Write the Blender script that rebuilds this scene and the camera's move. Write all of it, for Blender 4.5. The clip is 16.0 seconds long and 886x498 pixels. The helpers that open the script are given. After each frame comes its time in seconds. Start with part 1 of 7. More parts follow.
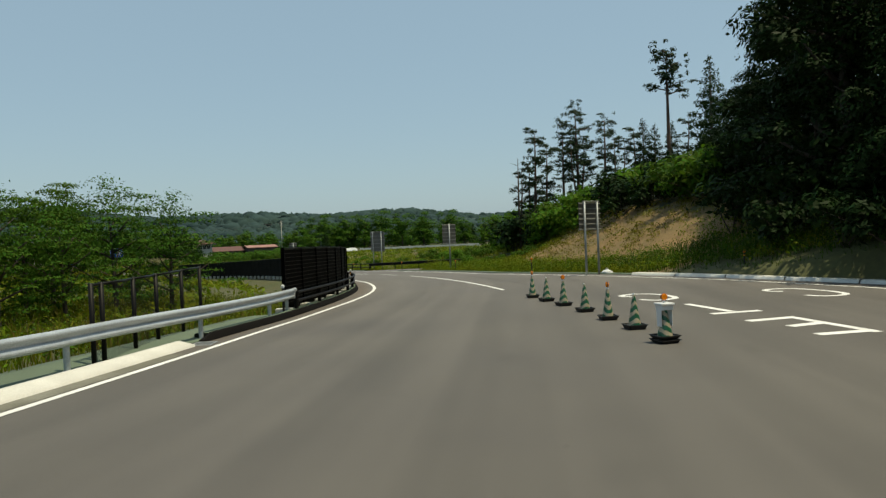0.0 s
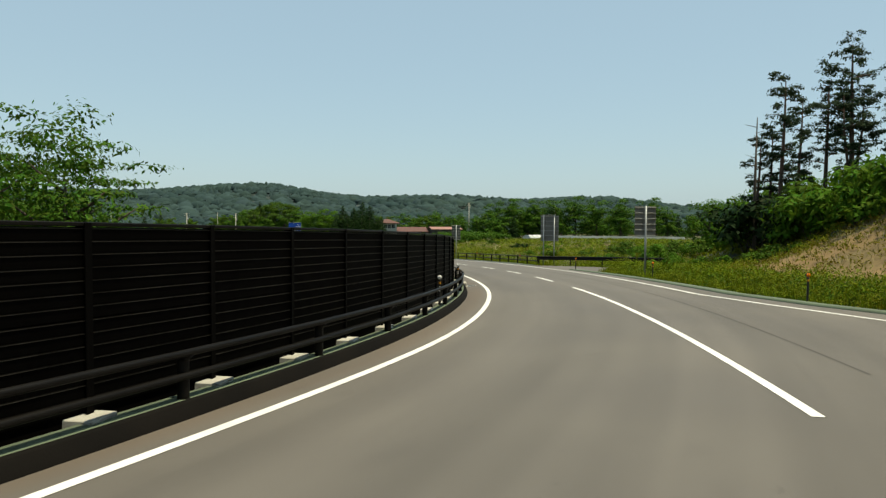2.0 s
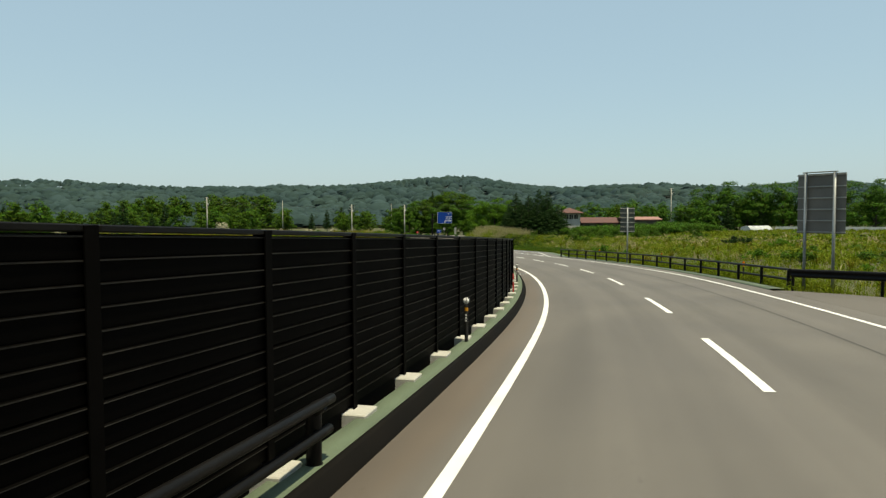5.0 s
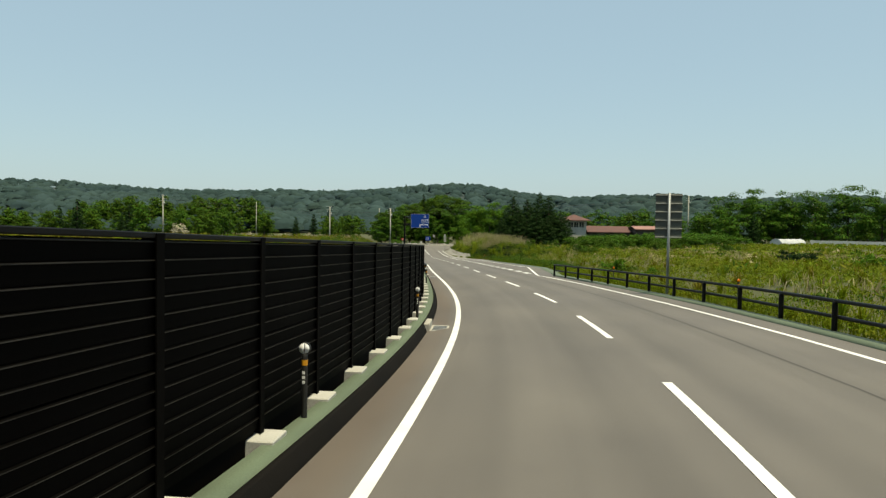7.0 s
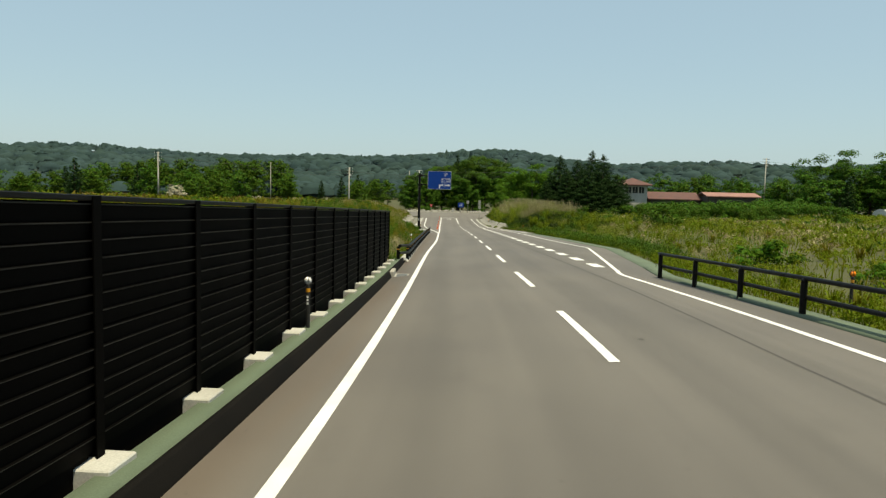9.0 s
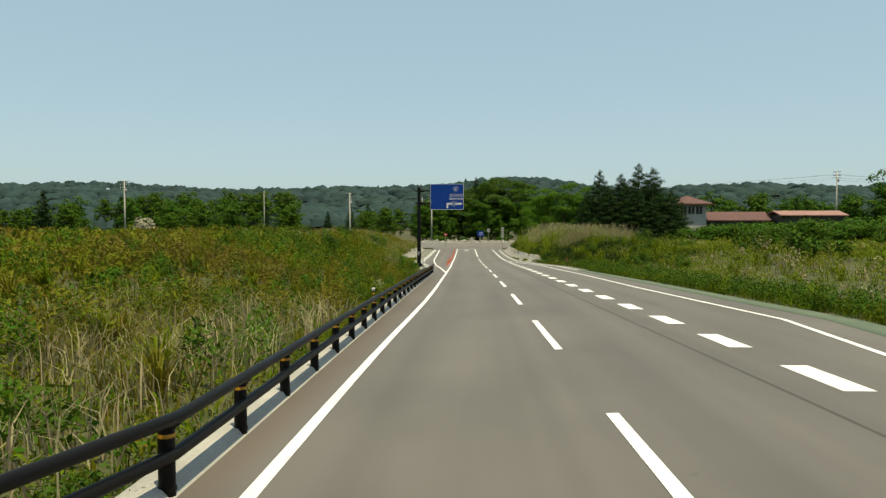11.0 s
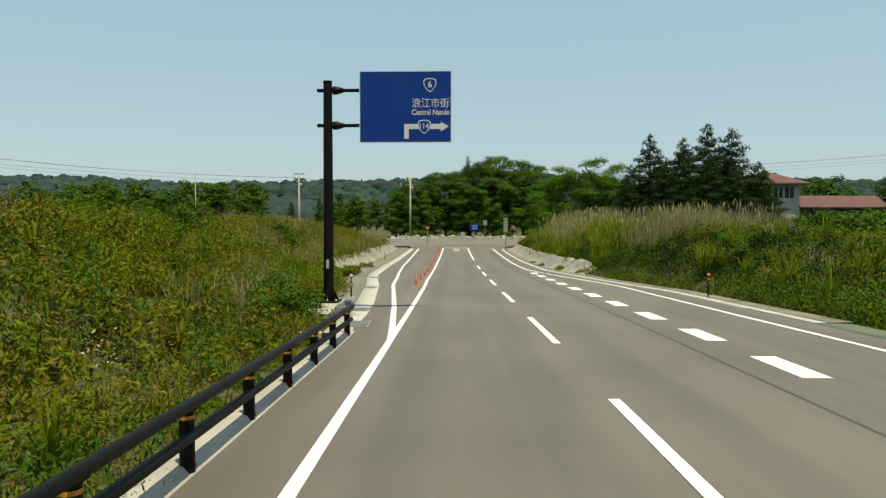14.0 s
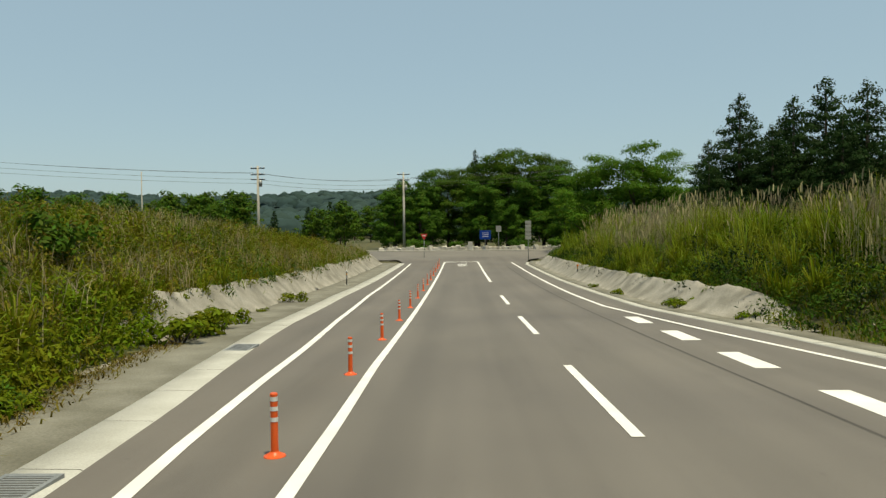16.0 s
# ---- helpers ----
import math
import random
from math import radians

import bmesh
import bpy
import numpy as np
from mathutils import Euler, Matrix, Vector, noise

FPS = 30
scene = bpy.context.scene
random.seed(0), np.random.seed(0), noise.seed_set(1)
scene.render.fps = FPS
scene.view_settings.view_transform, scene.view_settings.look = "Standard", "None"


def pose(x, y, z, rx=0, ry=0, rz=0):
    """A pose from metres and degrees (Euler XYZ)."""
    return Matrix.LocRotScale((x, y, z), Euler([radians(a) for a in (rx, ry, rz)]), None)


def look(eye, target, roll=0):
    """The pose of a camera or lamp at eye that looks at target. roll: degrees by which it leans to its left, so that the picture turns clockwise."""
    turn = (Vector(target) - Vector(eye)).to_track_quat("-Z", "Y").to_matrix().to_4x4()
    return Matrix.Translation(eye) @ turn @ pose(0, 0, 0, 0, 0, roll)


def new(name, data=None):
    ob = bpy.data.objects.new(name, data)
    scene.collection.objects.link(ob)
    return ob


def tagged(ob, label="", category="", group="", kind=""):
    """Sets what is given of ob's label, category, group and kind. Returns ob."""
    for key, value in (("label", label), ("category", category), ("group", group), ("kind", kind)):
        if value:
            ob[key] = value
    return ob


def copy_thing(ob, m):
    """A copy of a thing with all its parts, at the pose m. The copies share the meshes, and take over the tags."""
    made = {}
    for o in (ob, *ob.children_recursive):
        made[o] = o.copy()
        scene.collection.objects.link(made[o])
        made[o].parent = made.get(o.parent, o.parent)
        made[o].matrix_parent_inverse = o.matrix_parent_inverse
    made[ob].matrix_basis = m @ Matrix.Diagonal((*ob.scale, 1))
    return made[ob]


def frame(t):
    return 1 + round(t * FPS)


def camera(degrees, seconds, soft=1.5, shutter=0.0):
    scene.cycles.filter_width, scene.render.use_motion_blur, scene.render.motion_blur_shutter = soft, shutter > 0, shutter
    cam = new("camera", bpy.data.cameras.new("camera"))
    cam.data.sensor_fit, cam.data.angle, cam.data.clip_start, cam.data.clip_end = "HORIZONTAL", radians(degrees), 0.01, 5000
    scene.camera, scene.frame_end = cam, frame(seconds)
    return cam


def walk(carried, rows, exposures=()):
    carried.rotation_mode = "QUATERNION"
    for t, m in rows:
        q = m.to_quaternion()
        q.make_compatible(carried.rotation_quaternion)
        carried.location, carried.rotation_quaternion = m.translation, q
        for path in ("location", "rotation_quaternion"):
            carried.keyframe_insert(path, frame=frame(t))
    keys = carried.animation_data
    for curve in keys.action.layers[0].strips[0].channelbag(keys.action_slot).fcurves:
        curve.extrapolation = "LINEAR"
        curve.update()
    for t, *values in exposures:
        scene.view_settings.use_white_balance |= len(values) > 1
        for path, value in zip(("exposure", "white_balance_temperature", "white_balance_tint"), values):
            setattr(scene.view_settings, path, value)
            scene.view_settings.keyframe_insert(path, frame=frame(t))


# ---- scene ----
cam = camera(64.6, 16.0, soft=1.35)
PATH = [
    (0, (-32.302, -67.971, 4.108), (-31.155, -66.333, 4.06), -2.3),
    (0.5, (-29.326, -64.324, 4.015), (-28.35, -62.579, 3.964), -1.5),
    (1, (-26.389, -60.52, 3.938), (-25.448, -58.76, 3.815), -1.1),
    (1.5, (-23.543, -56.561, 3.866), (-22.732, -54.738, 3.729), -0.9),
    (2, (-20.804, -52.365, 3.801), (-20.151, -50.476, 3.724), 0.4),
    (2.5, (-18.157, -47.892, 3.733), (-17.62, -45.97, 3.597), 0.3),
    (3, (-15.603, -43.115, 3.654), (-15.146, -41.171, 3.555), -0.3),
    (3.5, (-13.133, -38.066, 3.526), (-12.849, -36.088, 3.459), 0.5),
    (4, (-10.794, -32.754, 3.356), (-10.546, -30.772, 3.273), 0.0),
    (4.5, (-8.605, -27.197, 3.124), (-8.465, -25.204, 3.029), -0.5),
    (5, (-6.563, -21.396, 2.908), (-6.469, -19.4, 2.81), -0.2),
    (5.5, (-4.683, -15.381, 2.686), (-4.596, -13.385, 2.592), -0.1),
    (6, (-2.987, -9.194, 2.454), (-2.889, -7.199, 2.368), -0.0),
    (6.5, (-1.497, -2.883, 2.207), (-1.396, -0.887, 2.128), 0.1),
    (7, (-0.23, 3.509, 1.952), (-0.154, 5.506, 1.879), 0.9),
    (7.5, (0.817, 9.944, 1.716), (0.815, 11.943, 1.643), 2.1),
    (8, (1.679, 16.399, 1.503), (1.625, 18.398, 1.458), 1.3),
    (8.5, (2.362, 22.872, 1.272), (2.296, 24.867, 1.155), 1.1),
    (9, (2.85, 29.37, 1.076), (2.806, 31.363, 0.909), 1.4),
    (9.5, (3.149, 35.883, 0.868), (3.016, 37.877, 0.791), 0.2),
    (10, (3.282, 42.408, 0.652), (3.142, 44.402, 0.58), 0.3),
    (10.5, (3.288, 48.948, 0.428), (3.159, 50.943, 0.354), 0.1),
    (11, (3.2, 55.491, 0.206), (3.093, 57.487, 0.126), 0.0),
    (11.5, (3.055, 62.021, -0.015), (2.971, 64.018, -0.104), -0.0),
    (12, (2.883, 68.525, -0.227), (2.817, 70.521, -0.325), -0.1),
    (12.5, (2.71, 74.995, -0.442), (2.648, 76.991, -0.547), -0.4),
    (13, (2.55, 81.446, -0.69), (2.47, 83.441, -0.796), -0.1),
    (13.5, (2.399, 87.932, -0.913), (2.307, 89.927, -1.03), -0.3),
    (14, (2.273, 94.473, -1.152), (2.199, 96.469, -1.24), 0.1),
    (14.5, (2.164, 101.024, -1.39), (2.102, 103.017, -1.538), -0.4),
    (15, (2.085, 107.559, -1.651), (2.015, 109.555, -1.747), -0.4),
    (15.5, (1.995, 114.107, -1.886), (1.92, 116.104, -1.963), -0.3),
    (16, (1.815, 120.637, -2.14), (1.724, 122.634, -2.191), -0.6),
]
walk(cam, [(t, look(eye, target, roll)) for t, eye, target, roll in PATH], [(0, 0.06, 8400, 0), (0.6, 0.30, 8650, 0), (2.0, 0.38, 8700, 0), (7, 0.38, 8950, 0), (12.5, 0.34, 8900, 0), (15, 0.34, 9000, 0), (16, 0.18, 9000, 0)])

# world, sun and exposure
SUN_EL, SUN_DIR = radians(73), Vector((0.62, -0.78, 0)).normalized()
world = bpy.data.worlds.new("world")
scene.world = world
world.use_nodes = True
wn = world.node_tree.nodes
sky = wn.new("ShaderNodeTexSky")
sky.sky_type, sky.sun_disc = "NISHITA", False
sky.sun_elevation = SUN_EL
sky.sun_rotation = math.atan2(SUN_DIR.x, SUN_DIR.y)
sky.air_density, sky.dust_density, sky.ozone_density, sky.altitude = 1.0, 1.4, 4.0, 50
wn["Background"].inputs["Strength"].default_value = 0.142
# summer haze pales the whole sky evenly
haze = wn.new("ShaderNodeMix")
haze.data_type = "RGBA"
haze.inputs["Factor"].default_value = 0.68
haze.inputs["B"].default_value = (2.0, 3.10, 4.80, 1)
world.node_tree.links.new(sky.outputs[0], haze.inputs["A"])
world.node_tree.links.new(haze.outputs["Result"], wn["Background"].inputs["Color"])
sun = new("sun", bpy.data.lights.new("sun", "SUN"))
sun.data.energy, sun.data.angle, sun.data.color = 4.2, radians(0.6), (1.0, 0.955, 0.88)
sun.matrix_basis = look((0, 0, 0), -(SUN_DIR * math.cos(SUN_EL) + Vector((0, 0, math.sin(SUN_EL)))))

# ---------------------------------------------------------------- materials


def mat(name, colour, rough=0.8, colour2=None, scale=3.0, fine=60.0, bump=0.15, metal=0.0, spread=0.25, island=0.0, spec=0.5):
    """A surface with variation at two scales (noise of `scale` and `fine` per metre) and a fine relief."""
    m = bpy.data.materials.new(name)
    m.use_nodes = True
    n, l = m.node_tree.nodes, m.node_tree.links
    b = n["Principled BSDF"]
    b.inputs["Metallic"].default_value = metal
    b.inputs["Specular IOR Level"].default_value = spec
    geo = n.new("ShaderNodeNewGeometry")
    a = n.new("ShaderNodeTexNoise")
    a.inputs["Scale"].default_value, a.inputs["Detail"].default_value = scale, 5
    f = n.new("ShaderNodeTexNoise")
    f.inputs["Scale"].default_value, f.inputs["Detail"].default_value = fine, 3
    for t in (a, f):
        l.new(geo.outputs["Position"], t.inputs["Vector"])
    c2 = colour2 or tuple(v * (1 - spread) for v in colour)
    ramp = n.new("ShaderNodeValToRGB")
    ramp.color_ramp.elements[0].position, ramp.color_ramp.elements[1].position = 0.35, 0.65
    ramp.color_ramp.elements[0].color, ramp.color_ramp.elements[1].color = (*c2, 1), (*colour, 1)
    l.new(a.outputs["Fac"], ramp.inputs["Fac"])
    mul = n.new("ShaderNodeMix")
    mul.data_type, mul.blend_type = "RGBA", "MULTIPLY"
    mul.inputs["Factor"].default_value = 1.0
    r2 = n.new("ShaderNodeMapRange")
    r2.inputs["From Min"].default_value, r2.inputs["From Max"].default_value = 0.3, 0.7
    r2.inputs["To Min"].default_value, r2.inputs["To Max"].default_value = 1 - spread * 0.6, 1 + spread * 0.4
    l.new(f.outputs["Fac"], r2.inputs["Value"])
    l.new(ramp.outputs["Color"], mul.inputs["A"])
    l.new(r2.outputs["Result"], mul.inputs["B"])
    out = mul.outputs["Result"]
    if island:
        hsv = n.new("ShaderNodeHueSaturation")
        rv = n.new("ShaderNodeMapRange")
        rv.inputs["To Min"].default_value, rv.inputs["To Max"].default_value = 1 - island, 1 + island
        rh = n.new("ShaderNodeMapRange")
        rh.inputs["To Min"].default_value, rh.inputs["To Max"].default_value = 0.475, 0.525
        l.new(geo.outputs["Random Per Island"], rv.inputs["Value"])
        l.new(rv.outputs["Result"], hsv.inputs["Value"])
        l.new(geo.outputs["Random Per Island"], rh.inputs["Value"])
        l.new(rh.outputs["Result"], hsv.inputs["Hue"])
        l.new(out, hsv.inputs["Color"])
        out = hsv.outputs["Color"]
    l.new(out, b.inputs["Base Color"])
    rr = n.new("ShaderNodeMapRange")
    rr.inputs["To Min"].default_value, rr.inputs["To Max"].default_value = max(rough - 0.12, 0.03), min(rough + 0.1, 1)
    l.new(a.outputs["Fac"], rr.inputs["Value"])
    l.new(rr.outputs["Result"], b.inputs["Roughness"])
    if bump:
        bp = n.new("ShaderNodeBump")
        bp.inputs["Strength"].default_value, bp.inputs["Distance"].default_value = bump, 0.01
        l.new(f.outputs["Fac"], bp.inputs["Height"])
        l.new(bp.outputs["Normal"], b.inputs["Normal"])
    return m


def leaf(name, colour, colour2, island=0.35, through_light=0.35, scale=0.4):
    """Foliage: diffuse with some light through the leaf, varied leaf by leaf and in patches."""
    m = mat(name, colour, 0.6, colour2, scale, 9.0, 0, spread=0.25, island=island, spec=0.05)
    n, l = m.node_tree.nodes, m.node_tree.links
    b = n["Principled BSDF"]
    tr = n.new("ShaderNodeBsdfTranslucent")
    mix = n.new("ShaderNodeMixShader")
    mix.inputs["Fac"].default_value = through_light
    src = b.inputs["Base Color"].links[0].from_socket
    l.new(src, tr.inputs["Color"])
    l.new(b.outputs[0], mix.inputs[1])
    l.new(tr.outputs[0], mix.inputs[2])
    l.new(mix.outputs[0], n["Material Output"].inputs["Surface"])
    return m


ASPHALT_PLAIN = mat("plain_asphalt", (0.1089, 0.099, 0.0884), 0.88, (0.0891, 0.0812, 0.0739), 0.22, 130, 0.35, spread=0.16)


def asphalt():
    """Asphalt with lengthwise streaks, worn wheel tracks and a dusty brown margin, laid out by the road's own axes."""
    m = mat("asphalt", (0.1150, 0.1055, 0.0940), 0.78, (0.0980, 0.0890, 0.0800), 0.22, 130, 0.35, spread=0.14)
    n, l = m.node_tree.nodes, m.node_tree.links
    b = n["Principled BSDF"]
    src = b.inputs["Base Color"].links[0].from_socket
    uv = n.new("ShaderNodeUVMap")
    uv.uv_map = "along"
    sep = n.new("ShaderNodeSeparateXYZ")
    l.new(uv.outputs["UV"], sep.inputs[0])

    def scaled(kx, ky, detail):
        mp = n.new("ShaderNodeMapping")
        mp.inputs["Scale"].default_value = (kx, ky, 1)
        l.new(uv.outputs["UV"], mp.inputs["Vector"])
        t = n.new("ShaderNodeTexNoise")
        t.inputs["Scale"].default_value, t.inputs["Detail"].default_value = 1.0, detail
        l.new(mp.outputs["Vector"], t.inputs["Vector"])
        return t.outputs["Fac"]

    def maths(op, a, c):
        x = n.new("ShaderNodeMath")
        x.operation = op
        for k, val in enumerate((a, c)):
            if isinstance(val, (int, float)):
                x.inputs[k].default_value = val
            else:
                l.new(val, x.inputs[k])
        return x.outputs[0]

    def ranged(v, a, c, lo, hi):
        r = n.new("ShaderNodeMapRange")
        r.interpolation_type = "SMOOTHSTEP"
        for k, val in zip(("From Min", "From Max", "To Min", "To Max"), (a, c, lo, hi)):
            r.inputs[k].default_value = val
        l.new(v, r.inputs["Value"])
        return r.outputs["Result"]

    streak = ranged(scaled(2.2, 0.035, 4), 0.3, 0.7, 0.95, 1.05)
    blotch = ranged(scaled(0.5, 0.12, 5), 0.35, 0.7, 1.05, 0.90)
    # two wheel tracks 1.75 m apart in a lane of 3.5 m
    track = maths("COSINE", maths("MULTIPLY", maths("SUBTRACT", sep.outputs["X"], 0.85), 2 * math.pi / 1.75), 0)
    track = ranged(track, -0.2, 1.0, 1.03, 0.93)
    spots = maths("MULTIPLY", ranged(scaled(1.1, 0.55, 3), 0.60, 0.78, 1.0, 0.90), ranged(scaled(7.0, 4.0, 2), 0.70, 0.78, 1.0, 0.82))
    # darker over the first stretch of the road
    along_tone = ranged(maths("ADD", sep.outputs["Y"], maths("MULTIPLY", scaled(0.3, 0.12, 4), 14)), 18, 46, 0.80, 1.0)
    # paler from where the turning lane begins
    along_tone = maths("MULTIPLY", along_tone, ranged(sep.outputs["Y"], 170, 198, 1.0, 1.11))
    k = maths("MULTIPLY", maths("MULTIPLY", maths("MULTIPLY", maths("MULTIPLY", streak, blotch), track), spots), along_tone)
    mul = n.new("ShaderNodeMix")
    mul.data_type, mul.blend_type = "RGBA", "MULTIPLY"
    mul.inputs["Factor"].default_value = 1.0
    l.new(src, mul.inputs["A"])
    l.new(k, mul.inputs["B"])
    dust = n.new("ShaderNodeMix")
    dust.data_type, dust.blend_type = "RGBA", "MULTIPLY"
    dust.inputs["B"].default_value = (0.96, 0.85, 0.76, 1)
    l.new(maths("MULTIPLY", ranged(sep.outputs["X"], -0.05, -0.45, 0.0, 1.0), maths("MULTIPLY", ranged(scaled(1.2, 0.15, 4), 0.25, 0.6, 0.4, 1.0), ranged(sep.outputs["Y"], 160, 192, 1.0, 0.15))), dust.inputs["Factor"])
    l.new(mul.outputs["Result"], dust.inputs["A"])
    l.new(dust.outputs["Result"], b.inputs["Base Color"])
    return m


ASPHALT = asphalt()
ASPHALT_OLD = mat("old_asphalt", (0.1518, 0.1419, 0.1287), 0.9, (0.1188, 0.1122, 0.1023), 0.3, 130, 0.3)
PATCH = mat("asphalt_stain", (0.066, 0.0607, 0.0554), 0.85, None, 1.5, 130, 0.3)
PAINT = mat("road_paint", (0.7224, 0.7224, 0.7138), 0.7, (0.6192, 0.6192, 0.602), 1.5, 90, 0.2, spread=0.1)
CONCRETE = mat("concrete", (0.3922, 0.3774, 0.3367), 0.9, (0.296, 0.2849, 0.2516), 0.9, 40, 0.3)
CONCRETE_WHITE = mat("new_concrete", (0.43, 0.43, 0.40), 0.9, (0.34, 0.338, 0.305), 1.2, 50, 0.25)
APRON = mat("grey_apron_concrete", (0.195, 0.190, 0.158), 0.95, (0.122, 0.117, 0.090), 0.9, 30, 0.5, spread=0.35)
CONCRETE_DIRTY = mat("stained_concrete", (0.31, 0.295, 0.258), 0.95, (0.175, 0.165, 0.135), 1.1, 25, 0.7, spread=0.4)
KERB_WHITE = mat("white_kerb_concrete", (0.608, 0.6, 0.56), 0.9, (0.512, 0.504, 0.464), 1.2, 50, 0.25)
GREEN_CONCRETE = mat("green_concrete", (0.099, 0.1353, 0.0891), 0.9, (0.0792, 0.1089, 0.0713), 0.8, 60, 0.3)
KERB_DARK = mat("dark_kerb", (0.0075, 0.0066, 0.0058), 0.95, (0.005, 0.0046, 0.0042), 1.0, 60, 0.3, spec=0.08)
STEEL_BLACK = mat("brown_black_steel", (0.0060, 0.0052, 0.0046), 0.5, (0.004, 0.0035, 0.0032), 1.2, 30, 0.05, spec=0.14)
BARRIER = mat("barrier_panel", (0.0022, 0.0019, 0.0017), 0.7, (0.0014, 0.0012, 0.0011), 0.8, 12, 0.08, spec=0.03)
# the panel steel lightened: sun catching the lips is put into their colour
BARRIER_LIP_LIT = mat("sunlit_barrier_lip", (0.036, 0.034, 0.031), 0.55, (0.006, 0.0055, 0.005), 1.6, 14, 0.05, spec=0.2)
GALV = mat("galvanised_steel", (0.50, 0.54, 0.565), 0.40, (0.41, 0.445, 0.47), 2.5, 40, 0.04, metal=0.4)
GALV_DULL = mat("dull_galvanised_steel", (0.255, 0.2775, 0.285), 0.5, (0.195, 0.2137, 0.2175), 1.5, 30, 0.05, metal=0.45)
SIGN_BACK_DARK = mat("dark_sign_back", (0.066, 0.0759, 0.066), 0.55, (0.0528, 0.0607, 0.0548), 1.5, 30, 0.03, metal=0.2)
SIGN_BACK = mat("sign_back_metal", (0.2772, 0.2838, 0.2574), 0.6, (0.2244, 0.231, 0.2079), 1.2, 30, 0.05, metal=0.1)
SIGN_SHEET = mat("brownish_sign_back", (0.135, 0.128, 0.112), 0.6, (0.105, 0.10, 0.088), 1.2, 30, 0.05, metal=0.1)
KERB_GREY = mat("grey_kerb_face", (0.0858, 0.0845, 0.0779), 0.9, (0.066, 0.0647, 0.0594), 0.8, 50, 0.3)
SIGN_BLUE = mat("sign_blue", (0.003, 0.039, 0.225), 0.35, (0.0023, 0.0338, 0.1988), 0.7, 20, 0.0, spread=0.12, spec=0.15)
SIGN_WHITE = mat("sign_white", (0.585, 0.5925, 0.5775), 0.4, (0.525, 0.5325, 0.5175), 2, 30, 0.0, spread=0.1)
SIGN_RED = mat("sign_red", (0.465, 0.0225, 0.0225), 0.4, None, 2, 30, 0.0, spread=0.1)
CONE_GREEN = mat("cone_green", (0.0066, 0.099, 0.0475), 0.45, None, 4, 30, 0.02, spread=0.15)
CONE_BEIGE = mat("cone_band", (0.4032, 0.3384, 0.2376), 0.5, None, 6, 50, 0.02, spread=0.2)
RUBBER = mat("black_rubber", (0.0096, 0.0096, 0.0096), 0.6, None, 5, 60, 0.1)
PLASTIC_WHITE = mat("white_plastic", (0.6375, 0.646, 0.646), 0.4, None, 5, 60, 0.0, spread=0.1)
ORANGE = mat("orange_plastic", (0.68, 0.092, 0.016), 0.4, None, 6, 40, 0.0, spread=0.12)
AMBER = mat("amber_lens", (0.765, 0.204, 0.0127), 0.2, None, 20, 200, 0.1, spread=0.15)
REFLECTOR = mat("white_reflector", (0.792, 0.81, 0.828), 0.2, None, 40, 250, 0.1, spread=0.2)
YELLOW = mat("yellow_tape", (0.5625, 0.2475, 0.015), 0.5, None, 6, 40, 0.0)
GRATE = mat("grate_steel", (0.25, 0.265, 0.27), 0.55, None, 3, 60, 0.05, metal=0.25)
# kept dark: shade between the plants is part of the ground's colour
SOIL = mat("shaded_grass_ground", (0.050, 0.060, 0.015), 0.95, (0.068, 0.062, 0.020), 0.12, 4, 0.6, spread=0.4)
SOIL_DRY = mat("dry_slope_ground", (0.198, 0.1188, 0.0462), 0.95, (0.1221, 0.0891, 0.033), 0.25, 5, 0.6, spread=0.4)
# bluish, because the haze of distance is painted into the floor's colour
FAR_FLOOR = mat("hazy_far_floor", (0.022, 0.040, 0.036), 0.95, (0.018, 0.033, 0.031), 0.03, 0.3, 0.3, spread=0.3)
FOREST_FLOOR = mat("forest_floor", (0.0198, 0.0277, 0.0106), 0.95, (0.0145, 0.0211, 0.0092), 0.06, 2, 0.5, spread=0.4)
BARK = mat("bark", (0.0561, 0.0409, 0.0297), 0.9, (0.033, 0.0264, 0.0198), 3, 25, 0.5)
BARK_PINE = mat("pine_bark", (0.1056, 0.0561, 0.0363), 0.9, (0.0462, 0.033, 0.0264), 2, 25, 0.5)
LEAF_BROAD = leaf("broad_leaf", (0.054, 0.106, 0.011), (0.037, 0.077, 0.008), 0.2, through_light=0.22)
LEAF_LIGHT = leaf("light_leaf", (0.072, 0.154, 0.014), (0.053, 0.121, 0.012), 0.14)
LEAF_MID = leaf("mid_leaf", (0.052, 0.117, 0.013), (0.038, 0.091, 0.010), 0.2, through_light=0.22)
# dark green sunk almost to black: the hillside's deep shade is in it
LEAF_DARK_SHADED = leaf("dark_shaded_leaf", (0.012, 0.029, 0.006), (0.007, 0.018, 0.004), 0.2, through_light=0.06)
LEAF_CONIFER = leaf("conifer_needles", (0.019, 0.045, 0.011), (0.013, 0.032, 0.008), 0.12, through_light=0.15)
LEAF_PINE = leaf("pine_needles", (0.036, 0.058, 0.030), (0.024, 0.042, 0.022), 0.25, through_light=0.25)
# paler and bluer than near leaves: haze is mixed into the canopy colour
LEAF_FAR = mat("hazy_far_canopy", (0.033, 0.057, 0.053), 0.95, (0.022, 0.042, 0.043), 0.012, 0.35, 0.1, spread=0.12, island=0.14, spec=0.05)
GRASS = leaf("grass_blade", (0.118, 0.126, 0.011), (0.150, 0.125, 0.018), 0.26, 0.30, 0.25)
GRASS_LUSH = leaf("lush_grass_blade", (0.094, 0.142, 0.009), (0.128, 0.148, 0.011), 0.26, 0.32, 0.3)
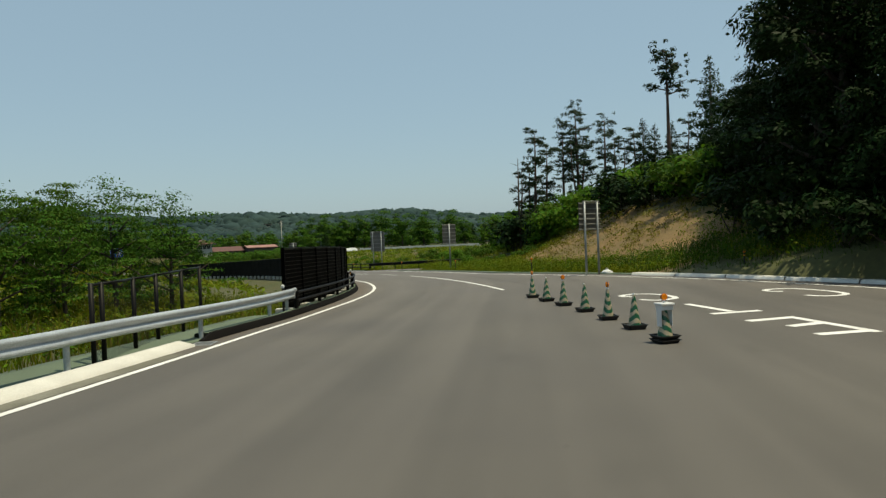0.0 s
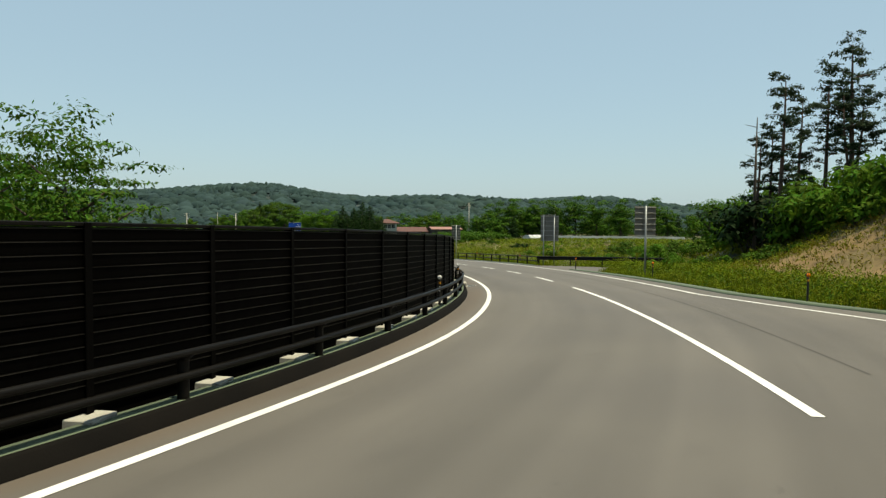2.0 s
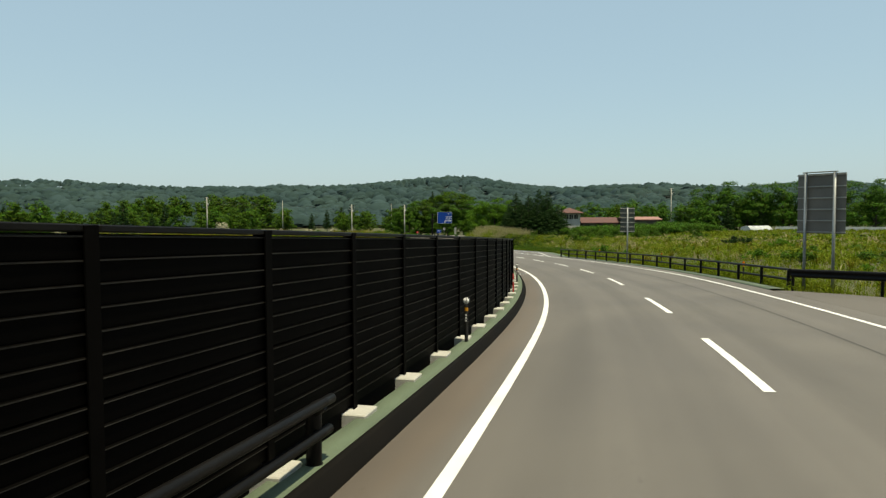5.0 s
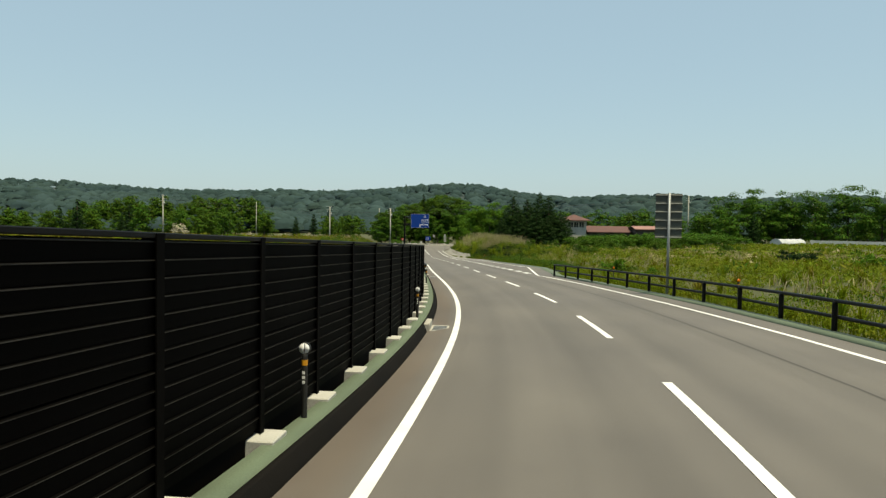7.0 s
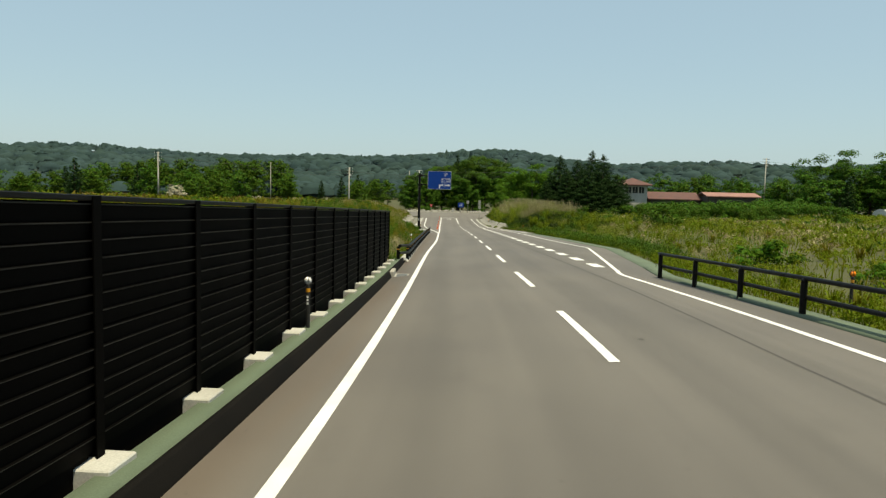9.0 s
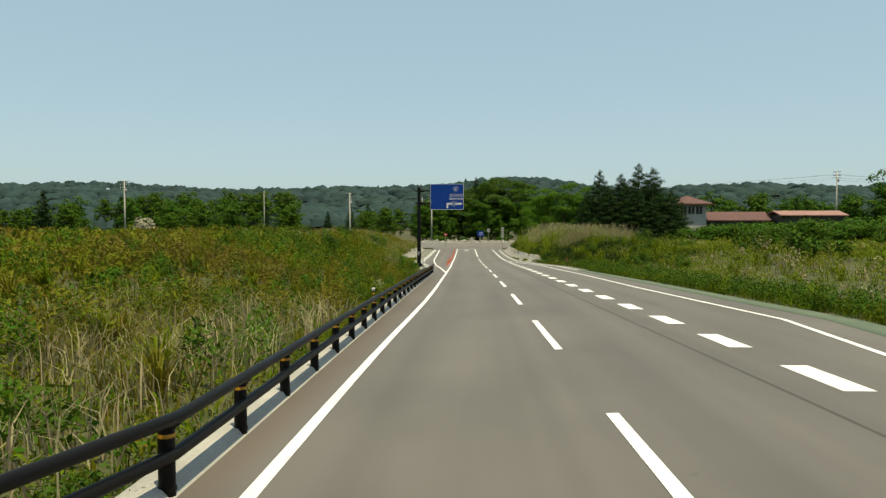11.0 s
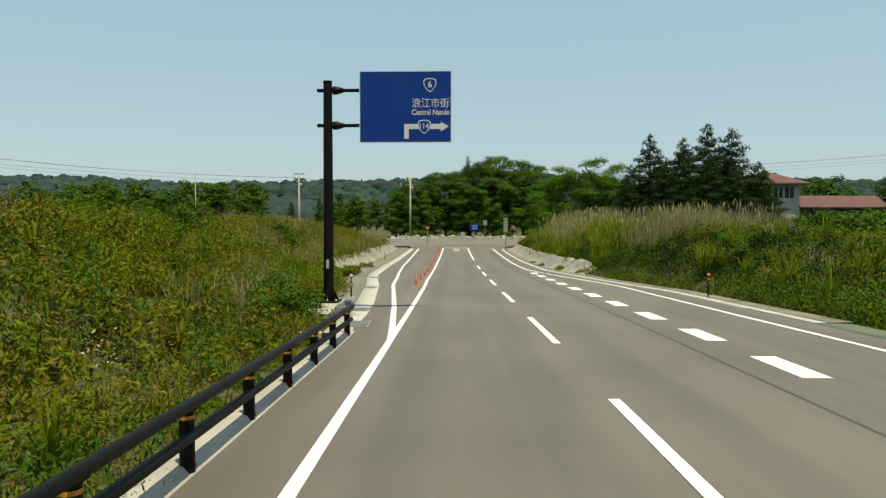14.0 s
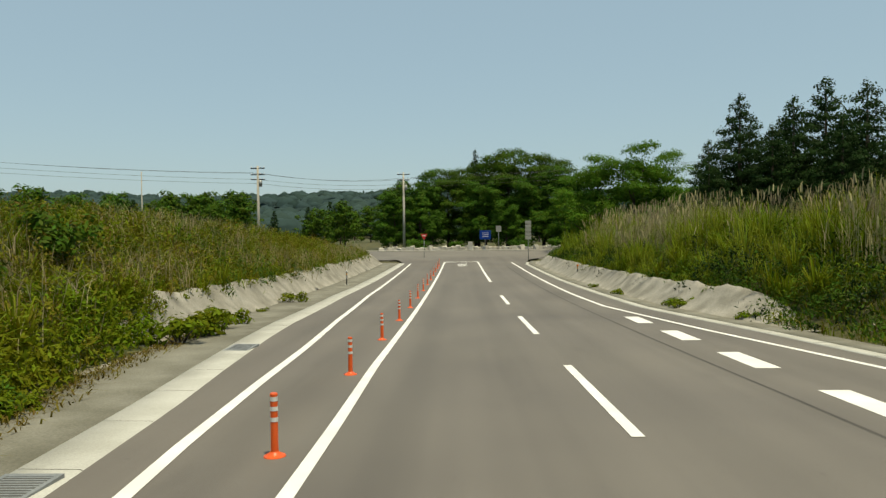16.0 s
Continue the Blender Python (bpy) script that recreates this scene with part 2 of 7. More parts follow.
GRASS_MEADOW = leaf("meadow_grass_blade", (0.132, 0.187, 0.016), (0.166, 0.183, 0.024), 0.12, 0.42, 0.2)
GRASS_DRY = leaf("dry_grass_blade", (0.36, 0.31, 0.185), (0.27, 0.23, 0.125), 0.2, 0.3, 0.3)
GRASS_BROWN = leaf("brown_grass_blade", (0.142, 0.112, 0.024), (0.102, 0.082, 0.018), 0.15, 0.3, 0.3)
FLOWER_WHITE = mat("white_flower", (0.585, 0.5775, 0.495), 0.8, None, 3, 40, 0, island=0.1)
FLOWER = mat("cream_flower", (0.3696, 0.3432, 0.2376), 0.8, None, 3, 40, 0, island=0.15)
ROOF_RED = mat("red_roof_tiles", (0.112, 0.047, 0.038), 0.75, (0.082, 0.036, 0.030), 0.8, 8, 0.3)
ROOF_PINK = mat("faded_red_roof", (0.30, 0.155, 0.125), 0.7, (0.24, 0.12, 0.10), 0.8, 8, 0.2)
WALL_CREAM = mat("cream_wall", (0.46, 0.45, 0.41), 0.9, (0.38, 0.37, 0.33), 0.6, 20, 0.2)
WALL_DARK = mat("brown_wall", (0.066, 0.0495, 0.0396), 0.8, None, 0.6, 20, 0.2)
GLASS_DARK = mat("window_glass", (0.02, 0.025, 0.03), 0.08, None, 1, 5, 0.0, spec=0.6)
FILM_WHITE = mat("greenhouse_film", (0.48, 0.495, 0.495), 0.45, (0.39, 0.4125, 0.4125), 0.5, 8, 0.05)
WIRE = mat("black_cable", (0.015, 0.015, 0.016), 0.6, None, 1, 20, 0.0)
ROCK = mat("pale_rock", (0.495, 0.4725, 0.42), 0.95, (0.36, 0.3375, 0.285), 1.2, 14, 0.6)

# ---------------------------------------------------------------- mesh helpers


class Build:
    """Collects points and faces, with a material slot for each face."""

    def __init__(self):
        self.v, self.f, self.m, self.smooth = [], [], [], []

    def add(self, verts, faces, slot=0, smooth=False):
        k = len(self.v)
        self.v.extend(tuple(p) for p in verts)
        for f in faces:
            self.f.append(tuple(i + k for i in f))
            self.m.append(slot)
            self.smooth.append(smooth)
        return self

    def box(self, x0, y0, z0, x1, y1, z1, slot=0, c=0.0, m=None):
        """A box, its edges chamfered by c."""
        bm = bmesh.new()
        bmesh.ops.create_cube(bm, size=1.0)
        for v in bm.verts:
            v.co = Vector(((x0 + x1) / 2 + v.co.x * (x1 - x0), (y0 + y1) / 2 + v.co.y * (y1 - y0), (z0 + z1) / 2 + v.co.z * (z1 - z0)))
        if c:
            bmesh.ops.bevel(bm, geom=bm.edges[:], offset=c, segments=1, affect="EDGES")
        bm.verts.index_update()
        pts = [(m @ v.co) if m else v.co.copy() for v in bm.verts]
        self.add(pts, [[v.index for v in f.verts] for f in bm.faces], slot)
        bm.free()
        return self

    def tube(self, pts, radii, n=10, slot=0, caps=True, smooth=True):
        """A round bar along points."""
        pts = [Vector(p) for p in pts]
        if not hasattr(radii, "__len__"):
            radii = [radii] * len(pts)
        rings = []
        for i, p in enumerate(pts):
            d = (pts[min(i + 1, len(pts) - 1)] - pts[max(i - 1, 0)]).normalized()
            a = d.orthogonal().normalized() if abs(d.z) > 0.9 else d.cross(Vector((0, 0, 1))).normalized()
            b = d.cross(a)
            rings.append([p + radii[i] * (math.cos(2 * math.pi * j / n) * a + math.sin(2 * math.pi * j / n) * b) for j in range(n)])
        verts = [q for r in rings for q in r]
        faces = [(i * n + j, i * n + (j + 1) % n, (i + 1) * n + (j + 1) % n, (i + 1) * n + j) for i in range(len(pts) - 1) for j in range(n)]
        self.add(verts, faces, slot, smooth)
        if caps:
            k = len(self.v) - len(verts)
            for f in (list(range(n))[::-1], [len(verts) - n + j for j in range(n)]):
                self.f.append(tuple(i + k for i in f))
                self.m.append(slot)
                self.smooth.append(False)
        return self

    def lathe(self, prof, n=16, slot=0, smooth=True):
        """Profile of (radius, height) turned about z; slot may be a list, one for each band."""
        verts = [(r * math.cos(2 * math.pi * j / n), r * math.sin(2 * math.pi * j / n), z) for r, z in prof for j in range(n)]
        for i in range(len(prof) - 1):
            s = slot[i] if hasattr(slot, "__len__") else slot
            self.add([verts[i * n + j] for j in range(n)] + [verts[(i + 1) * n + j] for j in range(n)],
                     [(j, (j + 1) % n, n + (j + 1) % n, n + j) for j in range(n)], s, smooth)
        return self

    def mesh(self, name, mats):
        me = bpy.data.meshes.new(name)
        me.from_pydata(self.v, [], self.f)
        for m in mats if isinstance(mats, (list, tuple)) else [mats]:
            me.materials.append(m)
        me.polygons.foreach_set("material_index", self.m)
        me.polygons.foreach_set("use_smooth", self.smooth)
        me.update()
        return me


def fast_mesh(name, verts, loops, per_face, material, slots=None):
    """A mesh from arrays: verts (n, 3) and loops (m, per_face)."""
    me = bpy.data.meshes.new(name)
    me.vertices.add(len(verts))
    me.vertices.foreach_set("co", np.asarray(verts, np.float32).ravel())
    nf = len(loops)
    me.loops.add(nf * per_face)
    me.loops.foreach_set("vertex_index", np.asarray(loops, np.int32).ravel())
    me.polygons.add(nf)
    me.polygons.foreach_set("loop_start", np.arange(0, nf * per_face, per_face, dtype=np.int32))
    for m in material if isinstance(material, (list, tuple)) else [material]:
        me.materials.append(m)
    if slots is not None:
        me.polygons.foreach_set("material_index", np.asarray(slots, np.int32))
    me.update(calc_edges=True)
    return me


PLACED = {}


def thing(name, where, label, category, group="", kind=""):
    """An empty at the base of a thing, which its parts hang from."""
    ob = new(name)
    ob.empty_display_size = 0.2
    ob.matrix_basis = where if isinstance(where, Matrix) else Matrix.Translation(where)
    PLACED[ob] = ob.matrix_basis.copy()
    return tagged(ob, label, category, group, kind)


def hang(name, mesh, parent, where=None, label=""):
    """A part: a mesh under its thing (or part), placed in the world."""
    ob = new(name, mesh)
    where = PLACED[parent] if where is None else where
    ob.parent = parent
    ob.matrix_parent_inverse = PLACED[parent].inverted()
    ob.matrix_basis = where
    PLACED[ob] = where.copy()
    if label:
        ob["label"] = label
    return ob


def part(name, build, material, parent, label=""):
    """Links a build, in its parent's own axes, as one mesh under it."""
    return hang(name, build.mesh(name, material), parent, None, label)


def solid(name, mesh, label, category, group="", kind=""):
    """A thing that is one mesh, in world coordinates."""
    return tagged(new(name, mesh), label, category, group, kind)


# ---------------------------------------------------------------- the road's line

LINE = [
    (-70.2, -114.5, 3.30), (-51.2, -91.2, 2.70), (-32.3, -67.97, 2.16), (-26.39, -60.52, 1.99), (-20.8, -52.37, 1.85), (-15.6, -43.12, 1.7),
    (-10.79, -32.75, 1.4), (-6.56, -21.4, 0.96), (-2.99, -9.19, 0.5), (-0.23, 3.51, 0.0), (1.68, 16.4, -0.45),
    (2.85, 29.37, -0.88), (3.28, 42.41, -1.3), (3.2, 55.49, -1.75), (2.88, 68.52, -2.18), (2.55, 81.45, -2.64),
    (2.27, 94.47, -3.1), (2.09, 107.56, -3.6), (1.82, 120.64, -4.09), (1.56, 133.2, -4.58), (1.28, 146.8, -5.03),
    (1.0, 160.3, -5.29), (0.72, 173.9, -5.40), (0.18, 200.0, -5.40), (0.02, 208.0, -5.10), (-0.1, 214.0, -4.85)]
_p = np.array(LINE)
_t = np.r_[0, np.cumsum(np.linalg.norm(np.diff(_p[:, :2], axis=0), axis=1))]


def _spline(t, y):
    """Natural cubic spline: second derivatives."""
    n, h = len(t), np.diff(t)
    a, r = np.eye(n), np.zeros(n)
    for i in range(1, n - 1):
        a[i, i - 1 : i + 2] = h[i - 1], 2 * (h[i - 1] + h[i]), h[i]
        r[i] = 6 * ((y[i + 1] - y[i]) / h[i] - (y[i] - y[i - 1]) / h[i - 1])
    m = np.linalg.solve(a, r)

    def value(u):
        k = np.clip(np.searchsorted(t, u) - 1, 0, n - 2)
        d, w = h[k], u - t[k]
        return (m[k] * (t[k + 1] - u) ** 3 + m[k + 1] * w**3) / (6 * d) + (y[k] / d - m[k] * d / 6) * (t[k + 1] - u) + (y[k + 1] / d - m[k + 1] * d / 6) * w

    return value


_u = np.linspace(0, _t[-1], 1800)
_xy = np.stack([_spline(_t, _p[:, 0])(_u), _spline(_t, _p[:, 1])(_u)], 1)
_z = np.interp(_u, _t, _p[:, 2])
_z = np.convolve(np.pad(_z, 30, mode="reflect", reflect_type="odd"), np.ones(61) / 61, "valid")
_s = np.r_[0, np.cumsum(np.linalg.norm(np.diff(_xy, axis=0), axis=1))]
_s -= np.interp(_t[2], _u, _s)
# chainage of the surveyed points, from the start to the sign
CHAIN = [0.0, 9.51, 19.4, 30.01, 41.44, 53.56, 66.28, 79.28, 92.31, 105.34, 118.38, 131.47, 144.5, 157.43, 170.46, 183.55, 196.63]
_k = np.interp(_t[2:19], _u, _s)
_s = np.where(_s < 0, _s, np.where(_s > _k[-1], _s - _k[-1] + CHAIN[-1], np.interp(_s, _k, CHAIN)))
_dir = np.gradient(_xy, axis=0)
_dir /= np.linalg.norm(_dir, axis=1)[:, None]
S_END = float(_s[-1])


def fall(s, lat):
    """How far the surface lies under the road's line: the near side of the bend is banked down to its kerb."""
    s = np.asarray(s, float)
    return 0.05 * np.clip(1.9 - np.asarray(lat, float), 0, 4.3) * np.clip((s - 4) / 18, 0, 1) * (1 - 0.75 * np.clip((s - 186) / 14, 0, 1))


def road_at(s, lat, dz=0.0):
    """World places (arrays) at a distance along the road, to its right by lat, dz over it."""
    s, lat = np.asarray(s, float), np.asarray(lat, float)
    x, y, z = (np.interp(s, _s, c) for c in (_xy[:, 0], _xy[:, 1], _z))
    dx, dy = np.interp(s, _s, _dir[:, 0]), np.interp(s, _s, _dir[:, 1])
    return np.stack([x + lat * dy, y - lat * dx, z + dz - fall(s, lat)], -1)


def at(s, lat, dz=0.0):
    return Vector(road_at(s, lat, dz))


def heading(s):
    return math.atan2(-float(np.interp(s, _s, _dir[:, 0])), float(np.interp(s, _s, _dir[:, 1])))


def stand(s, lat, dz=0.0, turn=0.0):
    """A pose on the road whose y runs along it."""
    return Matrix.Translation(at(s, lat, dz)) @ Matrix.Rotation(heading(s) + turn, 4, "Z")


def nearest(x, y):
    """Along and across (arrays) of world places."""
    x, y = np.ravel(x), np.ravel(y)
    s, lat = np.empty(len(x)), np.empty(len(x))
    c, d, ss = _xy[::3], _dir[::3], _s[::3]
    for k in range(0, len(x), 4000):
        px, py = x[k : k + 4000, None] - c[None, :, 0], y[k : k + 4000, None] - c[None, :, 1]
        j = (px * px + py * py).argmin(1)
        r = np.arange(len(j))
        s[k : k + 4000] = ss[j] + px[r, j] * d[j, 0] + py[r, j] * d[j, 1]
        lat[k : k + 4000] = px[r, j] * d[j, 1] - py[r, j] * d[j, 0]
    return s, lat


def table(rows):
    a = np.array(rows, float)
    return lambda s: np.interp(s, a[:, 0], a[:, 1])


def bend(rows):
    """A smooth curve through rows of (s, value)."""
    a = np.array(rows, float)
    f = _spline(a[:, 0], a[:, 1])
    return lambda s: f(np.clip(s, a[0, 0], a[-1, 0]))


edge_line_l = bend([(-60, -9.3), (-20, -7.67), (0, -6.85), (9.4, -6.38), (15, -5.86), (20, -5.18), (25, -4.17), (30, -3.06), (35, -2.21), (41, -1.71), (50, -1.45), (62, -1.55), (74, -1.46),
                    (85, -1.40), (97, -1.40), (108, -1.57), (120, -1.80), (132, -1.86), (145, -1.70), (157, -1.43), (170, -1.37), (180, -1.47), (187, -1.52)])
kerb_gap = bend([(-60, -0.9), (0, -0.49), (15, -0.66), (22, -0.50), (29, -0.66), (36, -0.84), (42, -0.84), (50, -0.85), (62, -0.86), (85, -0.75), (100, -0.73), (115, -0.80), (125, -0.75), (134, -0.74)])
turn_line_l = table([(186, -1.52), (188, -1.66), (190.8, -1.88), (193.5, -2.08), (199.6, -2.62), (204.2, -3.05), (208, -3.30), (212.4, -3.52), (219, -3.95), (230, -4.45), (245, -4.75), (268, -5.1)])
edge_line_r = table([(-60, 17), (0, 16), (21, 13.1), (27.5, 11.3), (31, 9.9), (38, 7.6), (41, 6.7), (45, 5.9), (55, 5.98), (65, 6.08), (78, 6.35), (92, 6.66), (96, 6.58),
                     (104, 6.25), (111, 5.9), (120.5, 5.6), (129.6, 5.25), (131, 5.5), (150, 8.4), (164, 8.05), (177, 8.02), (190, 7.78), (203, 7.74), (206, 7.55), (211, 6.88), (215, 6.3), (219, 5.85), (223, 5.35), (230, 5.22), (268, 5.2)])
pave_far = table([(134, -2.60), (145, -2.58), (156, -2.55), (168, -2.54), (182, -2.64), (187, -2.67), (192, -2.76), (195.5, -2.97), (202.6, -3.60), (206, -3.94), (209.5, -4.38), (214, -4.88), (218, -5.2), (230, -5.6), (268, -5.75), (276, -7.0), (283, -12)])
pave_l = lambda s: np.where(np.asarray(s) < 134, edge_line_l(s) + kerb_gap(s), pave_far(s))
pave_r = table([(-60, 18.5), (0, 18.4), (21, 14.75), (24, 13.6), (27, 12.65), (32, 11.0), (38, 8.9), (41, 7.8), (45, 7.0), (55, 7.0), (70, 7.1), (90, 7.6), (104, 7.3), (113, 6.85),
                (120, 6.6), (129, 6.4), (134, 7.2), (150, 9.5), (170, 9.3), (186, 8.9), (200, 8.9), (209, 7.9), (214, 7.5), (222.5, 6.5), (242, 6.2), (264, 6.2), (274, 7.5), (283, 12)])
centre = table([(27.4, 2.57), (38, 2.25), (48.4, 2.02), (58, 1.93), (68, 1.87), (80, 1.95), (90, 2.16), (97, 2.12), (105, 2.06), (110, 1.88), (120, 1.68), (130, 1.63), (140, 1.72),
                (150, 1.85), (160, 1.96), (170, 1.99), (190, 1.92), (230, 1.86), (272, 1.8)])


def sweep(name, s0, s1, step, prof, material, closed=False):
    """A strip along the road with the cross-section prof(s): (lat, dz) pairs."""
    n = max(2, int(round((s1 - s0) / step)) + 1)
    ss = np.linspace(s0, s1, n)
    rows = [road_at([s] * len(p), [q[0] for q in p], np.array([q[1] for q in p])) for s in ss for p in [prof(s)]]
    k = len(rows[0])
    verts = np.concatenate(rows)
    i, j = np.meshgrid(np.arange(n - 1), np.arange(k - 1), indexing="ij")
    a = (i * k + j).ravel()
    return fast_mesh(name, verts, np.stack([a, a + 1, a + 1 + k, a + k], 1), 4, material)



# ---------------------------------------------------------------- ground

FIELD_Y = table([(-400, 6), (-120, 2.6), (-40, 1.1), (0, 0.0), (40, -0.8), (80, -1.7), (125, -2.7), (160, -3.5), (200, -4.4), (260, -4.8), (420, -5)])


def smooth(a, b, v):
    w = np.clip((v - a) / (b - a), 0, 1)
    return w * w * (3 - 2 * w)


def waves(x, y, f, seed):
    """Gentle irregular relief."""
    rng = np.random.RandomState(seed)
    out = 0
    for k in range(6):
        a, p, w = rng.uniform(0, 2 * math.pi), rng.uniform(0, 6.28), f * rng.uniform(0.5, 1.9)
        out = out + np.sin((x * math.cos(a) + y * math.sin(a)) * w + p)
    return out / 6


def ground_z(x, y):
    """The height of the ground sheet (arrays)."""
    x, y = np.ravel(np.asarray(x, float)), np.ravel(np.asarray(y, float))
    s, lat = nearest(x, y)
    pl, pr = pave_l(s), pave_r(s)
    zr = np.interp(s, _s, _z) - fall(s, lat)
    d = np.where(lat < 0, pl - lat, lat - pr)
    left = lat < (pl + pr) / 2
    field = FIELD_Y(y) + 1.2 * smooth(45, 90, x) * smooth(110, 160, y) + 0.25 * waves(x, y, 0.12, 3) + np.where(left, 1.1 - 0.45 * smooth(190, 201, s) * (1 - smooth(212, 224, s)), 0.2) * smooth(150, 205, s) * (1 - smooth(240, 285, s))
    # left: falls away behind the barrier, a bank further on
    verge = np.where(left, zr - 0.10 - np.clip(d - 0.8, 0, 3) * np.where((s > 20) & (s < 137), 0.35, 0.06), zr - 0.08 - np.clip(d - 1.6, 0, 2) * 0.12)
    bank = np.where(left, smooth(192, 206, s), smooth(192, 206, s)) * (1 - smooth(266, 276, s))
    lift = bank * np.where(left, smooth(2.3, 3.9, d) * 1.05 * (0.6 + 0.4 * smooth(207, 214, s)), smooth(1.5, 3.2, d) * 1.15 + smooth(3.2, 7, d) * (1 - smooth(10, 22, d)) * 1.1)
    far = smooth(1.2, 14 - np.where(left, 5.0 * smooth(140, 165, s), 4.0 * smooth(185, 205, s)), d)
    z = verge * (1 - far) + field * far
    z = np.where(bank > 0, np.maximum(z, zr - 0.08 + lift), z)
    # forested hill to the right of the start
    hill = smooth(10.5, 25, lat) * 5.4 * (1 - smooth(52, 72, s) * (1 - smooth(17, 27, lat))) + smooth(24, 60, lat) * 9 + smooth(50, 120, lat) * 8
    hill = hill * (1 - smooth(54, 94, s)) * (lat > 0) * (s < 140)
    z = z + hill * (1 + 0.12 * waves(x, y, 0.2, 9))
    # distant wooded ridges
    r = np.hypot(x, y - 60)
    az = np.arctan2(x, y - 60)
    ridge = smooth(330, 760, r) * (30 + 7 * np.sin(az * 5 + 1) + 5 * np.sin(az * 11 + 2) + 3 * np.sin(az * 23) + 10 * np.exp(-((az + 0.33) / 0.10) ** 2)) + smooth(700, 1150, r) * (20 + 6 * np.sin(az * 9) + -9 * smooth(0.05, 0.2, az) * (1 - smooth(0.5, 0.62, az)) - 8 * smooth(0.55, 0.7, az))
    z = z + ridge * np.where(s < 30, 1 - 0.5 * smooth(20, 120, -lat) * (s < 30), 1)
    z = np.where((d < 0.25) & (s < S_END), np.minimum(z, zr - 0.45), z)
    # the cross road
    cross = (np.abs(x) < 90) & (y > 201) & (y < 216)
    z = np.where(cross, np.minimum(z, -5.6), z)
    return z


gx = np.unique(np.concatenate([np.linspace(-3200, -400, 16), np.linspace(-400, -70, 34), np.arange(-70, 61, 1.0), np.linspace(60, 400, 34), np.linspace(400, 3200, 16)]))
gy = np.unique(np.concatenate([np.linspace(-2600, -330, 12), np.linspace(-330, -90, 20), np.arange(-90, 231, 1.25), np.linspace(231, 460, 24), np.linspace(460, 3400, 20)]))
X, Y = np.meshgrid(gx, gy, indexing="ij")
Z = ground_z(X, Y)
nx, ny = X.shape
i, j = np.meshgrid(np.arange(nx - 1), np.arange(ny - 1), indexing="ij")
a = (i * ny + j).ravel()
quads = np.stack([a, a + ny, a + ny + 1, a + 1], 1)
cx, cy = X.ravel()[quads].mean(1), Y.ravel()[quads].mean(1)
cs, cl = nearest(cx, cy)
rad = np.hypot(cx, cy - 60)
slots = np.zeros(len(quads), int)
slots[(cl > 21) & (cs < 80) & (cl < 160)] = 2
slots[(cl > 10.8) & (cl < 22 + 2 * np.sin(cs)) & (cs > 33) & (cs < 68)] = 1
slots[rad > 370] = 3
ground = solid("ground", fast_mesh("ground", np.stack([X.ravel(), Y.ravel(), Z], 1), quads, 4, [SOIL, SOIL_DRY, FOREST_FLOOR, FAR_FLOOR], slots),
               "uneven meadow ground with wooded hills behind it", "ground", kind="structure")
ground.data.polygons.foreach_set("use_smooth", [True] * len(quads))

# ---------------------------------------------------------------- road surface and paint


def across(s):
    a, b = float(pave_l(s)), float(pave_r(s))
    return [(a + (b - a) * k / 36, 0.0) for k in range(37)]


road_mesh = sweep("road", -60, S_END - 1.5, 0.9, across, ASPHALT)
rc = np.array([v.co for v in road_mesh.vertices])
rs_, rl_ = nearest(rc[:, 0], rc[:, 1])
ru = np.stack([rl_ - np.where(rs_ < 190, edge_line_l(rs_), -1.6), rs_], 1)
lv = np.empty(len(road_mesh.loops), int)
road_mesh.loops.foreach_get("vertex_index", lv)
road_mesh.uv_layers.new(name="along").data.foreach_set("uv", ru[lv].astype(np.float32).ravel())
road = solid("road", road_mesh, "smooth grey-brown asphalt road surface with faint tyre marks", "road", kind="structure")
cb = Build()
for k in range(24):
    x0, x1 = -120 + 10 * k, -110 + 10 * k
    rows = [(200.6, -5.415), (204, -5.25), (208, -5.06), (212, -4.90), (214.2, -4.82)]
    for (ya, za), (yb, zb) in zip(rows, rows[1:]):
        cb.add([(x0, ya, za), (x1, ya, za), (x1, yb, zb), (x0, yb, zb)], [(0, 1, 2, 3)])
solid("road_cross", cb.mesh("road_cross", ASPHALT_OLD), "paler asphalt of the crossing main road", "road", kind="structure")


def ribbon(name, s0, s1, mid, width, parent, dz=0.007, step=0.9, material=PAINT):
    return hang(name, sweep(name, s0, s1, step, lambda s: [(float(mid(s)) - width / 2, dz), (float(mid(s)) + width / 2, dz)], material), parent, Matrix.Identity(4))


lines = thing("road_marking", at(100, 0), "white painted lane lines on the asphalt", "road marking", kind="structure")
ribbon("edge_line", -60, 186.5, edge_line_l, 0.155, lines)
ribbon("edge_line", 186.0, 268, turn_line_l, 0.165, lines)
ribbon("edge_line", 186.4, 271, table([(186, -1.515), (192, -1.49), (197, -1.47), (202.4, -1.49), (205, -1.52), (209.3, -1.61), (230, -1.66), (271, -1.68)]), 0.155, lines, 0.007)
ribbon("edge_line", -60, 268, edge_line_r, 0.16, lines)
ribbon("lane_line", 27.4, 48.4, centre, 0.15, lines)
DASH = table([(0, 53.29), (1, 63.17), (2, 73.12), (3, 84.9), (4, 94.97), (5, 104.82), (6, 114.77), (7, 124.65), (11, 164.31), (17, 224.12), (18, 234.1)])
for k in range(18):
    s0 = float(DASH(k))
    ribbon("dash", s0, s0 + 5.0, centre, 0.15, lines, step=1.25)
ribbon("lane_line", 240, 270, centre, 0.16, lines)
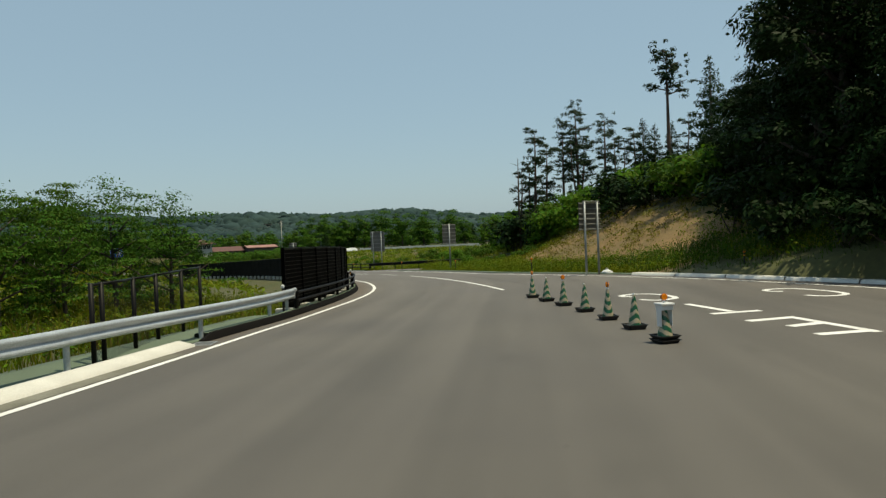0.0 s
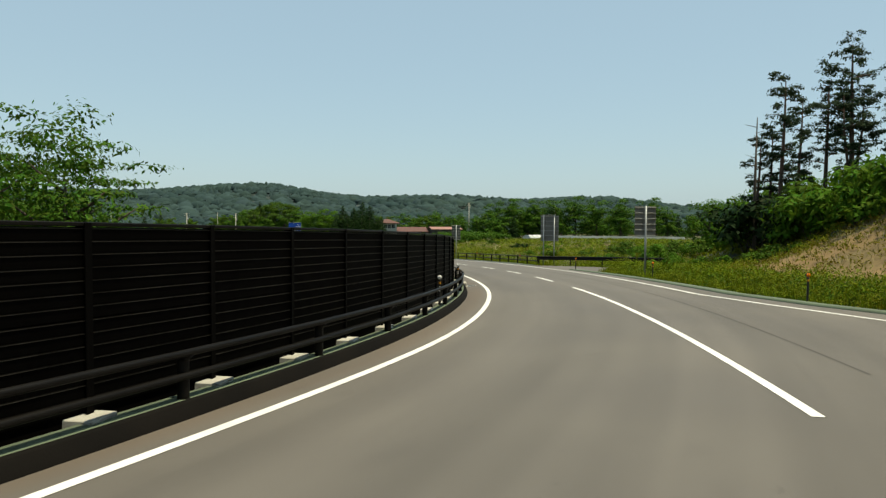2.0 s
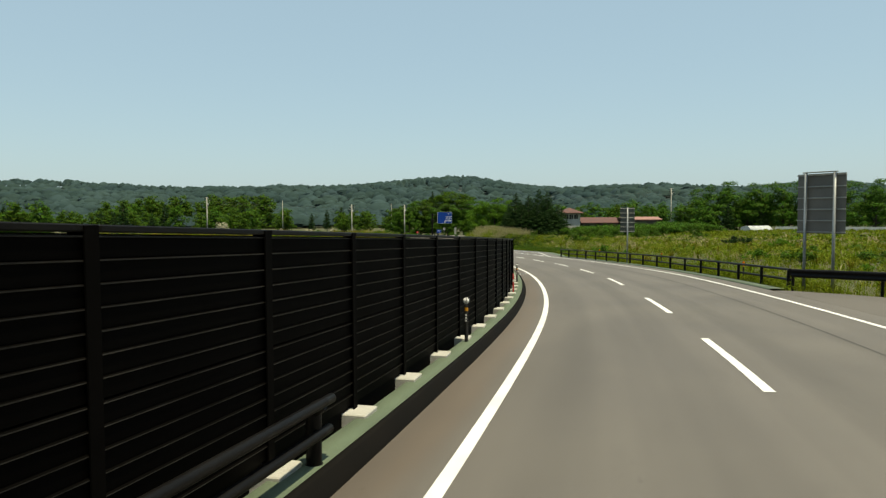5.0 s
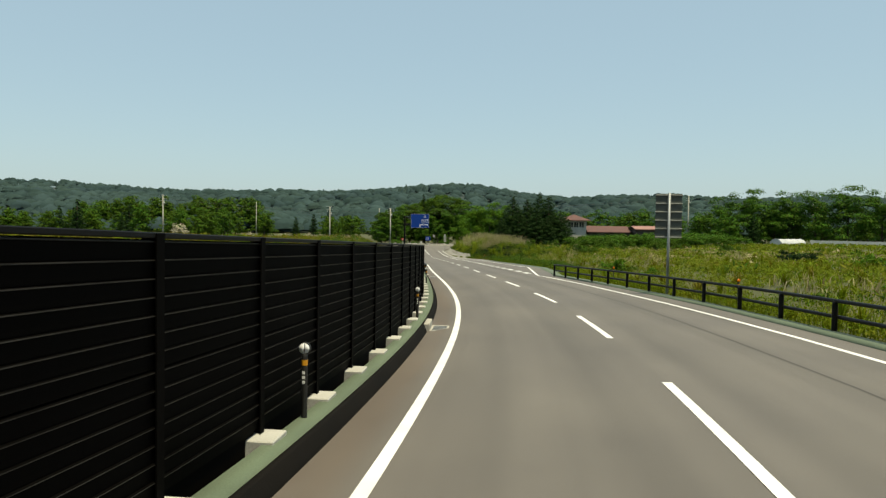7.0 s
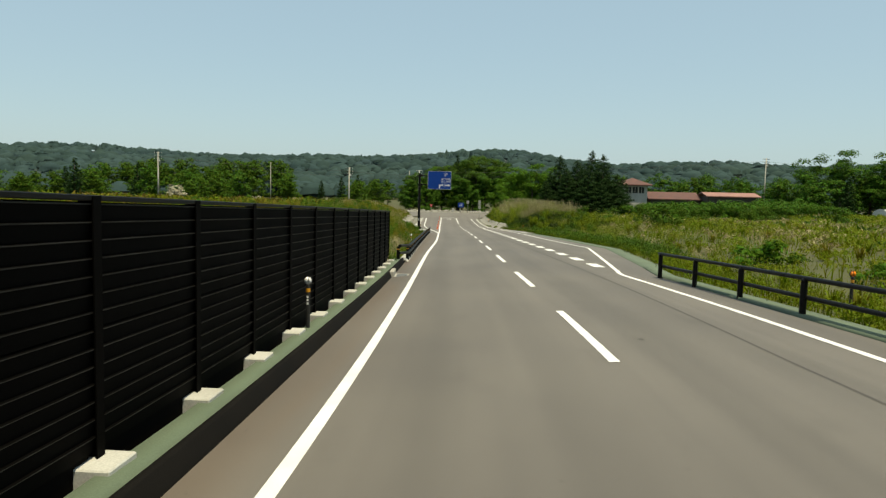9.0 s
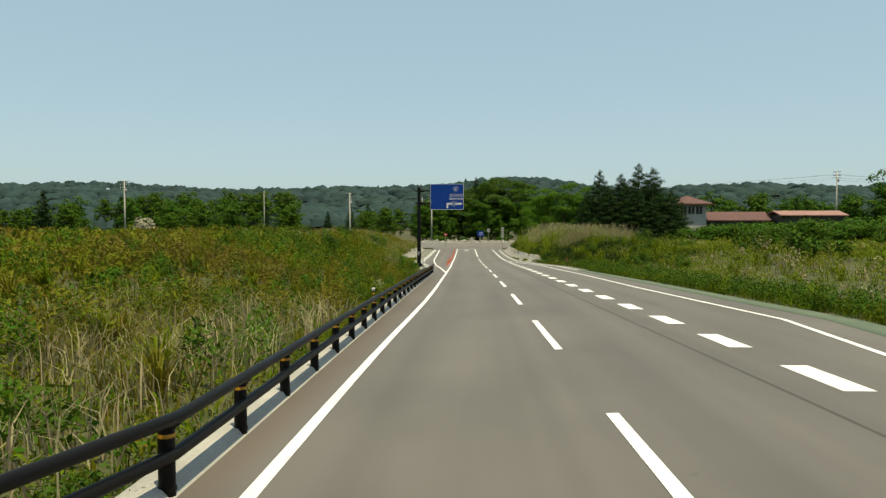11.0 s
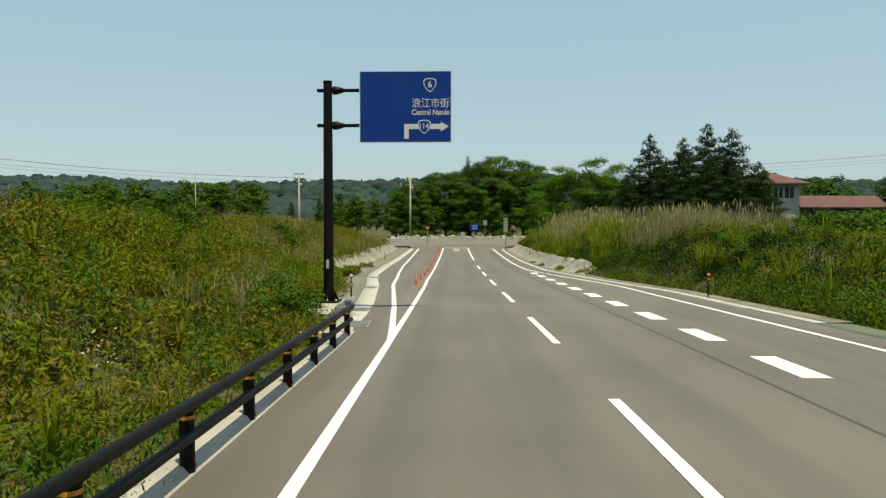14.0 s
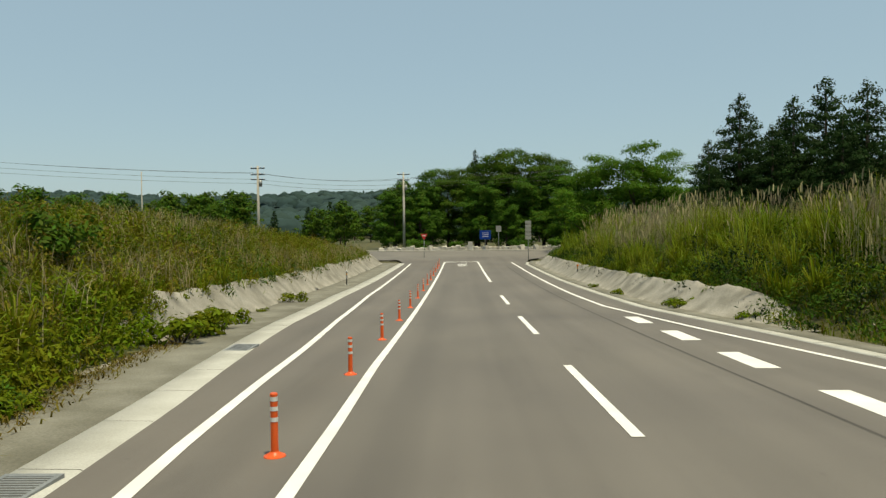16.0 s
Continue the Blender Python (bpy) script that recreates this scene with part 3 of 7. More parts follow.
for k in range(22):
    s0 = 132.85 + 3.995 * k
    a, b = road_at([s0, s0 + 2.0], [5.05, 5.1]), road_at([s0, s0 + 2.0], [5.5, 5.55])
    v = [a[0], b[0], b[1], a[1]]
    hang("block_dash", Build().add([Vector(p) + Vector((0, 0, 0.005)) for p in v], [(0, 1, 2, 3)]).mesh("block_dash", PAINT), lines, Matrix.Identity(4))
ribbon("stop_line", 270.4, 271.0, lambda s: 0.1, 3.4, lines, step=0.6)
solid("gutter_start", sweep("gutter_start", -60, 14.6, 0.8, lambda s: [(float(edge_line_l(s)) - 0.16, 0.004), (float(edge_line_l(s)) - 0.52, 0.006)], APRON), "narrow stained concrete gutter at the road's edge", "gutter", kind="structure")
# small road figure before the stop line, too far off to read
for k in range(3):
    ribbon("paint_bar", 262 + 1.6 * k, 262.7 + 1.6 * k, lambda s: 0.15, 0.9 - 0.2 * (k % 2), lines, 0.006, 0.7)


SEAM = table([(30, 4.2), (50, 4.3), (90, 4.9), (100, 4.75), (115, 4.3), (157, 4.28), (206, 4.5), (262, 4.2)])
ribbon("paving_seam", 30, 262, SEAM, 0.055, lines, 0.003, 1.0, PATCH)
stain = thing("road_stain", at(60, 0), "dark worn stains and patches on the asphalt", "road stain", kind="structure")
sr = np.random.RandomState(14)
for k in range(9):
    s0, l0 = sr.uniform(2, 225), sr.uniform(-0.9, 3.6)
    n, r0 = 11, sr.uniform(0.02, 0.06)
    pts = [at(s0 + sr.uniform(1.0, 2.6) * r0 * math.sin(2 * math.pi * j / n), l0 + sr.uniform(0.6, 1.3) * r0 * math.cos(2 * math.pi * j / n), 0.003) for j in range(n)]
    hang("stain", Build().add(pts, [tuple(range(n))]).mesh("stain", PATCH), stain, Matrix.Identity(4))


def painted(name, strokes, label):
    """Painted letter strokes: pairs of road places joined by a bar of the given width."""
    t = thing(name, at(*strokes[0][0]), label, "road marking", "painted letters", "structure")
    for n, (a, b, w) in enumerate(strokes):
        p, q = at(*a), at(*b)
        d = (q - p).normalized()
        o = Vector((-d.y, d.x, 0)) * w / 2
        up = Vector((0, 0, 0.005 + 0.001 * n))
        hang("stroke", Build().add([p - o + up, q - o + up, q + o + up, p + o + up], [(0, 1, 2, 3)]).mesh("stroke", PAINT), t, Matrix.Identity(4))


painted("letter_e", [((15.55, 7.06), (12.95, 7.36), 0.22), ((15.42, 7.12), (15.1, 5.93), 0.26), ((14.4, 7.15), (14.08, 6.3), 0.26), ((13.15, 7.4), (12.92, 6.2), 0.26)],
        "white letter E painted on the asphalt")
painted("letter_t", [((19.0, 6.17), (16.9, 6.42), 0.22), ((16.6, 5.78), (16.85, 7.1), 0.24)], "white letter T painted on the asphalt")


def painted_c(name, places, w=0.2):
    """A painted C: one ribbon with mitred bends through road places."""
    p = [at(*q) for q in places]
    t = thing(name, p[0], "white letter C painted on the asphalt", "road marking", "painted letters", "structure")
    fine = []
    for k in range(len(p) - 1):
        a, b, c, d = p[max(k - 1, 0)], p[k], p[k + 1], p[min(k + 2, len(p) - 1)]
        for f in (0, 0.25, 0.5, 0.75):
            fine.append(0.5 * (2 * b + (c - a) * f + (2 * a - 5 * b + 4 * c - d) * f * f + (3 * b - a - 3 * c + d) * f ** 3))
    fine.append(p[-1])
    vs = []
    for k, q in enumerate(fine):
        d = (fine[min(k + 1, len(fine) - 1)] - fine[max(k - 1, 0)]).normalized()
        o = Vector((-d.y, d.x, 0)) * w / 2
        vs += [q - o + Vector((0, 0, 0.006)), q + o + Vector((0, 0, 0.006))]
    hang("stroke", Build().add(vs, [(2 * k, 2 * k + 2, 2 * k + 3, 2 * k + 1) for k in range(len(fine) - 1)]).mesh("stroke", PAINT), t, Matrix.Identity(4))


painted_c("letter_c", [(21.8, 5.72), (21.95, 5.45), (22.2, 5.42), (22.5, 5.7), (22.62, 6.1), (22.4, 6.5), (21.8, 6.72), (20.9, 6.66), (20.45, 6.25), (20.4, 5.8), (20.8, 5.52)])
painted_c("letter_c", [(21.2, 10.25), (21.4, 10.0), (21.8, 10.02), (22.1, 10.44), (22.0, 10.94), (21.4, 11.27), (20.55, 11.4), (19.76, 11.25), (19.4, 10.8), (19.45, 10.3), (19.87, 10.12)])

# ---------------------------------------------------------------- kerbs and verges

ramp = lambda s: 0.2 + 0.8 * float(smooth(16.6, 17.2, s))
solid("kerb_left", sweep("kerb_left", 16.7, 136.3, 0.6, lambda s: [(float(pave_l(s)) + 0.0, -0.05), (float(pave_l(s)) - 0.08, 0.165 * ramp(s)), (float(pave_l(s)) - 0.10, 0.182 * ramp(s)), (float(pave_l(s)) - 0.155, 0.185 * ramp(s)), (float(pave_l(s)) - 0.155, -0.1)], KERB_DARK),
      "dark raised kerb along the asphalt", "kerb", kind="structure")
solid("verge_green", sweep("verge_green", 17.2, 136.0, 0.8, lambda s: [(float(pave_l(s)) - 0.155, 0.0), (float(pave_l(s)) - 0.157, 0.172), (float(pave_l(s)) - 0.47, 0.168), (float(pave_l(s)) - 0.49, 0.14), (float(pave_l(s)) - 0.50, -0.5)], GREEN_CONCRETE),
      "dull green coated concrete verge under the barrier", "verge", kind="structure")
solid("verge_green_start", sweep("verge_green_start", -20, 23, 0.8, lambda s: [(float(pave_l(s)) - 0.16, 0.03), (float(pave_l(s)) - 0.72, 0.10 * smooth(13, 17, s)), (float(pave_l(s)) - 1.3, 0.09), (float(pave_l(s)) - 2.1, 0.0), (float(pave_l(s)) - 2.15, -0.5)], GREEN_CONCRETE),
      "dull green coated strip behind the guard rail", "verge", kind="structure")
solid("kerb_white", sweep("kerb_white", -60, 15.9, 0.8, lambda s: [(float(edge_line_l(s)) - 0.50, -0.05), (float(edge_line_l(s)) - 0.53, 0.05), (float(edge_line_l(s)) - 0.86, 0.14), (float(edge_line_l(s)) - 0.93, 0.14), (float(edge_line_l(s)) - 0.95, -0.3)], KERB_WHITE),
      "pale precast concrete kerb with a shallow gutter", "kerb", kind="structure")
rk = thing("kerb_right", at(24, 13.6), "pale precast concrete kerb stones beside the grass", "kerb", kind="structure")
for k in range(20):
    s0 = 33 - 2.6 * (k + 1)
    m = sweep("kerb_stone", s0 + 0.03, s0 + 2.57, 0.85, lambda s: [(float(pave_r(s)) - 0.30, -0.05), (float(pave_r(s)) - 0.26, 0.11), (float(pave_r(s)) - 0.20, 0.13), (float(pave_r(s)) + 0.16, 0.13), (float(pave_r(s)) + 0.16, -0.2)], KERB_WHITE)
    hang("kerb_stone", m, rk, Matrix.Identity(4))
for s0, s1 in ((33, 70.8), (82.5, 133)):
    solid("verge_right", sweep("verge_right", s0, s1, 1.0, lambda s: [(float(pave_r(s)) - 0.02, 0.0), (float(pave_r(s)) - 0.01, 0.06), (float(pave_r(s)) + 0.55, 0.055), (float(pave_r(s)) + 0.62, -0.3)], GREEN_CONCRETE),
          "dull green coated concrete verge under the pipe rail", "verge", kind="structure")
solid("verge_right_lane", sweep("verge_right_lane", 133, 192, 1.0, lambda s: [(float(pave_r(s)) - 0.02, 0.0), (float(pave_r(s)) - 0.01, 0.02), (float(pave_r(s)) + 0.9, 0.0), (float(pave_r(s)) + 1.0, -0.3)], GREEN_CONCRETE),
      "dull green coated edge of the widened lane", "verge", kind="structure")
# pale kerb under the pipe rail on the left, then a concrete gutter
solid("kerb_rail", sweep("kerb_rail", 136, 187.6, 0.9, lambda s: [(float(pave_l(s)) + 0.135, -0.05), (float(pave_l(s)) + 0.13, 0.012), (float(pave_l(s)) + 0.09, 0.016), (float(pave_l(s)) + 0.05, 0.082), (float(pave_l(s)) + 0.02, 0.092), (float(pave_l(s)) - 0.26, 0.095), (float(pave_l(s)) - 0.30, 0.07), (float(pave_l(s)) - 0.32, -0.4)], CONCRETE),
      "pale concrete kerb carrying the pipe rail posts", "kerb", kind="structure")
gut = thing("gutter_left", at(230, -6), "pale concrete gutter slabs beside the turning lane", "gutter", kind="structure")
for k in range(46):
    s0 = 187.2 + 2.0 * k
    if s0 > 268:
        break
    m = sweep("gutter_slab", s0 + 0.008, s0 + 1.992, 1.0, lambda s: [(float(pave_l(s)) + 0.02, 0.0), (float(pave_l(s)) - 0.01, 0.012), (float(pave_l(s)) - 0.62, 0.018), (float(pave_l(s)) - 0.64, -0.2)], CONCRETE_WHITE)
    hang("gutter_slab", m, gut, Matrix.Identity(4))


def rough(s, k, seed):
    """Lumps of sprayed concrete, in metres."""
    return 0.10 * float(waves(np.array([s]), np.array([k * 0.9]), 5.0, seed)[0]) + 0.06 * float(waves(np.array([s]), np.array([k * 2.1]), 11.0, seed + 1)[0])


def bank_face(s, p, way, k, high, deep, seed):
    """Foot, lumpy face and overgrown crest of a bank that rises away from p."""
    crest = 0.12 * float(waves(np.array([s * 3.0]), np.array([seed * 1.0]), 0.5, seed)[0])
    rows = [(p - way * 0.02, 0.0), (p - way * 0.01, 0.042)]
    for j in range(7):
        f = j / 6
        n = rough(s, j, seed)
        rows.append((p + way * (deep * f ** 0.85 + n * (0.3 + 0.7 * f)), 0.042 + (high + crest) * k * f + 0.5 * n * k * f))
    return rows + [(p + way * (deep + 0.35), (high + crest) * k * 0.95), (p + way * (deep + 0.9), 0.3 * k - 0.3)]


def bank_l(s):
    p, k = float(pave_l(s)) - 1.73 - 0.5 * float(smooth(203, 210, s)), float(smooth(210.5, 215, s) * (1 - smooth(266, 273, s)))
    return bank_face(s, p, -1, k, 1.02, 1.0, 4)


def bank_r(s):
    return bank_face(s, float(pave_r(s)) + 0.96, 1, float(smooth(214.5, 219, s) * (1 - smooth(262, 270, s))), 0.84, 1.05, 8)


def apron_l(s):
    p = float(pave_l(s)) - 0.63
    return [(p, -0.1), (p - 0.01, 0.022), (p - 1.13 - 0.5 * float(smooth(203, 210, s)), 0.034), (p - 1.2 - 0.5 * float(smooth(203, 210, s)), -0.2)]


def apron_r(s):
    p = float(pave_r(s)) + 0.30
    return [(p, -0.1), (p + 0.005, 0.026), (p + 0.69, 0.04), (p + 0.75, -0.2)]


solid("apron_left", sweep("apron_left", 192.6, 270, 0.8, apron_l, APRON), "flat grey stained concrete apron behind the gutter", "apron", kind="structure")
solid("apron_end", Build().box(-0.52, -0.12, -0.9, 0.03, 0.12, 0.026, c=0.01).mesh("apron_end", CONCRETE), "pale concrete end wall of the apron by the rail", "wall", kind="structure").matrix_basis = stand(187.25, float(pave_l(187.25)) - 0.66, 0.0)
solid("apron_right", sweep("apron_right", 188, 270, 0.8, apron_r, APRON), "flat grey stained concrete apron behind the kerb", "apron", kind="structure")
gr = thing("gutter_right", at(230, 7), "narrow pale concrete edging slabs beside the lane", "gutter", kind="structure")
for k in range(40):
    s0 = 188.0 + 2.0 * k
    hang("gutter_slab", sweep("gutter_slab", s0 + 0.012, s0 + 1.988, 1.0, lambda s: [(float(pave_r(s)) - 0.02, 0.0), (float(pave_r(s)) - 0.01, 0.02), (float(pave_r(s)) + 0.295, 0.026), (float(pave_r(s)) + 0.298, -0.1)], CONCRETE_WHITE), gr, Matrix.Identity(4))
solid("bank_left", sweep("bank_left", 208.5, 271, 0.22, bank_l, CONCRETE_DIRTY), "stained sprayed-concrete bank at the foot of the meadow", "bank", kind="structure")
solid("bank_right", sweep("bank_right", 214, 270, 0.22, bank_r, CONCRETE_DIRTY), "stained sprayed-concrete bank at the foot of the meadow", "bank", kind="structure")


def drain(s, lat, wid, length, group="drain grates", block=True):
    m = stand(s, lat, 0.0 if block or s < 100 else 0.022)
    t = thing("drain_grate", m, "steel drain grate in a concrete frame at the kerb", "drain", group)
    b = Build()
    for x0, x1, y0, y1 in ((-wid / 2, wid / 2, -length / 2, -length / 2 + 0.07), (-wid / 2, wid / 2, length / 2 - 0.07, length / 2), (-wid / 2, -wid / 2 + 0.05, -length / 2 + 0.07, length / 2 - 0.07), (wid / 2 - 0.05, wid / 2, -length / 2 + 0.07, length / 2 - 0.07)):
        b.box(x0, y0, -0.05, x1, y1, 0.012)
    part("frame", b, CONCRETE if block else GRATE, t, "pale concrete frame" if block else "steel frame")
    n = int(length / 0.06) - 2
    for k in range(n):
        y = -length / 2 + 0.09 + (length - 0.18) * k / (n - 1)
        part("bar", Build().box(-wid / 2 + 0.05, y - 0.014, -0.02, wid / 2 - 0.05, y + 0.014, 0.009), GRATE, t)
    part("pit", Build().box(-wid / 2 + 0.05, -length / 2 + 0.07, -0.06, wid / 2 - 0.05, length / 2 - 0.07, 0.003), KERB_GREY, t)
    if block:
        c = Build()
        c.box(-wid / 2 - 0.16, -length / 2, -0.05, -wid / 2 - 0.005, length / 2, 0.19, c=0.02)
        part("inlet_kerb", c, CONCRETE, t, "pale concrete inlet kerb block")


for s0 in (52.4, 97.6, 129.3):
    drain(s0, float(pave_l(s0)) + 0.29, 0.46, 1.0)
drain(188.85, -2.66, 0.68, 1.15, block=False)
drain(192.6, -3.10, 0.62, 0.9, block=False)
drain(202.5, -3.95, 0.55, 0.9, block=False)
drain(212.2, -4.95, 0.55, 0.9, block=False)
drain(16.35, -6.22, 0.5, 0.62, block=False)

# ---------------------------------------------------------------- noise barrier

# posts stand two metres apart along the barrier's own line
BAYS = 54
post_s = bend([(0, 24.0), (6, 36.1), (14, 52.65), (30, 86.2), (36, 98.3), (46, 118.5), (54, 134.3)])
POST_S = [float(post_s(k)) for k in range(BAYS + 1)]
barrier = thing("noise_barrier", at(POST_S[0], float(pave_l(POST_S[0])) - 0.62), "dark brown louvred steel noise barrier behind the kerb", "noise barrier", kind="structure")
pb = Build()
for x0, x1, y0, y1 in ((-0.060, -0.048, -0.055, 0.055), (0.048, 0.060, -0.055, 0.055), (-0.048, 0.048, -0.006, 0.006)):
    pb.box(x0, y0, -0.4, x1, y1, 2.09)
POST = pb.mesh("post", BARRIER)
# a louvre panel: a back sheet with seven slanted slats, each with a bent lip, in its own axes (x out to the road, y along)
PITCH = 0.1366
v = []
for y in (0.0, 1.0):
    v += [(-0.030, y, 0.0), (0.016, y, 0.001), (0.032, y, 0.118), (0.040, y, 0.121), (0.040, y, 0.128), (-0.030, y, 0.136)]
SLAT = Build().add(v, [(i, i + 1, i + 7, i + 6) for i in (0, 1, 4)]).add(v, [(i, i + 1, i + 7, i + 6) for i in (2, 3)], 1).add(v, [tuple(range(5, -1, -1)), tuple(range(6, 12))]).mesh("slat", [BARRIER, BARRIER_LIP_LIT])
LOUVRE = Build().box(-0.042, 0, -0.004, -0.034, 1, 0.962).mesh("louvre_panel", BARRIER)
# added black sheet in the open gap under the panels, standing for its shadow
GAP_SHADE = Build().box(-0.035, 0.03, -0.25, -0.012, 0.97, 0.113).mesh("gap_shade_sheet", BARRIER)
cap = Build().box(-0.05, 0, 0.0, 0.05, 1, 0.045, c=0.008).mesh("cap_rail", STEEL_BLACK)
pad = Build().box(-0.29, -0.21, -0.3, 0.27, 0.21, 0.042, c=0.012).mesh("footing", CONCRETE_WHITE)
for k, s in enumerate(POST_S):
    lat = float(pave_l(s)) - 0.62
    m = stand(s, lat, 0.14)
    hang("post", POST, barrier, m)
    hang("footing", pad, barrier, stand(s - 0.06, lat + 0.0, 0.17), "white concrete footing pad")
    if k < BAYS:
        p, q = at(s, lat, 0.14), at(POST_S[k + 1], float(pave_l(POST_S[k + 1])) - 0.62, 0.14)
        d = q - p
        base = Matrix.Translation(p) @ d.to_track_quat("Y", "Z").to_matrix().to_4x4() @ Matrix.Diagonal((1, d.length, 1, 1))
        for r in range(2):
            panel_at = base @ Matrix.Translation((0, 0, 0.115 + 0.966 * r))
            panel_ob = hang("louvre_panel", LOUVRE, barrier, panel_at)
            for j in range(7):
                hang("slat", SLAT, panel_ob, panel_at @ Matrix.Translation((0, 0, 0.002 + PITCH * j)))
        hang("gap_shade_sheet", GAP_SHADE, barrier, base)
        hang("cap_rail", cap, barrier, base @ Matrix.Translation((0, 0, 2.05)))

# ---------------------------------------------------------------- rails


def pipe_rail(name, places, top, low, r_post, r_rail, label, band=None, group="pipe rails", out=0.02):
    """Posts at places (s, lat, dz) with two pipes along them; the top pipe stands out towards the road by out."""
    t = thing(name, at(*places[0]), label, "guard rail", group, "structure")
    pb_ = Build().lathe([(r_post, top - 0.09), (r_post, -0.25)], 12).tube([(0, 0, top - 0.10), (out * 0.3, 0, top - 0.05), (out, 0, top - 0.01)], [r_post, r_post * 0.95, r_post * 0.8], 12)
    pm = pb_.mesh("post", STEEL_BLACK)
    bm_ = Build().lathe([(r_post + 0.003, top - 0.17), (r_post + 0.003, top - 0.135)], 12).mesh("reflective_band", YELLOW)
    foot = Build().lathe([(r_post + 0.001, 0.010), (r_post + 0.010, 0.008), (r_post + 0.012, -0.02)], 12).mesh("base_collar", STEEL_BLACK)
    for s, lat, dz in places:
        p = hang("post", pm, t, stand(s, lat, dz))
        hang("base_collar", foot, p, stand(s, lat, dz))
        if band:
            hang("reflective_band", bm_, p, stand(s, lat, dz), "yellow reflective band")
    fine = []
    for (s0, l0, d0), (s1, l1, d1) in zip(places, places[1:]):
        for k in range(3):
            fine.append((s0 + (s1 - s0) * k / 3, l0 + (l1 - l0) * k / 3, d0 + (d1 - d0) * k / 3))
    fine.append(places[-1])
    for nm, z in (("top_pipe", top), ("lower_pipe", low)):
        off = r_post * 0.9
        pts = [at(s, lat + (off if z == low else out), dz + z) for s, lat, dz in fine]
        a, b = (pts[0] - pts[1]).normalized(), (pts[-1] - pts[-2]).normalized()
        hang(nm, Build().tube([pts[0] + 0.2 * a] + pts + [pts[-1] + 0.2 * b], r_rail, 12).mesh(nm, STEEL_BLACK), t, Matrix.Identity(4))


RAIL_1, RAIL_2 = (24.1, 27.03, 30.3, 33.5, 36.7, 39.9, 43.0, 46.2, 49.05), (50.05, 53.08, 56.1, 59.2)
for places in (RAIL_1, RAIL_2):
    pipe_rail("pipe_rail", [(s, float(pave_l(s)) - 0.27, 0.165) for s in places], 0.56, 0.28, 0.07, 0.045, "black two-pipe guard rail in front of the noise barrier", out=0.09)
pipe_rail("pipe_rail", [(135.33 + 1.98 * k, float(pave_l(135.33 + 1.98 * k)) + (-0.25 if k < 1 else 0.05), 0.15 if k < 1 else 0.085) for k in range(27)], 0.61, 0.29, 0.072, 0.057, "black two-pipe guard rail with yellow bands on pale kerb", band=True, out=0.10)
rl = table([(80, 8.3), (96, 8.05), (103, 7.9), (111, 7.4), (118.5, 6.85), (128.5, 6.35)])
pipe_rail("pipe_rail", [(80 + 2.853 * k, float(rl(80 + 2.853 * k)) - 0.05, 0.04) for k in range(1, 18)], 0.76, 0.36, 0.07, 0.05, "black two-pipe guard rail beside the meadow")


def beam_rail(name, pts, posts, material, label, face=1.0, height=0.70):
    """A corrugated guard beam along world points, with round posts."""
    t = thing(name, pts[0], label, "guard rail", "beam rails", "structure")
    prof = [(0.0, 0.0), (0.055, 0.02), (0.08, 0.055), (0.08, 0.095), (0.03, 0.13), (0.015, 0.165), (0.03, 0.20), (0.08, 0.235), (0.08, 0.275), (0.055, 0.31), (0.0, 0.33)]
    back = [(x - 0.006, z) for x, z in prof[::-1]]
    ring = prof + back
    b = Build()
    v = []
    for i, p in enumerate(pts):
        d = (pts[min(i + 1, len(pts) - 1)] - pts[max(i - 1, 0)])
        o = Vector((d.y, -d.x, 0)).normalized() * face
        v += [p + o * (x + 0.08) + Vector((0, 0, height - 0.33 + z)) for x, z in ring]
    n = len(ring)
    b.add(v, [(i * n + j, i * n + (j + 1) % n, (i + 1) * n + (j + 1) % n, (i + 1) * n + j) for i in range(len(pts) - 1) for j in range(n)], 0, True)
    b.add(v[:n], [tuple(range(n))])
    b.add(v[-n:], [tuple(range(n - 1, -1, -1))])
    hang("beam", b.mesh("beam", material), t, Matrix.Identity(4))
    pm = Build().lathe([(0.001, height - 0.05), (0.057, height - 0.05), (0.057, -0.5)], 12).mesh("post", material)
    bl = Build().box(0.03, -0.06, height - 0.26, 0.09, 0.06, height - 0.07, c=0.006).mesh("bracket", material)
    for p, rot in posts:
        m = Matrix.Translation(p) @ Matrix.Rotation(rot, 4, "Z")
        hang("post", pm, t, m)
        hang("bracket", bl, t, m)
    return t


bs = table([(-45, -12.2), (0, -8.5), (10, -7.85), (13.5, -7.4), (17.3, -6.5), (21.5, -5.75), (24.6, -5.25)])
bz = table([(-45, 0.12), (12, 0.12), (16, 0.16), (24, 0.17)])
pts = [at(s, float(bs(s)), float(bz(s))) for s in np.linspace(-44, 24.2, 80)]
posts = [(at(s, float(bs(s)), float(bz(s))), heading(s)) for s in (-40, -36, -32, -28, -24, -20, -16, -12, -8, -4, 0, 4, 8, 12.6, 17.2, 21.8, 23.6)]
br = beam_rail("beam_rail", pts, posts, GALV, "galvanised corrugated guard rail with rounded end plate", 1.0, 0.68)
e0 = Matrix.Translation(pts[-1]) @ Matrix.Rotation(math.atan2(-(pts[-1] - pts[-2]).x, (pts[-1] - pts[-2]).y), 4, "Z")
hang("end_plate", Build().box(0.065, -0.16, 0.335, 0.172, 0.10, 0.695, c=0.03).mesh("end_plate", GALV), br, e0)
g0, g1 = Vector((8.45, 5.35, -0.12)), Vector((13.3, -6.9, 0.28))
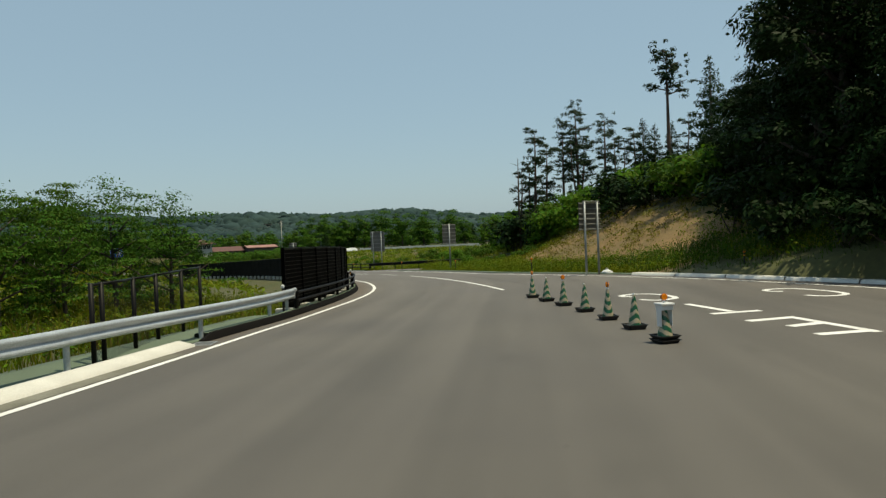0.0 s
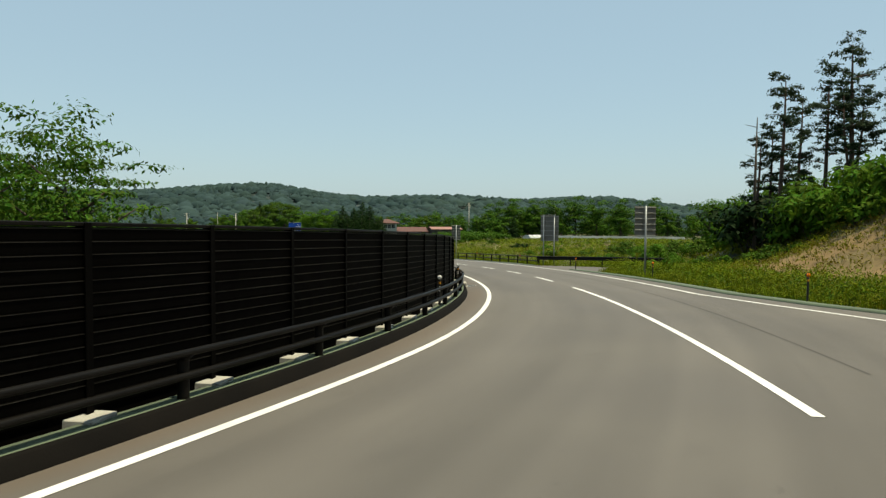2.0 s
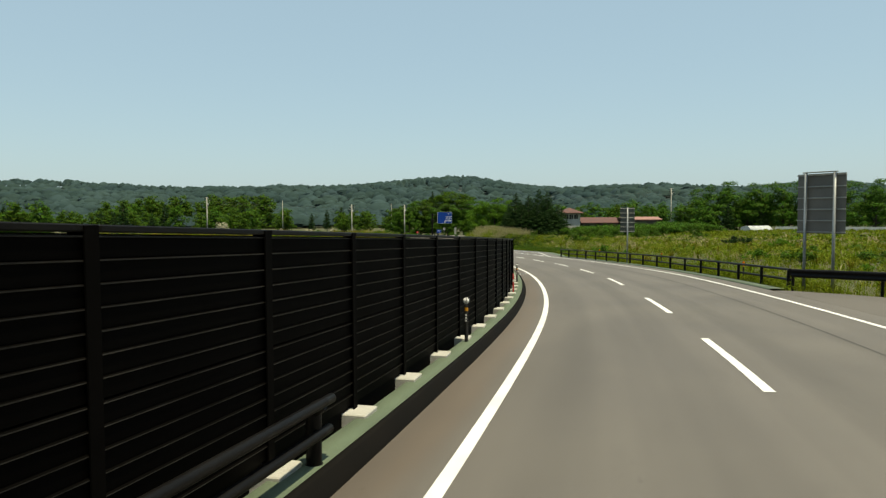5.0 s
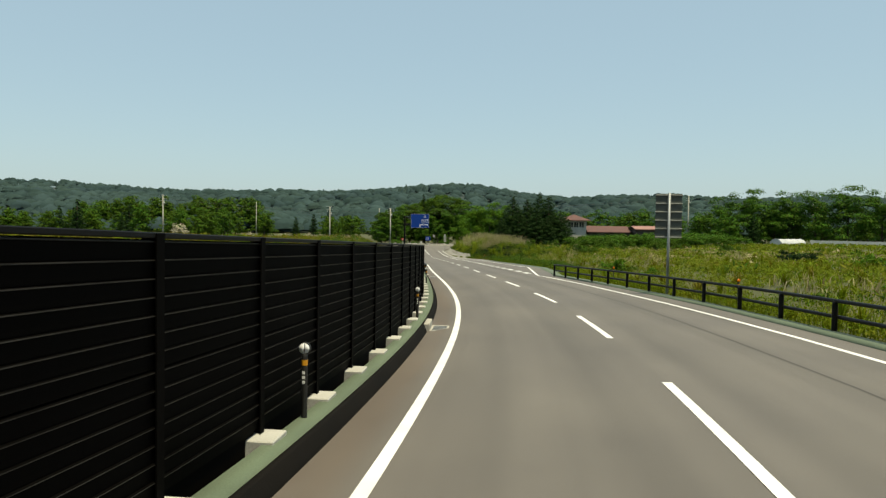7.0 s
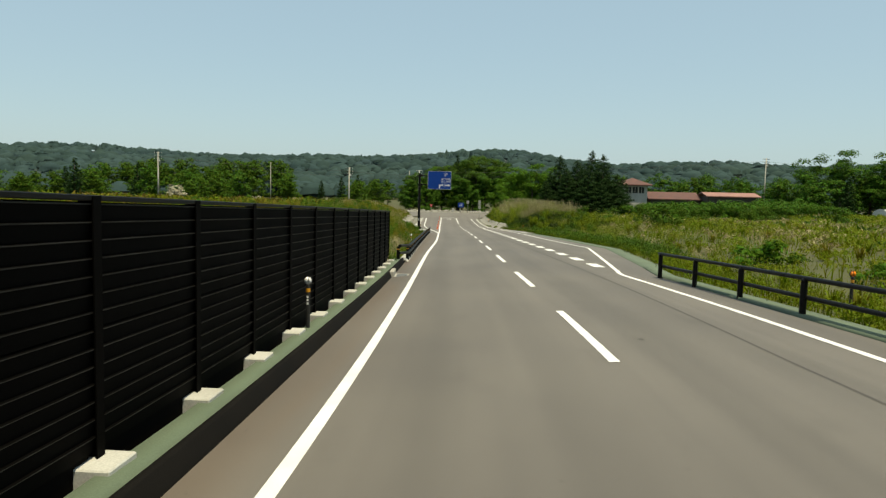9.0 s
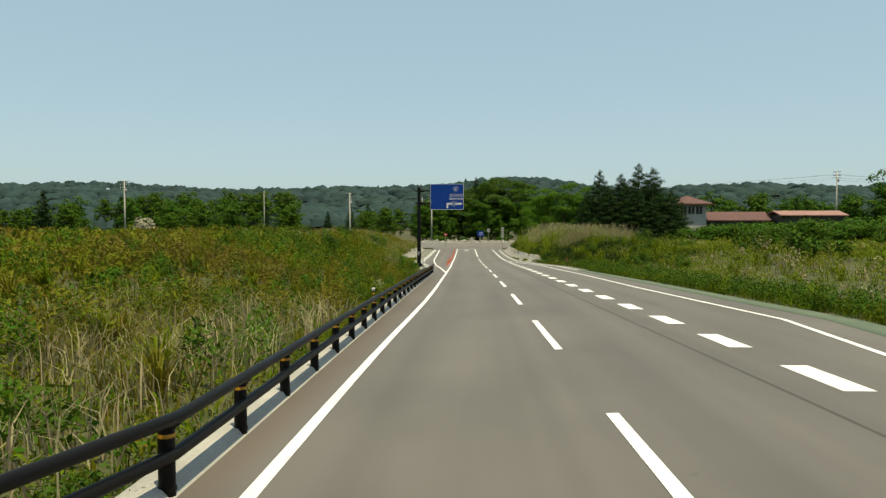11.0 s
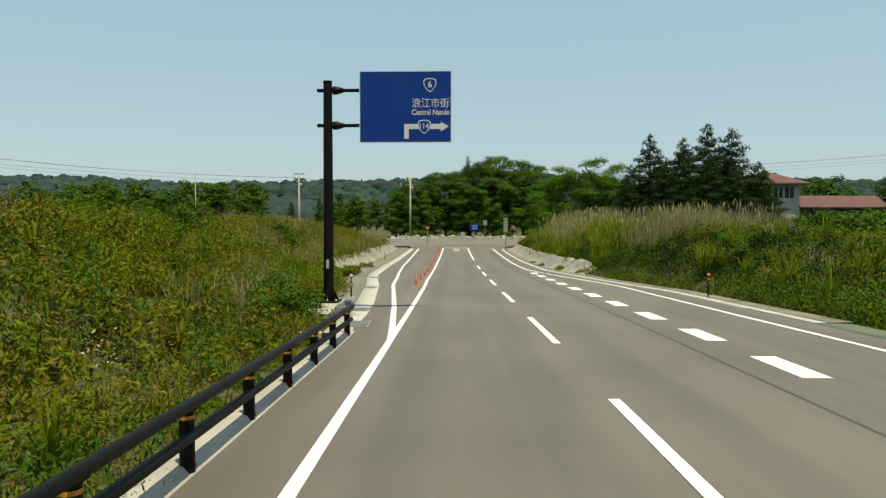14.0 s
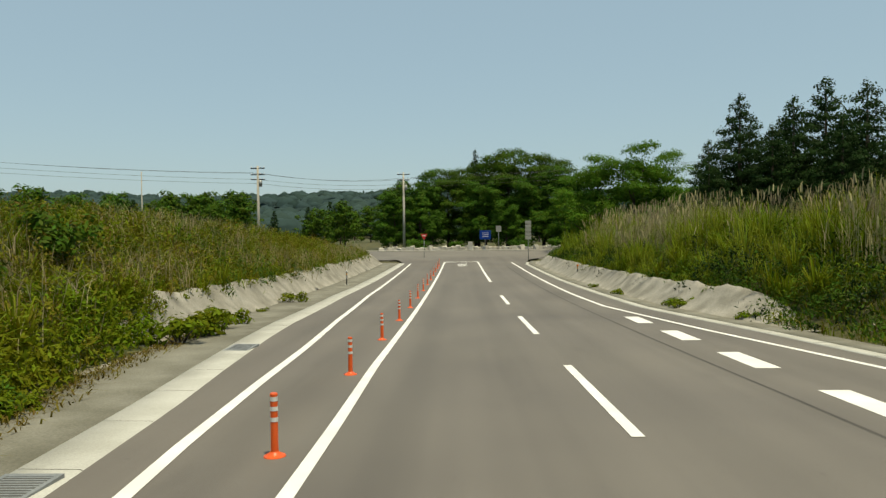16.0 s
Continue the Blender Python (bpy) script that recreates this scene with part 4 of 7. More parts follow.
pts = [g0.lerp(g1, k / 12) + Vector((0.55 * math.sin(math.pi * k / 12), 0.2 * math.sin(math.pi * k / 12), 0)) for k in range(13)]
beam_rail("beam_rail", pts, [(p, math.atan2(-(g1 - g0).x, (g1 - g0).y)) for p in pts[::3]], STEEL_BLACK, "black corrugated guard rail by the side road", 1.0, 0.86)
side_r = table([(66, 7.3), (68, 9.2), (73, 11.9), (76, 12.3), (80.4, 9.6), (82.3, 7.9)])
solid("side_road", sweep("side_road", 66.2, 82.2, 0.8, lambda s: [(float(pave_r(s)) - 0.01 + (float(side_r(s)) - float(pave_r(s)) + 0.01) * k / 5, 0.004) for k in range(6)], ASPHALT_PLAIN), "worn grey asphalt of a small side access", "road", kind="structure")

# ---------------------------------------------------------------- delineators, cones, flexible posts


def delineator(amber=False):
    t = thing("delineator", Matrix.Identity(4), "black delineator post with amber reflector" if amber else "black delineator post with round white reflector", "delineator", "delineators")
    part("post", Build().lathe([(0.036, -0.2), (0.036, 0.745), (0.030, 0.765), (0.001, 0.765)], 10), RUBBER, t)
    part("band", Build().lathe([(0.0385, 0.63), (0.0385, 0.695)], 10), YELLOW, t, "orange reflective band")
    if not amber:
        for z in (0.42, 0.475, 0.53):
            part("mark", Build().box(-0.016, -0.037, z, 0.016, -0.034, z + 0.035), PLASTIC_WHITE, t, "small white mark")
    b = Build()
    r = 0.062
    b.tube([(0, -0.012, 0.825), (0, -0.02, 0.825), (0, 0.02, 0.825)], [r * 0.8, r, r], 18)
    part("reflector", b, AMBER if amber else REFLECTOR, t, "amber reflector disc" if amber else "round white reflector disc")
    part("reflector_rim", Build().tube([(0, -0.016, 0.825), (0, 0.024, 0.825)], r + 0.008, 18), RUBBER, t)
    return t


def place(proto, poses):
    proto.matrix_basis = poses[0]
    return [proto] + [copy_thing(proto, m) for m in poses[1:]]


place(delineator(), [stand(s, float(pave_l(s)) - d, 0.15) for s, d in ((23.2, 0.40), (39.7, 0.40), (52.9, 0.32), (67.0, 0.36), (87.1, 0.40), (98.8, 0.40), (117.0, 0.39))] +
      [stand(156.3, -3.19, -0.23)])
footed = delineator()
part("base_plate", Build().box(-0.10, -0.10, -0.02, 0.10, 0.10, 0.018, c=0.006), CONCRETE_WHITE, footed, "pale mortar base")
place(footed, [stand(196.9, -4.0, 0.03), stand(238.5, -6.85, 0.04)])
place(delineator(True), [stand(s, lat, 0.22 if 28 < s < 31 else 0.02) for s, lat in ((42.2, 8.45), (28.6, 13.5), (56.5, 7.85), (70.6, 7.55), (89.3, 8.6), (106.5, 9.3), (121.0, 8.3), (196.7, 9.4), (243, 7.7), (12, 16.6))])


def cone(lamp, cover=False, stack=1):
    t = thing("traffic_cone", Matrix.Identity(4), "green and beige striped traffic cone with amber lamp" if lamp else "green and beige striped traffic cone in black rubber base", "traffic cone", "row of traffic cones")
    for k in range(stack):
        z = 0.075 * k
        b = Build()
        lo, hi = (0.0, 0.105) if stack == 1 else (z, z + 0.07)
        rings = [(0.165, lo), (0.17, lo + 0.01), (0.20, hi - 0.018), (0.213, hi - 0.014), (0.213, hi), (0.196, hi), (0.185, hi - 0.03), (0.12, hi - 0.028)]
        vs = [(r * sx, r * sy, h) for r, h in rings for sx, sy in ((-1, -0.9), (-0.9, -1), (0.9, -1), (1, -0.9), (1, 0.9), (0.9, 1), (-0.9, 1), (-1, 0.9))]
        b.add(vs, [(8 * i + j, 8 * i + (j + 1) % 8, 8 * i + 8 + (j + 1) % 8, 8 * i + 8 + j) for i in range(len(rings) - 1) for j in range(8)] + [tuple(range(7, -1, -1))])
        part("weight_base", b, RUBBER, t, "black rubber weight base")
    z0, z1 = 0.07 * stack - 0.01, 0.72
    nz, nr = 33, 24
    b = Build()
    for i in range(nz):
        for j in range(nr):
            v = []
            for ii, jj in ((i, j), (i, j + 1), (i + 1, j + 1), (i + 1, j)):
                f = ii / nz
                r, a = 0.135 * (1 - f) + 0.026 * f, 2 * math.pi * jj / nr
                v.append((r * math.cos(a), r * math.sin(a), z0 + (z1 - z0) * f))
            # slanted bands that fold at the front
            q = ((i + 0.5) / nz * 7.2 + (abs(((j + 0.5) / nr * 4) % 2 - 1) * 1.1 if not cover else (j + 0.5) / nr * 4)) % 2
            b.add(v, [(0, 1, 2, 3)], 0 if q < 1.05 else 1, True)
    b.lathe([(0.026, z1), (0.022, z1 + 0.03), (0.001, z1 + 0.032)], 14, 2)
    part("cone", b, [CONE_GREEN, CONE_BEIGE, PLASTIC_WHITE], t)
    if cover:
        c = Build()
        c.box(-0.135, -0.135, 0.685, 0.135, 0.135, 0.725, c=0.008)
        c.box(-0.112, -0.112, 0.60, 0.112, 0.112, 0.685, c=0.004)
        part("cover", c, PLASTIC_WHITE, t, "white lidded box on top of the cone")
        for x in (-0.117, 0.109):
            part("side_sheet", Build().box(x, -0.075, 0.30, x + 0.008, 0.075, 0.60), PLASTIC_WHITE, t, "thin white side sheet")
    if lamp:
        h = 0.77
        part("lamp_neck", Build().lathe([(0.018, 0.70), (0.018, h), (0.03, h + 0.01)], 10), PLASTIC_WHITE, t)
        l = Build().tube([(0, -0.03, h + 0.06), (0, -0.022, h + 0.06), (0, 0.022, h + 0.06), (0, 0.03, h + 0.06)], [0.05, 0.062, 0.062, 0.05], 18)
        part("lamp", l, AMBER, t, "round amber warning lamp")
        part("lamp_rim", Build().tube([(0, -0.008, h + 0.06), (0, 0.008, h + 0.06)], 0.067, 18), RUBBER, t)
    return t


C_AT = [(12.7, 3.33), (14.65, 3.33), (16.4, 3.23), (18.3, 3.15), (20.1, 3.0), (21.7, 2.86), (23.2, 2.74)]
turns = [0.3, 0.45, 0.4, 0.5, 0.35, 0.5, 0.4]
c_lamp, c_plain = cone(True), cone(False)
cone(True, True, 2).matrix_basis = stand(*C_AT[0], 0.0, turns[0])
place(c_plain, [stand(*C_AT[k], 0.0, turns[k] - 0.3) for k in (1, 3, 5)])
place(c_lamp, [stand(*C_AT[2], 0.0, 1.6), stand(*C_AT[4], 0.0, 0.2), stand(*C_AT[6], 0.0, 1.5)])


def flex_post():
    t = thing("flexible_post", Matrix.Identity(4), "orange flexible lane post with white bands on the asphalt", "lane post", "row of orange posts")
    part("base", Build().lathe([(0.115, 0.0), (0.11, 0.012), (0.07, 0.03), (0.045, 0.05), (0.04, 0.06)], 16), ORANGE, t)
    part("post", Build().lathe([(0.04, 0.05), (0.038, 0.25), (0.038, 0.62), (0.040, 0.635), (0.034, 0.65), (0.001, 0.65)], 14), ORANGE, t)
    for z in (0.36, 0.47, 0.57):
        part("band", Build().lathe([(0.0405, z), (0.0405, z + 0.045)], 14), SIGN_WHITE, t, "white reflective band")
    return t


place(flex_post(), [stand(203.65 + 4.97 * k, -1.91 - 0.012 * k, 0.0) for k in range(13)])
red = thing("flexible_post", stand(80.3, float(pave_l(80.3)) - 0.45, 0.15), "red lane post with white bands beside the barrier", "lane post")
part("post", Build().lathe([(0.03, -0.1), (0.03, 0.75), (0.001, 0.76)], 12), SIGN_RED, red)
part("band", Build().lathe([(0.032, 0.45), (0.032, 0.55)], 12), SIGN_WHITE, red, "white reflective band")

# ---------------------------------------------------------------- signs


def back_panel(left, right, top, height, base, posts, ribs, label, sheet=SIGN_SHEET):
    """A road sign seen from behind: a ribbed panel on one or two posts. left and right are its upper corners."""
    l, r = Vector((*left, 0)), Vector((*right, 0))
    w, mid = (r - l).length, (l + r) / 2
    d = (r - l).normalized()
    m = Matrix.Translation((mid.x, mid.y, base)) @ Matrix.Rotation(math.atan2(d.y, d.x), 4, "Z")
    t = thing("road_sign", m, label, "road sign", "road signs seen from behind")
    h = top - base
    part("panel", Build().box(-w / 2, 0.05, h - height, w / 2, 0.062, h, c=0.003), sheet, t, "dull grey back of the panel")
    for k in range(ribs):
        z = h - height + 0.06 + (height - 0.12) * k / (ribs - 1)
        part("rib", Build().box(-w / 2 - 0.012, 0.0, z - 0.024, w / 2 + 0.012, 0.05, z + 0.024, c=0.004), SIGN_BACK, t, "pale aluminium stiffening rib")
    for x in ((0,) if posts == 1 else (-w * 0.30, w * 0.30)):
        part("post", Build().tube([(x, -0.06, -0.6), (x, -0.06, h + 0.03)], 0.058, 14), GALV_DULL, t)
    if posts == 2:
        part("top_bar", Build().box(-w * 0.36, -0.11, h + 0.03, w * 0.36, -0.01, h + 0.075, c=0.01), SIGN_BACK, t)
    return t


back_panel((-5.97, -42.64), (-4.25, -42.49), 5.35, 1.45, 1.62, 2, 6, "grey ribbed sign back on two steel posts beside the road")
back_panel((8.90, 5.97), (9.83, 4.31), 4.45, 2.33, -0.35, 2, 6, "large grey ribbed sign back on two steel posts")
back_panel((2.61, -18.13), (3.75, -18.5), 4.77, 1.72, 0.75, 1, 6, "grey ribbed sign back on a single steel post")
back_panel((10.18, 33.75), (11.28, 33.55), 3.40, 1.95, -0.75, 1, 6, "dark grey ribbed sign back on a single post behind the rail", SIGN_BACK_DARK)


def letters(text, size, name, material, parent, where, width=None, label="", bold=0.0):
    """Flat lettering in the built-in font, centred, thin, in its parent's plane."""
    c = bpy.data.curves.new(name, "FONT")
    c.body, c.size, c.align_x, c.align_y, c.extrude, c.offset = text, size, "CENTER", "CENTER", 0.002, bold
    c.resolution_u = 3
    tmp = bpy.data.objects.new(name, c)
    scene.collection.objects.link(tmp)
    me = bpy.data.meshes.new_from_object(tmp.evaluated_get(bpy.context.evaluated_depsgraph_get()))
    bpy.data.objects.remove(tmp)
    co = np.array([v.co for v in me.vertices])
    mid, ext = (co.max(0) + co.min(0)) / 2, co.max(0) - co.min(0)
    k = (width / ext[0]) if width else 1.0
    for v in me.vertices:
        v.co = ((v.co.x - mid[0]) * k, (v.co.y - mid[1]), v.co.z)
    me.materials.clear()
    me.materials.append(material)
    return hang(name, me, parent, where, label)


gs = thing("guide_sign", Matrix.Translation((-2.16, 116.45, -3.79)), "blue overhead direction sign on a black cantilever pole", "guide sign")
part("pole", Build().lathe([(0.001, 6.91), (0.148, 6.91), (0.148, 6.87), (0.135, 6.85), (0.165, 0.35), (0.17, 0.0)], 20), STEEL_BLACK, gs, "tapered black steel pole")
b = Build().box(-0.36, -0.36, -0.02, 0.36, 0.36, 0.03, c=0.005)
part("base_plate", b, STEEL_BLACK, gs)
for k in range(8):
    a = math.pi / 4 * k
    m = Matrix.Rotation(a, 4, "Z")
    part("gusset", Build().add([m @ Vector(p) for p in ((0.15, -0.01, 0.03), (0.33, -0.01, 0.03), (0.33, -0.01, 0.07), (0.16, -0.01, 0.40), (0.15, 0.01, 0.03), (0.33, 0.01, 0.03), (0.33, 0.01, 0.07), (0.16, 0.01, 0.40))],
         [(0, 1, 2, 3), (7, 6, 5, 4), (0, 4, 5, 1), (1, 5, 6, 2), (2, 6, 7, 3), (3, 7, 4, 0)]), STEEL_BLACK, gs)
for x, y in ((-0.28, -0.28), (0.28, -0.28), (-0.28, 0.28), (0.28, 0.28), (0, -0.3), (0, 0.3)):
    part("bolt", Build().tube([(x, y, 0.03), (x, y, 0.09)], 0.032, 8), GALV, gs)
part("name_plate", Build().box(-0.045, -0.178, 1.05, 0.045, -0.160, 1.32, c=0.004), GALV, gs, "small grey plate on the pole")
for z in (6.62, 5.53):
    part("arm", Build().tube([(-0.33, 0.0, z), (3.5, 0.0, z)], 0.055, 12), STEEL_BLACK, gs)
    b = Build().tube([(0.16, 0, z), (0.30, 0, z), (0.52, 0, z)], [0.13, 0.13, 0.06], 12)
    b.box(0.14, -0.14, z - 0.02, 0.46, 0.14, z + 0.02, c=0.005)
    part("arm_bracket", b, STEEL_BLACK, gs)
SW, SH = 2.87, 2.22
sm = Matrix.Translation((0.285, 116.45 - 0.08, 2.30)) @ Matrix.Rotation(radians(90), 4, "X")
panel = hang("sign_panel", Build().box(-SW / 2, -SH / 2, -0.02, SW / 2, SH / 2, 0.0, c=0.004).mesh("sign_panel", SIGN_BLUE), gs, sm, "deep blue reflective sign panel")
for x0, y0, x1, y1 in ((-SW / 2, -SH / 2, SW / 2, -SH / 2 + 0.025), (-SW / 2, SH / 2 - 0.025, SW / 2, SH / 2), (-SW / 2, -SH / 2 + 0.025, -SW / 2 + 0.02, SH / 2 - 0.025), (SW / 2 - 0.025, -SH / 2 + 0.025, SW / 2, SH / 2 - 0.025)):
    hang("border", Build().box(x0, y0, 0.001, x1, y1, 0.005).mesh("border", SIGN_WHITE), panel, sm)


def sign_xy(px, py):
    """Place on the panel from thousandths of its width, counted from its lower right corner."""
    return Matrix.Translation((SW / 2 - px * SW / 640, -SH / 2 + py * SW / 640, 0.004))


letters("浪江市街", 0.32, "place_name", SIGN_WHITE, panel, sm @ sign_xy(146, 275), 1.15, "white lettering")
letters("Central Namie", 0.235, "place_name_latin", SIGN_WHITE, panel, sm @ sign_xy(146, 211), 1.16, "white lettering", 0.004)


def shield(cx, cy, text, size):
    m = sm @ sign_xy(cx, cy)
    out = [(-0.19, 0.17), (-0.10, 0.205), (0, 0.215), (0.10, 0.205), (0.19, 0.17), (0.205, 0.07), (0.17, -0.05), (0.08, -0.17), (0, -0.22), (-0.08, -0.17), (-0.17, -0.05), (-0.205, 0.07)]
    n = len(out)
    b = Build().add([(x, y, 0.003) for x, y in out], [tuple(range(n - 1, -1, -1))])
    b2 = Build().add([(x * 0.86, y * 0.86, 0.005) for x, y in out], [tuple(range(n - 1, -1, -1))])
    hang("route_shield", b.mesh("route_shield", SIGN_WHITE), panel, m, "white outlined route shield")
    hang("shield_field", b2.mesh("shield_field", SIGN_BLUE), panel, m)
    letters(text, size, "route_number", SIGN_WHITE, panel, m @ Matrix.Translation((0, 0.02, 0.005)), None, "white lettering", 0.004)


shield(150, 397, "6", 0.27)
ab = Build()
k = SW / 640
P = lambda x, y: (SW / 2 - (1097 - x) * k, -SH / 2 + (483 - y) * k, 0.002)
ab.add([P(768, 353), P(1022, 353), P(1022, 388), P(800, 388), P(800, 455), P(768, 455)], [(0, 5, 4, 3), (0, 3, 2, 1)])
ab.add([P(1022, 338), P(1078, 370), P(1022, 404)], [(0, 2, 1)])
hang("arrow", ab.mesh("arrow", SIGN_WHITE), panel, sm, "white turn arrow")
shield(189, 111, "114", 0.21)
fb = Build()
pts = [(0.0, y, z) for y, z in ((-2.0, -0.11), (-1.0, -0.03), (-0.75, 0.0), (0.62, 0.0))]
fb.add([(0.43, y, z) for _, y, z in pts] + [(0.41, y, z + 0.012) for _, y, z in pts] + [(-0.30, y, z + 0.012) for _, y, z in pts] + [(0.43, y, -0.4) for _, y, z in pts] + [(-0.30, 0.62, -0.4), (-0.30, -2.0, -0.4)],
       [(0, 1, 5, 4), (1, 2, 6, 5), (2, 3, 7, 6), (4, 5, 9, 8), (5, 6, 10, 9), (6, 7, 11, 10), (12, 13, 1, 0), (13, 14, 2, 1), (14, 15, 3, 2), (15, 16, 11, 7, 3), (17, 12, 0, 4, 8)])
solid("sign_footing", fb.mesh("sign_footing", CONCRETE), "pale concrete footing sloping up under the sign pole", "footing").matrix_basis = Matrix.Translation((-2.2, 116.45, -3.822))
pc = thing("pit_cover", stand(194.35, -4.0, 0.0), "blue-grey steel cover on a raised pit beside the sign footing", "pit cover")
part("pit_wall", Build().box(-0.42, -0.40, -0.3, 0.42, 0.36, 0.10, c=0.01), CONCRETE, pc, "pale concrete pit wall")
cb = Build().box(-0.44, -0.42, 0.10, 0.44, 0.38, 0.135, c=0.006)
plate = part("cover_plate", cb, GALV_DULL, pc, "ribbed steel cover plate")
rib = Build().box(-0.40, -0.01, 0.135, 0.40, 0.01, 0.141).mesh("rib", GALV_DULL)
for k in range(9):
    hang("rib", rib, plate, pc.matrix_basis @ Matrix.Translation((0, -0.35 + 0.08 * k, 0)))

# ---------------------------------------------------------------- the junction at the end

gz1 = lambda x, y: float(ground_z(x, y)[0])
rng = np.random.RandomState(5)
wall = thing("stone_wall", Matrix.Translation((0, 216, -4.9)), "low wall of pale stones beyond the junction", "wall", kind="structure")
for k in range(64):
    x = -11 + 0.62 * k
    b = Build().box(-0.33, -0.28, -0.3, 0.33, 0.28, 0.42 + 0.35 * rng.rand(), c=0.09)
    for v_i, v in enumerate(b.v):
        b.v[v_i] = (v[0] * (0.85 + 0.25 * rng.rand()), v[1] + 0.06 * rng.randn(), v[2] + 0.03 * rng.randn())
    hang("stone", b.mesh("stone", ROCK), wall, Matrix.Translation((x, 216 + 0.15 * rng.randn(), -4.85)) @ Matrix.Rotation(rng.randn() * 0.3, 4, "Z"))
solid("kerb_far", Build().box(-60, 214.3, -5.2, 60, 215.2, -4.68, c=0.03).mesh("kerb_far", CONCRETE), "pale concrete kerb along the crossing road", "kerb", kind="structure")


def small_sign(name, x, y, z, h, head, label):
    t = thing(name, (x, y, z), label, "road sign")
    part("post", Build().tube([(0, 0, -0.6), (0, 0, h)], 0.035, 10), GALV_DULL, t)
    head(t, h)
    return t


def tri_head(t, h):
    part("panel", Build().add([(-0.42, -0.05, h), (0.42, -0.05, h), (0, -0.05, h - 0.72), (-0.42, -0.04, h), (0.42, -0.04, h), (0, -0.04, h - 0.72)], [(0, 2, 1), (3, 4, 5), (0, 1, 4, 3), (1, 2, 5, 4), (2, 0, 3, 5)]), SIGN_RED, t, "red triangular stop sign face")
    part("text_bar", Build().box(-0.2, -0.056, h - 0.26, 0.2, -0.052, h - 0.16), SIGN_WHITE, t)


def blue_head(t, h):
    part("panel", Build().box(-0.75, -0.06, h - 1.2, 0.75, -0.04, h, c=0.01), SIGN_BLUE, t, "blue sign face")
    for z in (0.3, 0.55, 0.8):
        part("text_bar", Build().box(-0.4, -0.066, h - z - 0.06, 0.45, -0.061, h - z), SIGN_WHITE, t)


def back_head(t, h):
    part("panel", Build().box(-0.35, -0.05, h - 0.8, 0.35, -0.035, h, c=0.01), SIGN_BACK, t)


def stack_head(t, h):
    for k in range(5):
        part("panel", Build().box(-0.32, -0.06, h - 0.42 * (k + 1) + 0.06, 0.32, -0.04, h - 0.42 * k, c=0.01), SIGN_BACK, t, "small grey sign plate")


small_sign("stop_sign", -4.2, 203.5, -5.35, 2.9, tri_head, "red triangular stop sign at the junction")
small_sign("direction_sign", 3.2, 214.8, -4.8, 2.7, blue_head, "blue direction sign beyond the junction")
small_sign("road_sign", 5.0, 214.7, -4.8, 3.3, back_head, "small grey sign back on a post beyond the junction")
small_sign("road_sign", 7.6, 197.0, -5.2, 4.1, stack_head, "stack of small grey sign plates on a post")
mk = thing("marker_block", (1.2, 214.6, -4.75), "white marker block on the far kerb", "marker")
part("block", Build().box(-0.3, -0.25, -0.3, 0.3, 0.25, 1.15, c=0.03), CONCRETE_WHITE, mk)

# ---------------------------------------------------------------- buildings, greenhouse, poles


def gable(b, x0, x1, y0, y1, z, rise, over, slot, along="x"):
    """A pitched roof with thickness."""
    if along == "x":
        ym = (y0 + y1) / 2
        v = [(x0 - over, y0 - over, z), (x1 + over, y0 - over, z), (x1 + over, ym, z + rise), (x0 - over, ym, z + rise), (x1 + over, y1 + over, z), (x0 - over, y1 + over, z)]
    v2 = [(p[0], p[1], p[2] + 0.18) for p in v]
    b.add(v + v2, [(0, 3, 2, 1), (3, 5, 4, 2), (6, 7, 8, 9), (9, 8, 10, 11), (0, 1, 7, 6), (4, 5, 11, 10), (1, 2, 8, 7), (2, 4, 10, 8), (3, 0, 6, 9), (5, 3, 9, 11)], slot)


hz = gz1(41.3, 188)
house = thing("house", (41.3, 188.0, hz), "cream two-storey house with a red hipped roof", "house")
e = 3.35 - hz
part("wall", Build().box(-2.7, -3.2, -0.5, 2.7, 3.2, e, c=0.02), WALL_CREAM, house)
rb = Build()
o, oy = 3.6, 4.1
rb.add([(-o, -oy, e), (o, -oy, e), (o, oy, e), (-o, oy, e), (0, -0.6, e + 1.5), (0, 0.6, e + 1.5), (-o, -oy, e - 0.2), (o, -oy, e - 0.2), (o, oy, e - 0.2), (-o, oy, e - 0.2)],
       [(0, 1, 4), (1, 2, 5, 4), (2, 3, 5), (3, 0, 4, 5), (6, 7, 1, 0), (7, 8, 2, 1), (8, 9, 3, 2), (9, 6, 0, 3), (9, 8, 7, 6)])
part("roof", rb, ROOF_RED, house, "red tiled hipped roof")
for x in (-1.4, 0.0, 1.4):
    part("window", Build().box(x - 0.55, -3.26, e - 1.9, x + 0.55, -3.19, e - 0.5), GLASS_DARK, house, "dark window")
    part("frame", Build().box(x - 0.60, -3.25, e - 1.97, x + 0.60, -3.20, e - 1.9).box(x - 0.60, -3.25, e - 0.5, x + 0.60, -3.20, e - 0.43).box(x - 0.03, -3.28, e - 1.9, x + 0.03, -3.262, e - 0.5), SIGN_WHITE, house)
hz2 = gz1(49.6, 190)
barn = thing("outbuilding", (49.6, 190, hz2), "long low building with a red tiled roof", "building")
part("wall", Build().box(-4.6, -4, -0.5, 6.2, 4, 0.2 - hz2), WALL_DARK, barn)
rb = Build()
gable(rb, -4.6, 6.2, -4, 4, 0.2 - hz2, 1.55, 0.5, 0)
part("roof", rb, ROOF_RED, barn, "red tiled pitched roof")
